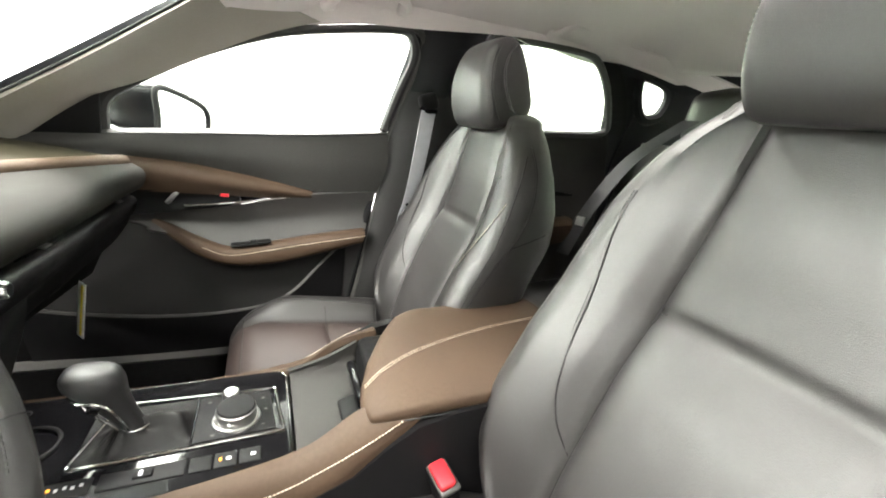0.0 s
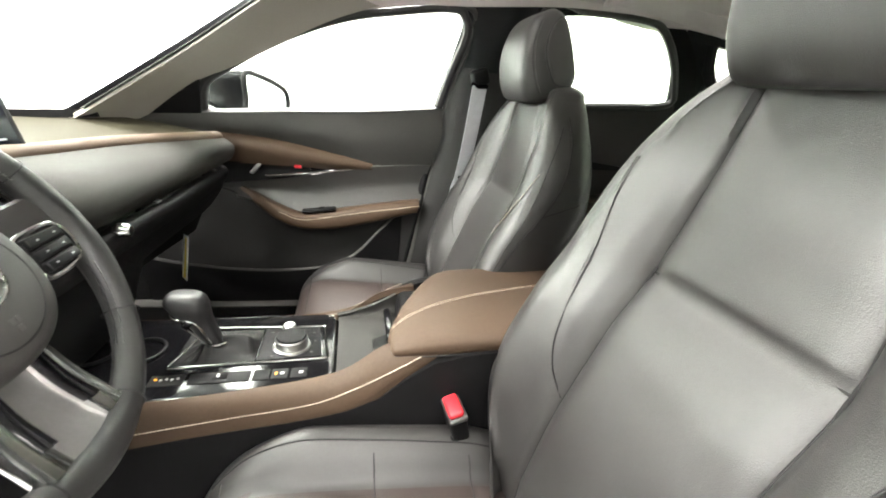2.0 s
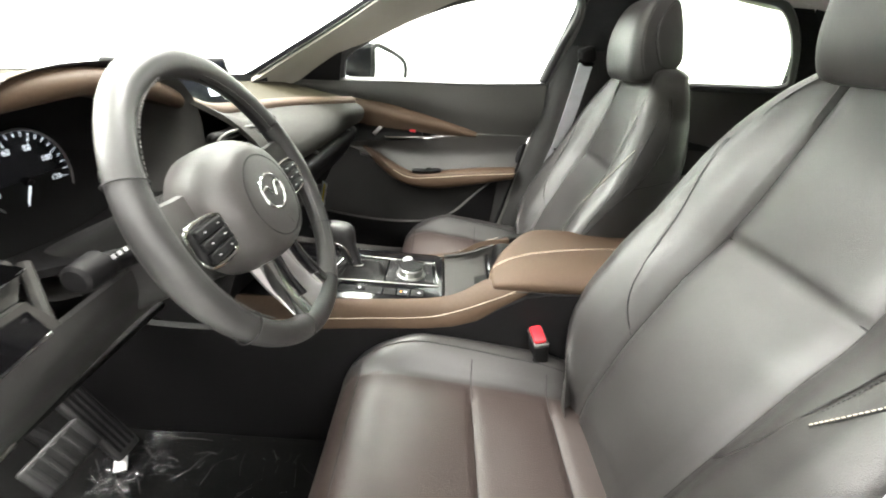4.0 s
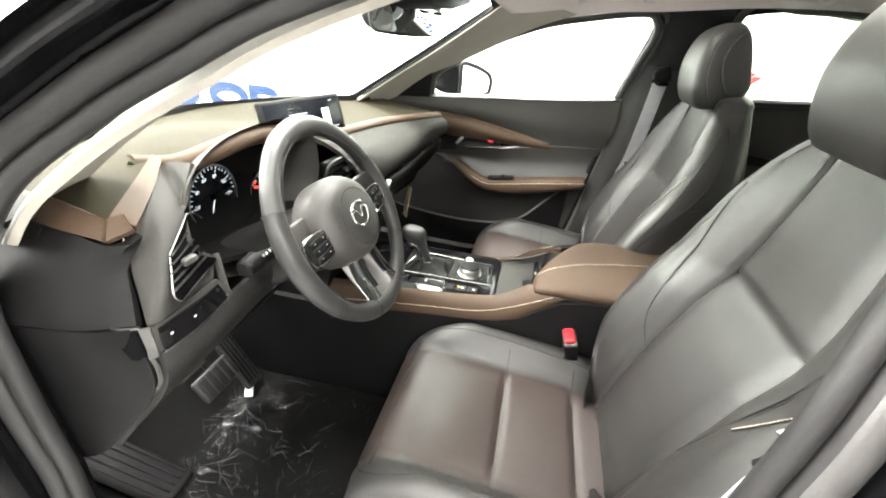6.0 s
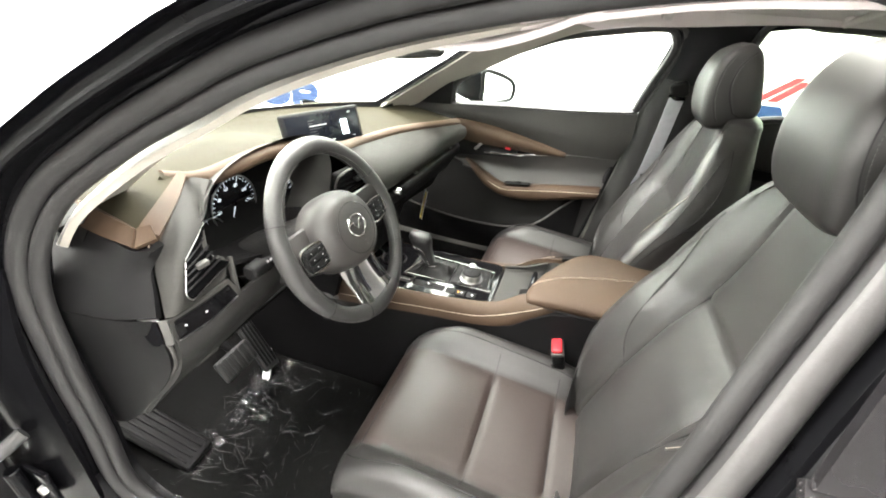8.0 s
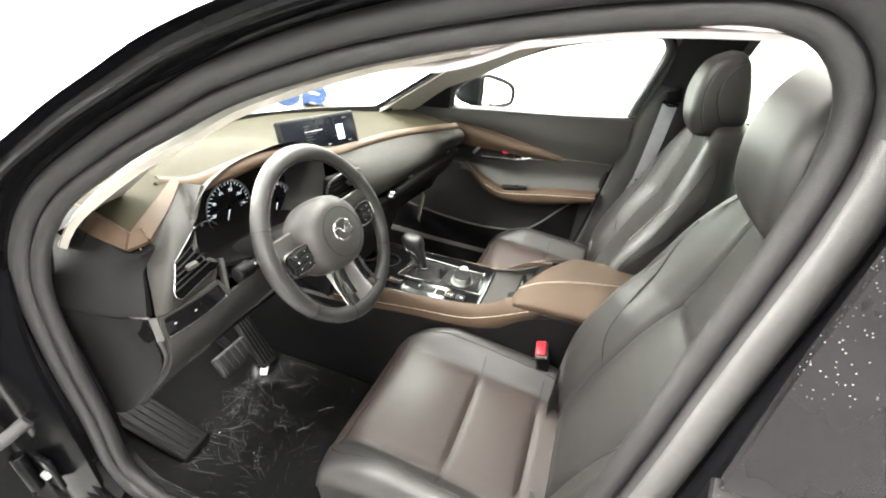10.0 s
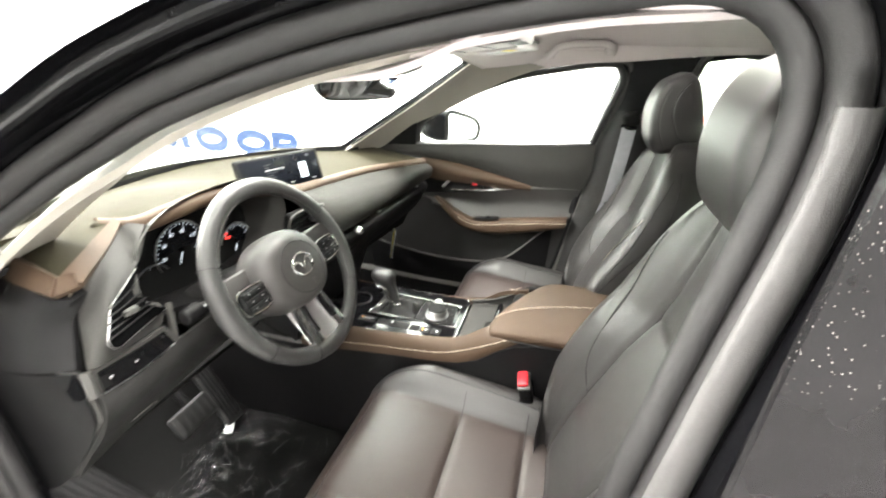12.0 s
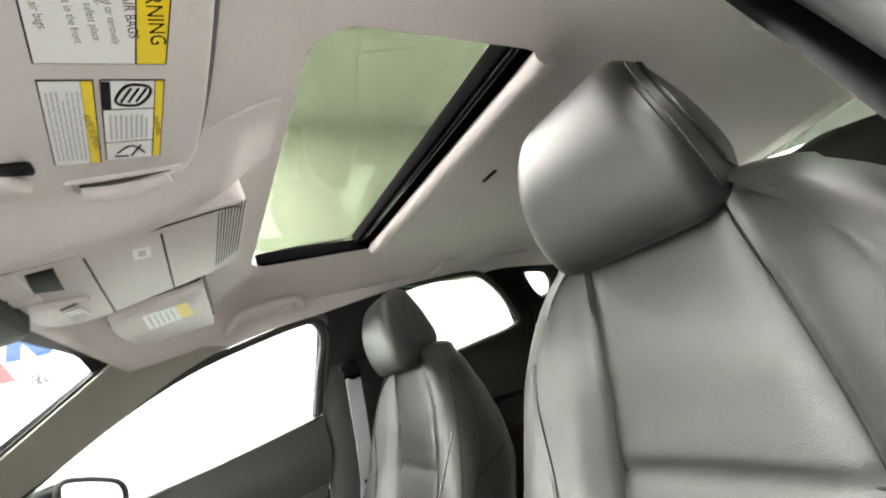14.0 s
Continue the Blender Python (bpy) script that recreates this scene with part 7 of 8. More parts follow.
    mid = sum(edge, Vector()) / len(edge)
    rings = []
    for k in range(14):
        t = k / 13
        q = math.sqrt(max(0.0, 1 - (t * 0.985) ** 2.0))
        rings.append([mid + (p - mid) * 1.07 * (0.12 + 0.88 * q) + Vector((0.004 - 0.175 * t, 0.010 * t, 0.004 * t)) for p in edge])
    put("shell", loft(rings), PAINT, w, "gloss black mirror shell", 60)
    put("mirror_glass", plate([mid + (p - mid) * 0.95 + Vector((0.006, -0.003, 0)) for p in edge], 0.003, None, 0.001), MIRROR, w, "silvered mirror glass")
    put("mirror_rim", tube([mid + (p - mid) * 1.01 + Vector((0.006, -0.003, 0)) for p in edge], 0.0085, 8, True, 70), PLASTIC, w)
    put("arm", block((0.07, 0.12, 0.035), pose(-0.05, 0.80, 1.005, 10, 0, 0), 0.012), PAINT, w)


front_door()


def rear_door(side):
    d = thing("rear_door", (1.0, 0.70 * side, 0.75), "closed rear door with a dark panel and tinted window" if side > 0 else "black rear door with dusty dried water spots", "car door", "rear doors")
    f = (lambda b: b) if side > 0 else flip
    put("inner_panel", f(skin([[(0.80, 0.665, 1.105), (1.05, 0.660, 1.118), (1.36, 0.655, 1.140)], [(0.80, 0.672, 0.92), (1.05, 0.668, 0.93), (1.40, 0.665, 0.95)], [(0.80, 0.690, 0.75), (1.05, 0.685, 0.76), (1.42, 0.68, 0.78)], [(0.80, 0.690, 0.42), (1.05, 0.690, 0.42), (1.30, 0.69, 0.45)]], 24, 16, 0.012)), DASH, d)
    put("trim_blade", f(skin([[(0.80, 0.655, 0.955), (1.05, 0.652, 0.94), (1.25, 0.656, 0.915)], [(0.80, 0.655, 0.915), (1.05, 0.652, 0.91), (1.25, 0.656, 0.908)]], 14, 2, 0.012, False)), PLASTIC, d)
    put("armrest", f(skin([[(0.85, 0.660, 0.795), (1.05, 0.655, 0.79), (1.25, 0.660, 0.81)], [(0.85, 0.615, 0.790), (1.05, 0.605, 0.785), (1.25, 0.62, 0.805)], [(0.85, 0.630, 0.735), (1.05, 0.620, 0.73), (1.25, 0.635, 0.75)]], 16, 10, 0.02)), BROWN, d, "brown armrest")
    line = [(0.815, 0.570, 1.370), (0.95, 0.562, 1.376), (1.13, 0.562, 1.372), (1.20, 0.570, 1.352), (1.268, 0.590, 1.290), (1.322, 0.615, 1.205), (1.330, 0.635, 1.140), (1.15, 0.641, 1.122), (0.97, 0.643, 1.112), (0.80, 0.645, 1.104)]
    put("window_frame", f(tube([(x, y + 0.008, z) for x, y, z in line], 0.013, 8, True, n=90)), RUBBER, d, "black window frame")
    g = put("window_glass", f(plate(resample([(x, y + 0.018, z) for x, y, z in line], 40, True), 0.004, None, 0.001)), PRIVACY, d, "tinted window")
    g.visible_shadow = False
    put("quarter_post", f(skin([[(1.215, 0.575, 1.358), (1.30, 0.600, 1.270), (1.345, 0.635, 1.140)], [(1.27, 0.565, 1.358), (1.36, 0.592, 1.270), (1.42, 0.628, 1.140)]], 12, 2, 0.012, False)), PLASTIC, d)
    put("outer_skin", f(skin([[(0.585, 0.745, 1.075), (0.80, 0.748, 1.09), (1.10, 0.750, 1.11), (1.45, 0.745, 1.14)], [(0.580, 0.795, 1.035), (0.80, 0.800, 1.05), (1.10, 0.802, 1.065), (1.45, 0.80, 1.09)], [(0.575, 0.845, 0.96), (0.80, 0.855, 0.97), (1.10, 0.858, 0.98), (1.45, 0.86, 1.0)], [(0.57, 0.862, 0.82), (0.80, 0.872, 0.82), (1.10, 0.875, 0.82), (1.45, 0.88, 0.83)], [(0.56, 0.85, 0.40), (0.80, 0.86, 0.40), (1.10, 0.87, 0.40), (1.35, 0.88, 0.45)]], 24, 24, 0.012)), DUSTY if side < 0 else PAINT, d, "black painted outer skin")
    put("outer_frame", f(skin([[(0.625, 0.660, 1.375), (0.95, 0.628, 1.418), (1.2, 0.625, 1.40)], [(0.655, 0.672, 1.320), (0.95, 0.640, 1.375), (1.2, 0.632, 1.365)]], 12, 2, 0.01, False)), PAINT, d)
    put("outer_post", f(skin([[(0.640, 0.655, 1.375), (0.636, 0.672, 1.30), (0.612, 0.705, 1.18), (0.588, 0.745, 1.07)], [(1.25, 0.640, 1.385), (1.28, 0.662, 1.30), (1.32, 0.695, 1.21), (1.36, 0.748, 1.13)] if side < 0 else [(0.80, 0.650, 1.385), (0.80, 0.668, 1.30), (0.80, 0.700, 1.19), (0.80, 0.748, 1.09)]], 14, 2, 0.01, False)), DUSTY if side < 0 else PIANO, d, "dark glossy window post")


def dusty_paint():
    """Black paint with dust and dried drops on it."""
    m = mat("dusty_black_paint", (0.009, 0.0083, 0.0090), 0.16, vary=0.5, big=9, fine=9, bump=1.0, spec=0.34)
    n, link = m.node_tree.nodes, m.node_tree.links.new
    b = n["Principled BSDF"]
    co = n.new("ShaderNodeTexCoord")
    v = n.new("ShaderNodeTexVoronoi")
    v.inputs["Scale"].default_value = 240
    link(co.outputs["Object"], v.inputs["Vector"])
    r = n.new("ShaderNodeMapRange")
    r.inputs["From Min"].default_value, r.inputs["From Max"].default_value, r.inputs["To Min"].default_value, r.inputs["To Max"].default_value = 0.08, 0.20, 1.0, 0.0
    link(v.outputs["Distance"], r.inputs["Value"])
    w = n.new("ShaderNodeTexNoise")
    w.inputs["Scale"].default_value = 9
    link(co.outputs["Object"], w.inputs["Vector"])
    wr = n.new("ShaderNodeMapRange")
    wr.inputs["From Min"].default_value, wr.inputs["From Max"].default_value = 0.42, 0.60
    link(w.outputs[0], wr.inputs["Value"])
    mul = n.new("ShaderNodeMath")
    mul.operation = "MULTIPLY"
    link(r.outputs[0], mul.inputs[0])
    link(wr.outputs[0], mul.inputs[1])
    old = b.inputs["Base Color"].links[0].from_socket
    mix = n.new("ShaderNodeMix")
    mix.data_type = "RGBA"
    link(mul.outputs[0], mix.inputs["Factor"])
    link(old, mix.inputs["A"])
    mix.inputs["B"].default_value = (0.26, 0.25, 0.24, 1)
    link(mix.outputs["Result"], b.inputs["Base Color"])
    return m


DUSTY = dusty_paint()
rear_door(1)
rear_door(-1)


def rear_quarter():
    for side, f in ((1, lambda b: b), (-1, flip)):
        q = thing("rear_pillar_trim", (1.5, 0.6 * side, 1.2), "black rear pillar trim with a small quarter window", "pillar trim", "rear pillar trims")
        put("trim_above", f(skin([[(1.27, 0.572, 1.372), (1.50, 0.560, 1.345), (1.90, 0.520, 1.27)], [(1.30, 0.588, 1.335), (1.50, 0.580, 1.318), (1.90, 0.535, 1.235)]], 12, 2, 0.01, False)), BLACKCLOTH, q)
        put("trim_front", f(skin([[(1.222, 0.588, 1.365), (1.295, 0.615, 1.25), (1.332, 0.652, 1.12), (1.32, 0.692, 0.95)], [(1.39, 0.580, 1.35), (1.425, 0.603, 1.26), (1.435, 0.618, 1.20), (1.47, 0.690, 0.95)]], 14, 2, 0.012, False)), BLACKCLOTH, q)
        put("trim_below", f(skin([[(1.42, 0.612, 1.21), (1.54, 0.610, 1.20), (1.95, 0.575, 1.18)], [(1.40, 0.665, 0.95), (1.54, 0.66, 0.95), (2.0, 0.62, 0.95)], [(1.40, 0.67, 0.5), (1.54, 0.66, 0.5), (2.0, 0.62, 0.5)]], 12, 10, 0.01)), BLACKCLOTH, q)
        put("trim_rear", f(skin([[(1.545, 0.580, 1.34), (1.57, 0.600, 1.26), (1.55, 0.612, 1.19)], [(1.90, 0.525, 1.27), (1.95, 0.55, 1.22), (1.98, 0.575, 1.15)]], 10, 2, 0.01, False)), BLACKCLOTH, q)
        g = put("quarter_glass", f(plate([(1.38, 0.600, 1.36), (1.58, 0.600, 1.34), (1.60, 0.632, 1.18), (1.42, 0.640, 1.18)], 0.004, None, 0.001)), PRIVACY, q, "small quarter window")
        ring = [(1.405, 0.588, 1.345), (1.47, 0.580, 1.335), (1.535, 0.586, 1.315), (1.56, 0.598, 1.27), (1.54, 0.610, 1.215), (1.48, 0.612, 1.200), (1.44, 0.608, 1.225), (1.41, 0.600, 1.28)]
        put("quarter_window_frame", f(tube(ring, 0.020, 8, True, 60)), BLACKCLOTH, q)
        put("roof_side_trim", f(skin([[(1.05, 0.52, 1.425), (1.4, 0.50, 1.392), (1.7, 0.47, 1.345), (1.92, 0.44, 1.29)], [(1.05, 0.605, 1.372), (1.4, 0.605, 1.335), (1.7, 0.60, 1.29), (1.92, 0.58, 1.24)]], 24, 2, 0.01, False)), LINER, q)
        g.visible_shadow = False


rear_quarter()


def rear_seat():
    r = thing("rear_bench_seat", (1.25, 0, 0.35), "black leather rear bench seat with headrests", "car seat")
    for y in (-0.36, 0.36):
        rings = []
        for k in range(20):
            t = k / 19
            z = 0.56 + 0.56 * t
            x0 = 1.30 + 0.20 * t
            w = 0.30 * (1 - 0.10 * t ** 3)
            ring = []
            for q in range(32):
                a = 2 * math.pi * q / 32
                ring.append(Vector((x0 + 0.065 - 0.065 * math.copysign(abs(math.sin(a)) ** 0.5, math.sin(a)) - 0.02 * abs(math.cos(a)) ** 4 * (math.sin(a) > 0), y + w * math.copysign(abs(math.cos(a)) ** 0.4, math.cos(a)), z)))
            rings.append(ring)
        put("backrest", loft(rings), LEATHER, r, "", 60)
        rings = []
        for k in range(14):
            t = k / 13
            q2 = math.sqrt(max(0.02, 1 - (2 * t - 1) ** 6))
            ring = []
            for q in range(28):
                a = 2 * math.pi * q / 28
                ring.append(Vector((1.545 + 0.03 * t - 0.048 * q2 * math.copysign(abs(math.sin(a)) ** 0.7, math.sin(a)), y * 1.02 + 0.125 * q2 * math.copysign(abs(math.cos(a)) ** 0.6, math.cos(a)), 1.125 + 0.19 * t)))
            rings.append(ring)
        put("headrest", loft(rings), LEATHER, r, "", 60)
    put("cushion", block((0.50, 1.22, 0.16), pose(1.10, 0, 0.53, 0, -4, 0), 0.06, 5), LEATHER, r)
    b = thing("rear_seat_belt", (1.35, 0.55, 0.9), "black rear seat belt beside the bench", "seat belt")
    line = resample([(1.46, 0.40, 1.205), (1.36, 0.515, 1.06), (1.27, 0.575, 0.86), (1.22, 0.60, 0.70)], 14)
    put("webbing", skin([[p + Vector((0.012, -0.022, 0.0)), p, p + Vector((-0.012, 0.022, 0.0))] for p in line], 4, 14, 0.002), DARKBELT, b)
    put("tongue", block((0.012, 0.030, 0.034), pose(1.255, 0.58, 0.83, 0, 15, 30), 0.003), SATIN, b)


rear_seat()


# ---- footwell ----
def footwell():
    f = thing("floor_mat", (-0.30, -0.42, 0.30), "black floor mat under creased clear protective film", "floor mat")
    def zz(x, y):
        return 0.315 + 0.16 * smooth(-0.45, -0.85, x)
    rows = [[(x, y, zz(x, y)) for y in (-0.66, -0.5, -0.35, -0.19)] for x in (-0.80, -0.62, -0.45, -0.25, -0.05, 0.12)]
    put("mat", skin(rows, 20, 24, 0.012), CARPET, f)
    bm = bmesh.new()
    nx, ny = 110, 70
    rows = []
    for i in range(nx):
        x = -0.78 + 0.90 * i / (nx - 1)
        row = []
        for j in range(ny):
            y = -0.67 + 0.49 * j / (ny - 1)
            p = Vector((x * 9, y * 9, 0))
            q = Vector((x * 5 + 1.5 * noise.noise(p * 0.6), y * 16, 2))
            fold = 0.007 * abs(noise.noise(p * 0.7)) + 0.004 * (1 - abs(noise.noise(q))) ** 7 + 0.004 * (1 - abs(noise.noise(Vector((q.y * 0.7, q.x * 1.9, 5))))) ** 9
            row.append(Vector((x + 0.004 * noise.noise(p * 3), y, zz(x, y) + 0.004 + fold)))
        rows.append(row)
    grid(bm, rows)
    put("film", bm, FILM, f, "clear creased plastic film", 80)
    # creases: thin whitened folds in loose sheaves
    rng = random.Random(11)
    parts = []
    for k in range(110):
        cx, cy, turn = -0.72 + 0.66 * rng.random(), -0.63 + 0.42 * rng.random(), math.pi * rng.random()
        for q in range(rng.choice((2, 3, 5, 7))):
            x, y = cx + rng.gauss(0, 0.022), cy + rng.gauss(0, 0.022)
            a, l, bend = turn + rng.gauss(0, 0.35), 0.008 + 0.045 * rng.random() ** 2, rng.gauss(0, 0.25)
            pts = []
            for s in (-1, 0, 1):
                px, py = x + s * l * math.cos(a + bend * s), y + s * l * math.sin(a + bend * s)
                px, py = min(0.10, max(-0.77, px)), min(-0.19, max(-0.665, py))
                pts.append((px, py, zz(px, py) + 0.010 + 0.003 * (s == 0)))
            parts.append(tube(pts, 0.00022 + 0.0004 * rng.random() ** 2, 4, n=5))
    tagged(put("film_crease", join(*parts), CREASE, f), "whitened creases of the film", kind="stuff")
    r = thing("foot_rest", (-0.58, -0.60, 0.38), "ribbed plastic foot rest under clear film", "foot rest")
    m = axes((-0.49, -0.575, 0.375), (0.94, 0.05, -0.34), (0, 1, 0))
    put("board", block((0.27, 0.085, 0.03), m, 0.008), PLASTIC, r)
    for k in range(5):
        put("rib", block((0.24, 0.006, 0.006), m @ pose(0, -0.032 + 0.016 * k, 0.016), 0.002), PLASTIC, r)
    a = thing("accelerator_pedal", (-0.50, -0.26, 0.36), "black ribbed accelerator pedal", "pedal")
    m = axes((-0.445, -0.255, 0.425), (0.55, -0.05, -0.82), (0, 1, 0))
    put("pad", block((0.20, 0.055, 0.018), m, 0.006), RUBBER, a)
    for k in range(4):
        put("rib", block((0.17, 0.006, 0.005), m @ pose(0, -0.018 + 0.012 * k, 0.011), 0.002), PLASTIC, a)
    b = thing("brake_pedal", (-0.45, -0.38, 0.42), "black rubber brake pedal with a small tag", "pedal")
    m = axes((-0.395, -0.375, 0.475), (0.55, 0, -0.80), (0, 1, 0))
    put("pad", block((0.065, 0.115, 0.018), m, 0.008), RUBBER, b)
    for k in range(5):
        put("rib", block((0.055, 0.010, 0.005), m @ pose(0, -0.042 + 0.021 * k, 0.011), 0.002), RUBBER, b)
    put("arm", tube([(-0.41, -0.36, 0.48), (-0.50, -0.36, 0.56), (-0.62, -0.36, 0.76)], 0.012, 8, n=14), PLASTIC, b)
    put("tag", block((0.022, 0.030, 0.006), pose(-0.392, -0.285, 0.335, 20, 10, 30), 0.002), WHITE, b, "small white tag")
    fp = thing("passenger_footwell", (-0.4, 0.4, 0.3), "black carpet of the passenger's footwell", "carpet")
    put("carpet", skin([[(x, y, 0.30 + 0.22 * smooth(-0.45, -0.85, x)) for y in (0.16, 0.4, 0.68)] for x in (-0.80, -0.55, -0.3, 0.1)], 12, 14, 0.012), CARPET, fp)
    put("sill_trim", skin([[(-0.45, 0.62, 0.43), (0.05, 0.62, 0.415), (0.50, 0.62, 0.42)], [(-0.45, 0.66, 0.435), (0.05, 0.66, 0.425), (0.50, 0.66, 0.43)], [(-0.45, 0.70, 0.42), (0.05, 0.70, 0.405), (0.50, 0.70, 0.41)]], 14, 8, 0.02), GREYTRIM, fp)
    put("kick_panel", skin([[(-0.86, 0.640, 0.28), (-0.60, 0.650, 0.28), (-0.36, 0.662, 0.30)], [(-0.88, 0.640, 0.60), (-0.60, 0.652, 0.60), (-0.36, 0.666, 0.60)], [(-0.84, 0.640, 0.96), (-0.60, 0.650, 0.96), (-0.30, 0.664, 0.96)]], 14, 10, 0.012), CARPET, fp, "black carpeted kick panel")
    put("sill_side", skin([[(-0.45, 0.622, 0.432), (0.05, 0.622, 0.417), (0.50, 0.622, 0.422)], [(-0.45, 0.615, 0.30), (0.05, 0.615, 0.30), (0.50, 0.615, 0.30)]], 14, 2, 0.01, False), CARPET, fp)


def film():
    """Clear film: see-through, glossy, with fine straight creases in several directions."""
    m = bpy.data.materials.new("clear_creased_film")
    m.use_nodes = True
    n, link = m.node_tree.nodes, m.node_tree.links.new
    n.remove(n["Principled BSDF"])
    t, g, x, lw = (n.new(k) for k in ("ShaderNodeBsdfTransparent", "ShaderNodeBsdfGlossy", "ShaderNodeMixShader", "ShaderNodeLayerWeight"))
    t.inputs[0].default_value = (0.93, 0.93, 0.94, 1)
    g.inputs["Roughness"].default_value = 0.11
    lw.inputs[0].default_value = 0.35
    mr = n.new("ShaderNodeMapRange")
    mr.inputs["To Min"].default_value, mr.inputs["To Max"].default_value = 0.010, 0.14
    link(lw.outputs["Facing"], mr.inputs["Value"])
    co = n.new("ShaderNodeTexCoord")
    last = None
    for turn, across in ((0.3, 70.0), (1.25, 95.0), (2.3, 60.0), (-0.5, 120.0)):
        mp = n.new("ShaderNodeMapping")
        mp.inputs["Rotation"].default_value = (0, 0, turn)
        mp.inputs["Scale"].default_value = (7.0, across, 1.0)
        link(co.outputs["Object"], mp.inputs["Vector"])
        no = n.new("ShaderNodeTexNoise")
        no.inputs["Scale"].default_value, no.inputs["Detail"].default_value, no.inputs["Distortion"].default_value = 1.0, 1.5, 0.6
        link(mp.outputs[0], no.inputs["Vector"])
        hi = n.new("ShaderNodeMapRange")
        hi.inputs["From Min"].default_value, hi.inputs["From Max"].default_value = 0.60, 0.78
        link(no.outputs[0], hi.inputs["Value"])
        if last is None:
            last = hi.outputs[0]
        else:
            mx = n.new("ShaderNodeMath")
            mx.operation = "MAXIMUM"
            link(last, mx.inputs[0])
            link(hi.outputs[0], mx.inputs[1])
            last = mx.outputs[0]
    bp = n.new("ShaderNodeBump")
    bp.inputs["Strength"].default_value, bp.inputs["Distance"].default_value = 1.0, 0.006
    link(last, bp.inputs["Height"])
    link(bp.outputs[0], g.inputs["Normal"])
    link(mr.outputs[0], x.inputs[0])
    link(t.outputs[0], x.inputs[1])
    link(g.outputs[0], x.inputs[2])
    link(x.outputs[0], n["Material Output"].inputs[0])
    return m


FILM = film()
CREASE = mat("whitened_film_crease", (0.06, 0.06, 0.06), 0.22, vary=0.3, big=40, fine=300, bump=0.0, spec=0.8)
footwell()


# ---- small things ----
def buckle(x, y, z, label):
    b = thing("seat_belt_buckle", (x, y, z - 0.1), label, "buckle")
    m = pose(x, y, z, 8, -14, 6)
    put("body", block((0.030, 0.050, 0.060), m @ pose(0, 0, -0.036), 0.007), PLASTIC, b)
    put("collar", block((0.031, 0.052, 0.010), m @ pose(0, 0, -0.009), 0.004), GREYTRIM, b)
    put("button", block((0.025, 0.043, 0.012), m @ pose(-0.001, 0, -0.001), 0.005), RED, b, "red release button")
    put("stalk", block((0.018, 0.034, 0.16), pose(x + 0.012, y, z - 0.13, 0, -6, 0), 0.006), PLASTIC, b)


buckle(0.428, -0.182, 0.664, "black seat belt buckle with a red button")
buckle(0.428, 0.176, 0.640, "black seat belt buckle with a red release button")


def driver_belt():
    b = thing("seat_belt", (0.62, -0.64, 0.45), "grey webbing seat belt with a steel tongue beside the driver's seat", "seat belt")
    line = resample([(0.700, -0.610, 1.20), (0.640, -0.640, 1.06), (0.590, -0.664, 0.96), (0.556, -0.672, 0.88), (0.525, -0.684, 0.74), (0.515, -0.690, 0.52)], 30)
    put("webbing", skin([[p + Vector((-0.019, 0.006, 0.010)), p + Vector((0, -0.001, 0)), p + Vector((0.019, -0.006, -0.010))] for p in line], 4, 60, 0.0016), BELT, b, "grey webbing")
    m = axes((0.572, -0.672, 0.925), (0.55, -0.10, 0.80), (0.75, -0.25, -0.50))
    put("tongue", block((0.040, 0.046, 0.004), m, 0.0015), SATIN, b, "steel tongue")
    put("tongue_grip", block((0.018, 0.050, 0.010), m @ pose(-0.016, 0, 0.001), 0.004), PLASTIC, b, "black plastic grip")
    t = thing("seat_tag", (0.567, -0.658, 0.965), "white fabric tag sewn to the flank of the driver's seat", "tag")
    m = axes((0.569, -0.662, 0.972), (0.55, -0.18, 0.81), (-0.80, 0.0, 0.58))
    put("cloth", block((0.040, 0.026, 0.0016), m, 0.0006), WHITE, t)
    put("print", block((0.018, 0.003, 0.0004), m @ pose(0.004, 0.004, 0.0010), 0), INK, t, "small black print")


driver_belt()


def hang_tag():
    t = thing("paper_tag", (-0.14, 0.37, 0.76), "yellow and white paper tag hanging below the glovebox", "tag")
    m = axes((-0.148, 0.393, 0.690), (0.35, -0.45, -0.02), (-0.011, 0.042, 0.118))
    put("card", block((0.030, 0.118, 0.0012), m, 0.0004), WHITE, t)
    put("yellow_band", block((0.010, 0.110, 0.0008), m @ pose(0.002, 0, 0.0012), 0), YELLOW, t)
    put("print_bar", block((0.003, 0.085, 0.0008), m @ pose(0.010, 0, 0.0012), 0), GREYINK, t)


hang_tag()


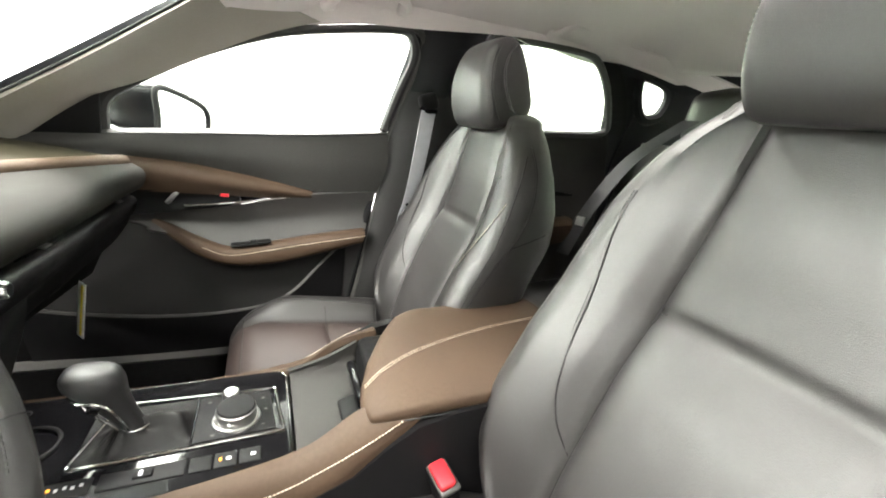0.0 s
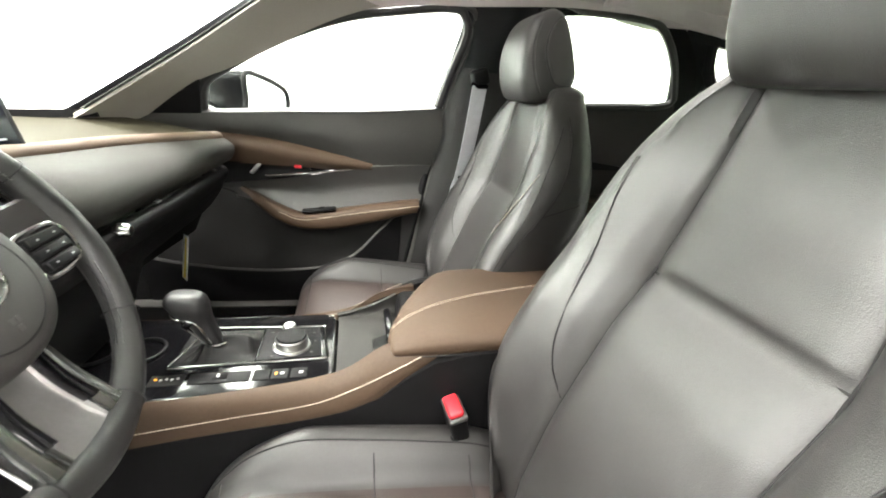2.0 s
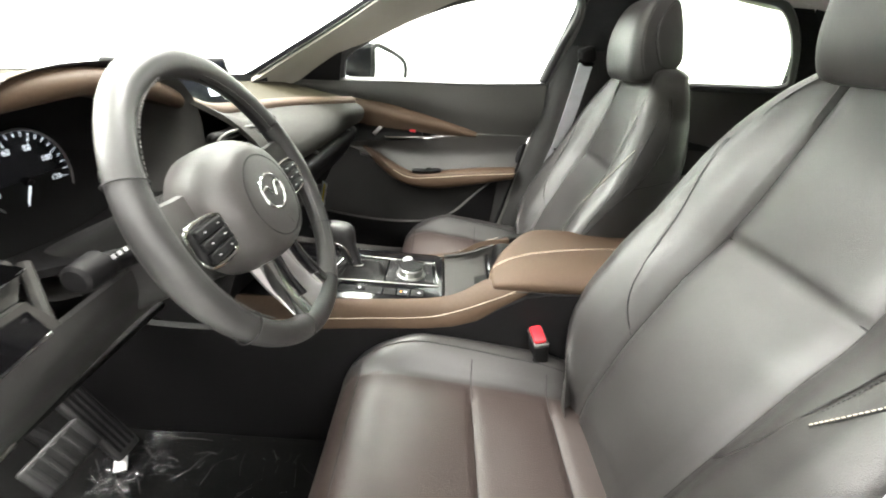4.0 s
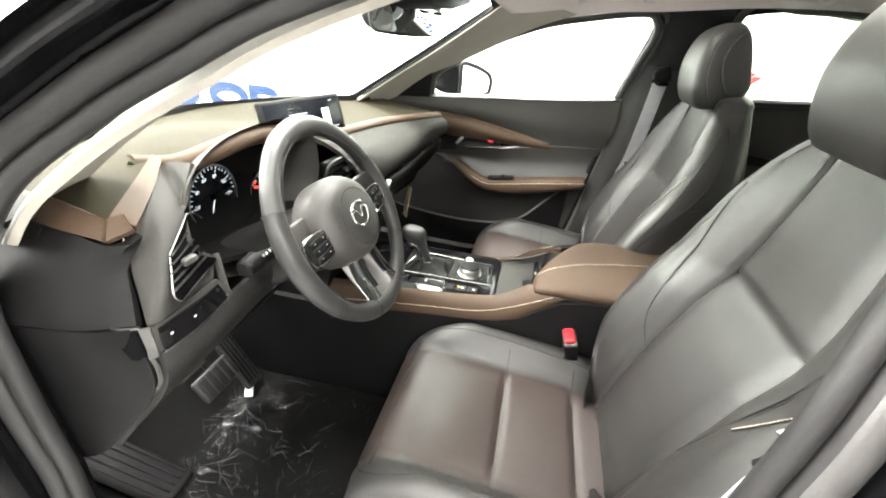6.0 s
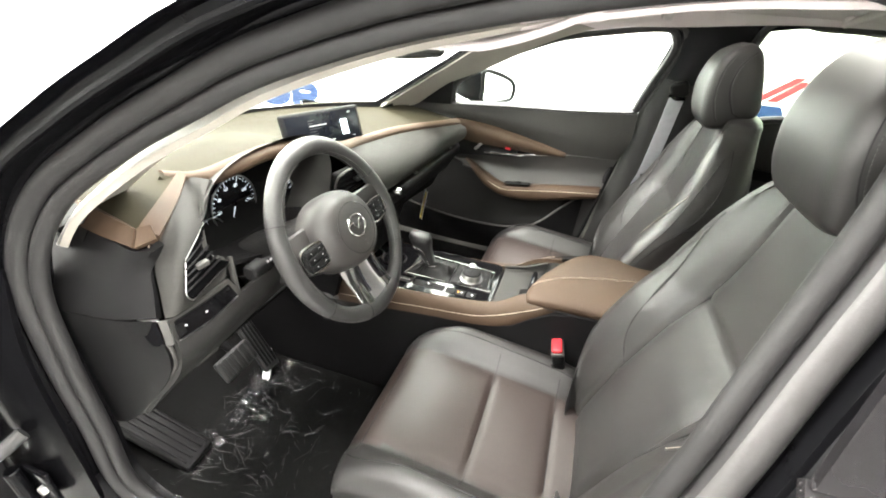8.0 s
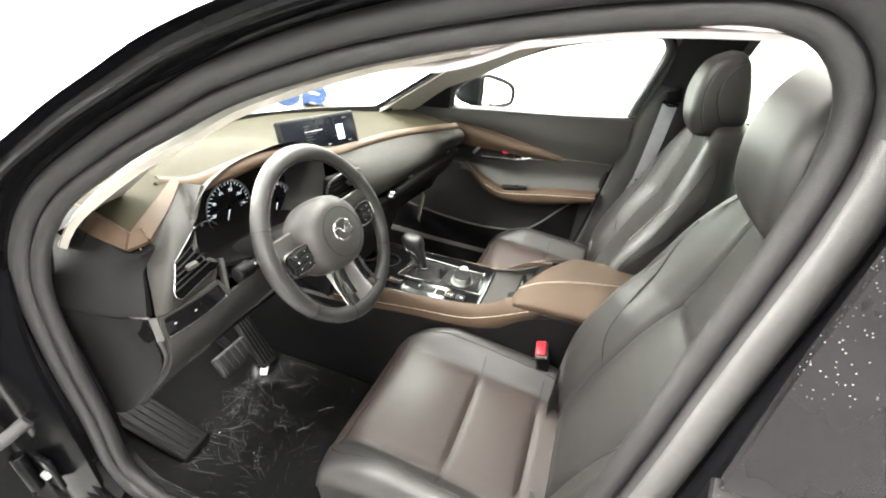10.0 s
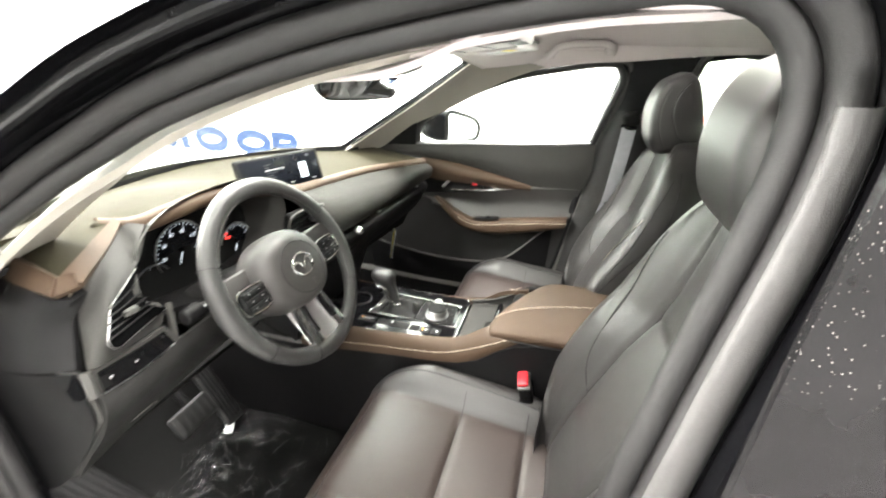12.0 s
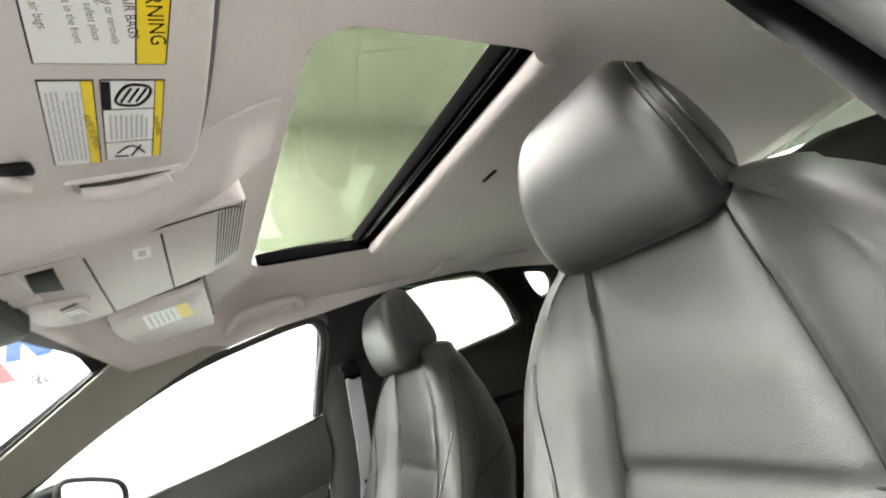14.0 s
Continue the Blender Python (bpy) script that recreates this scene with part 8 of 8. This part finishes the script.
def hinge():
    h = thing("hinge_assembly", (-0.40, -0.80, 0.55), "black steel door hinge with a bolt and cable", "hinge")
    for z in (0.55, 0.85):
        put("leaf", block((0.07, 0.010, 0.09), pose(-0.43, -0.808, z), 0.004), PAINT, h)
        put("knuckle", disc(0.012, 0.012, 0.10, pose(-0.455, -0.825, z - 0.05), 16, 0.002), PAINT, h)
        put("bolt", disc(0.010, 0.009, 0.008, axes((-0.415, -0.813, z), (1, 0, 0), (0, 0, 1)) , 6, 0.001), SATIN, h)
    put("cable", tube([(-0.40, -0.80, 0.70), (-0.42, -0.86, 0.68), (-0.47, -0.92, 0.70)], 0.012, 10, n=20), RUBBER, h)


hinge()


def open_door():
    d = thing("driver_door", (-0.45, -0.90, 0.6), "wide open black driver's door", "car door")
    m = Matrix.Translation((-0.46, -0.90, 0)) @ Matrix.Rotation(radians(-72), 4, "Z")
    def at(bm):
        bm.transform(m)
        return bm
    put("inner_panel", at(skin([[(0.03, 0.05, 1.0), (0.5, 0.05, 1.04), (1.0, 0.05, 1.07)], [(0.03, 0.06, 0.8), (0.5, 0.07, 0.8), (1.0, 0.06, 0.82)], [(0.03, 0.05, 0.40), (0.5, 0.05, 0.39), (0.95, 0.05, 0.42)]], 14, 12, 0.02)), PLASTIC, d)
    put("armrest", at(block((0.5, 0.07, 0.06), pose(0.55, 0.09, 0.77), 0.02)), BROWN, d)
    put("outer_skin", at(skin([[(0.0, -0.03, 1.0), (0.5, -0.03, 1.03), (1.03, -0.03, 1.06)], [(0.0, -0.09, 0.8), (0.5, -0.10, 0.8), (1.03, -0.09, 0.82)], [(0.0, -0.07, 0.38), (0.5, -0.08, 0.38), (0.98, -0.07, 0.40)]], 14, 12, 0.01)), PAINT, d)
    line = [(0.06, 0.0, 1.0), (0.20, 0.03, 1.11), (0.45, 0.08, 1.26), (0.75, 0.11, 1.36), (0.98, 0.115, 1.39), (1.02, 0.10, 1.34), (0.98, 0.03, 1.07)]
    put("window_frame", at(tube(line, 0.02, 8, n=50)), PAINT, d)
    g = put("window_glass", at(plate(resample(line, 40, True), 0.004, None, 0.001)), GLASS, d)
    g.visible_shadow = False


open_door()
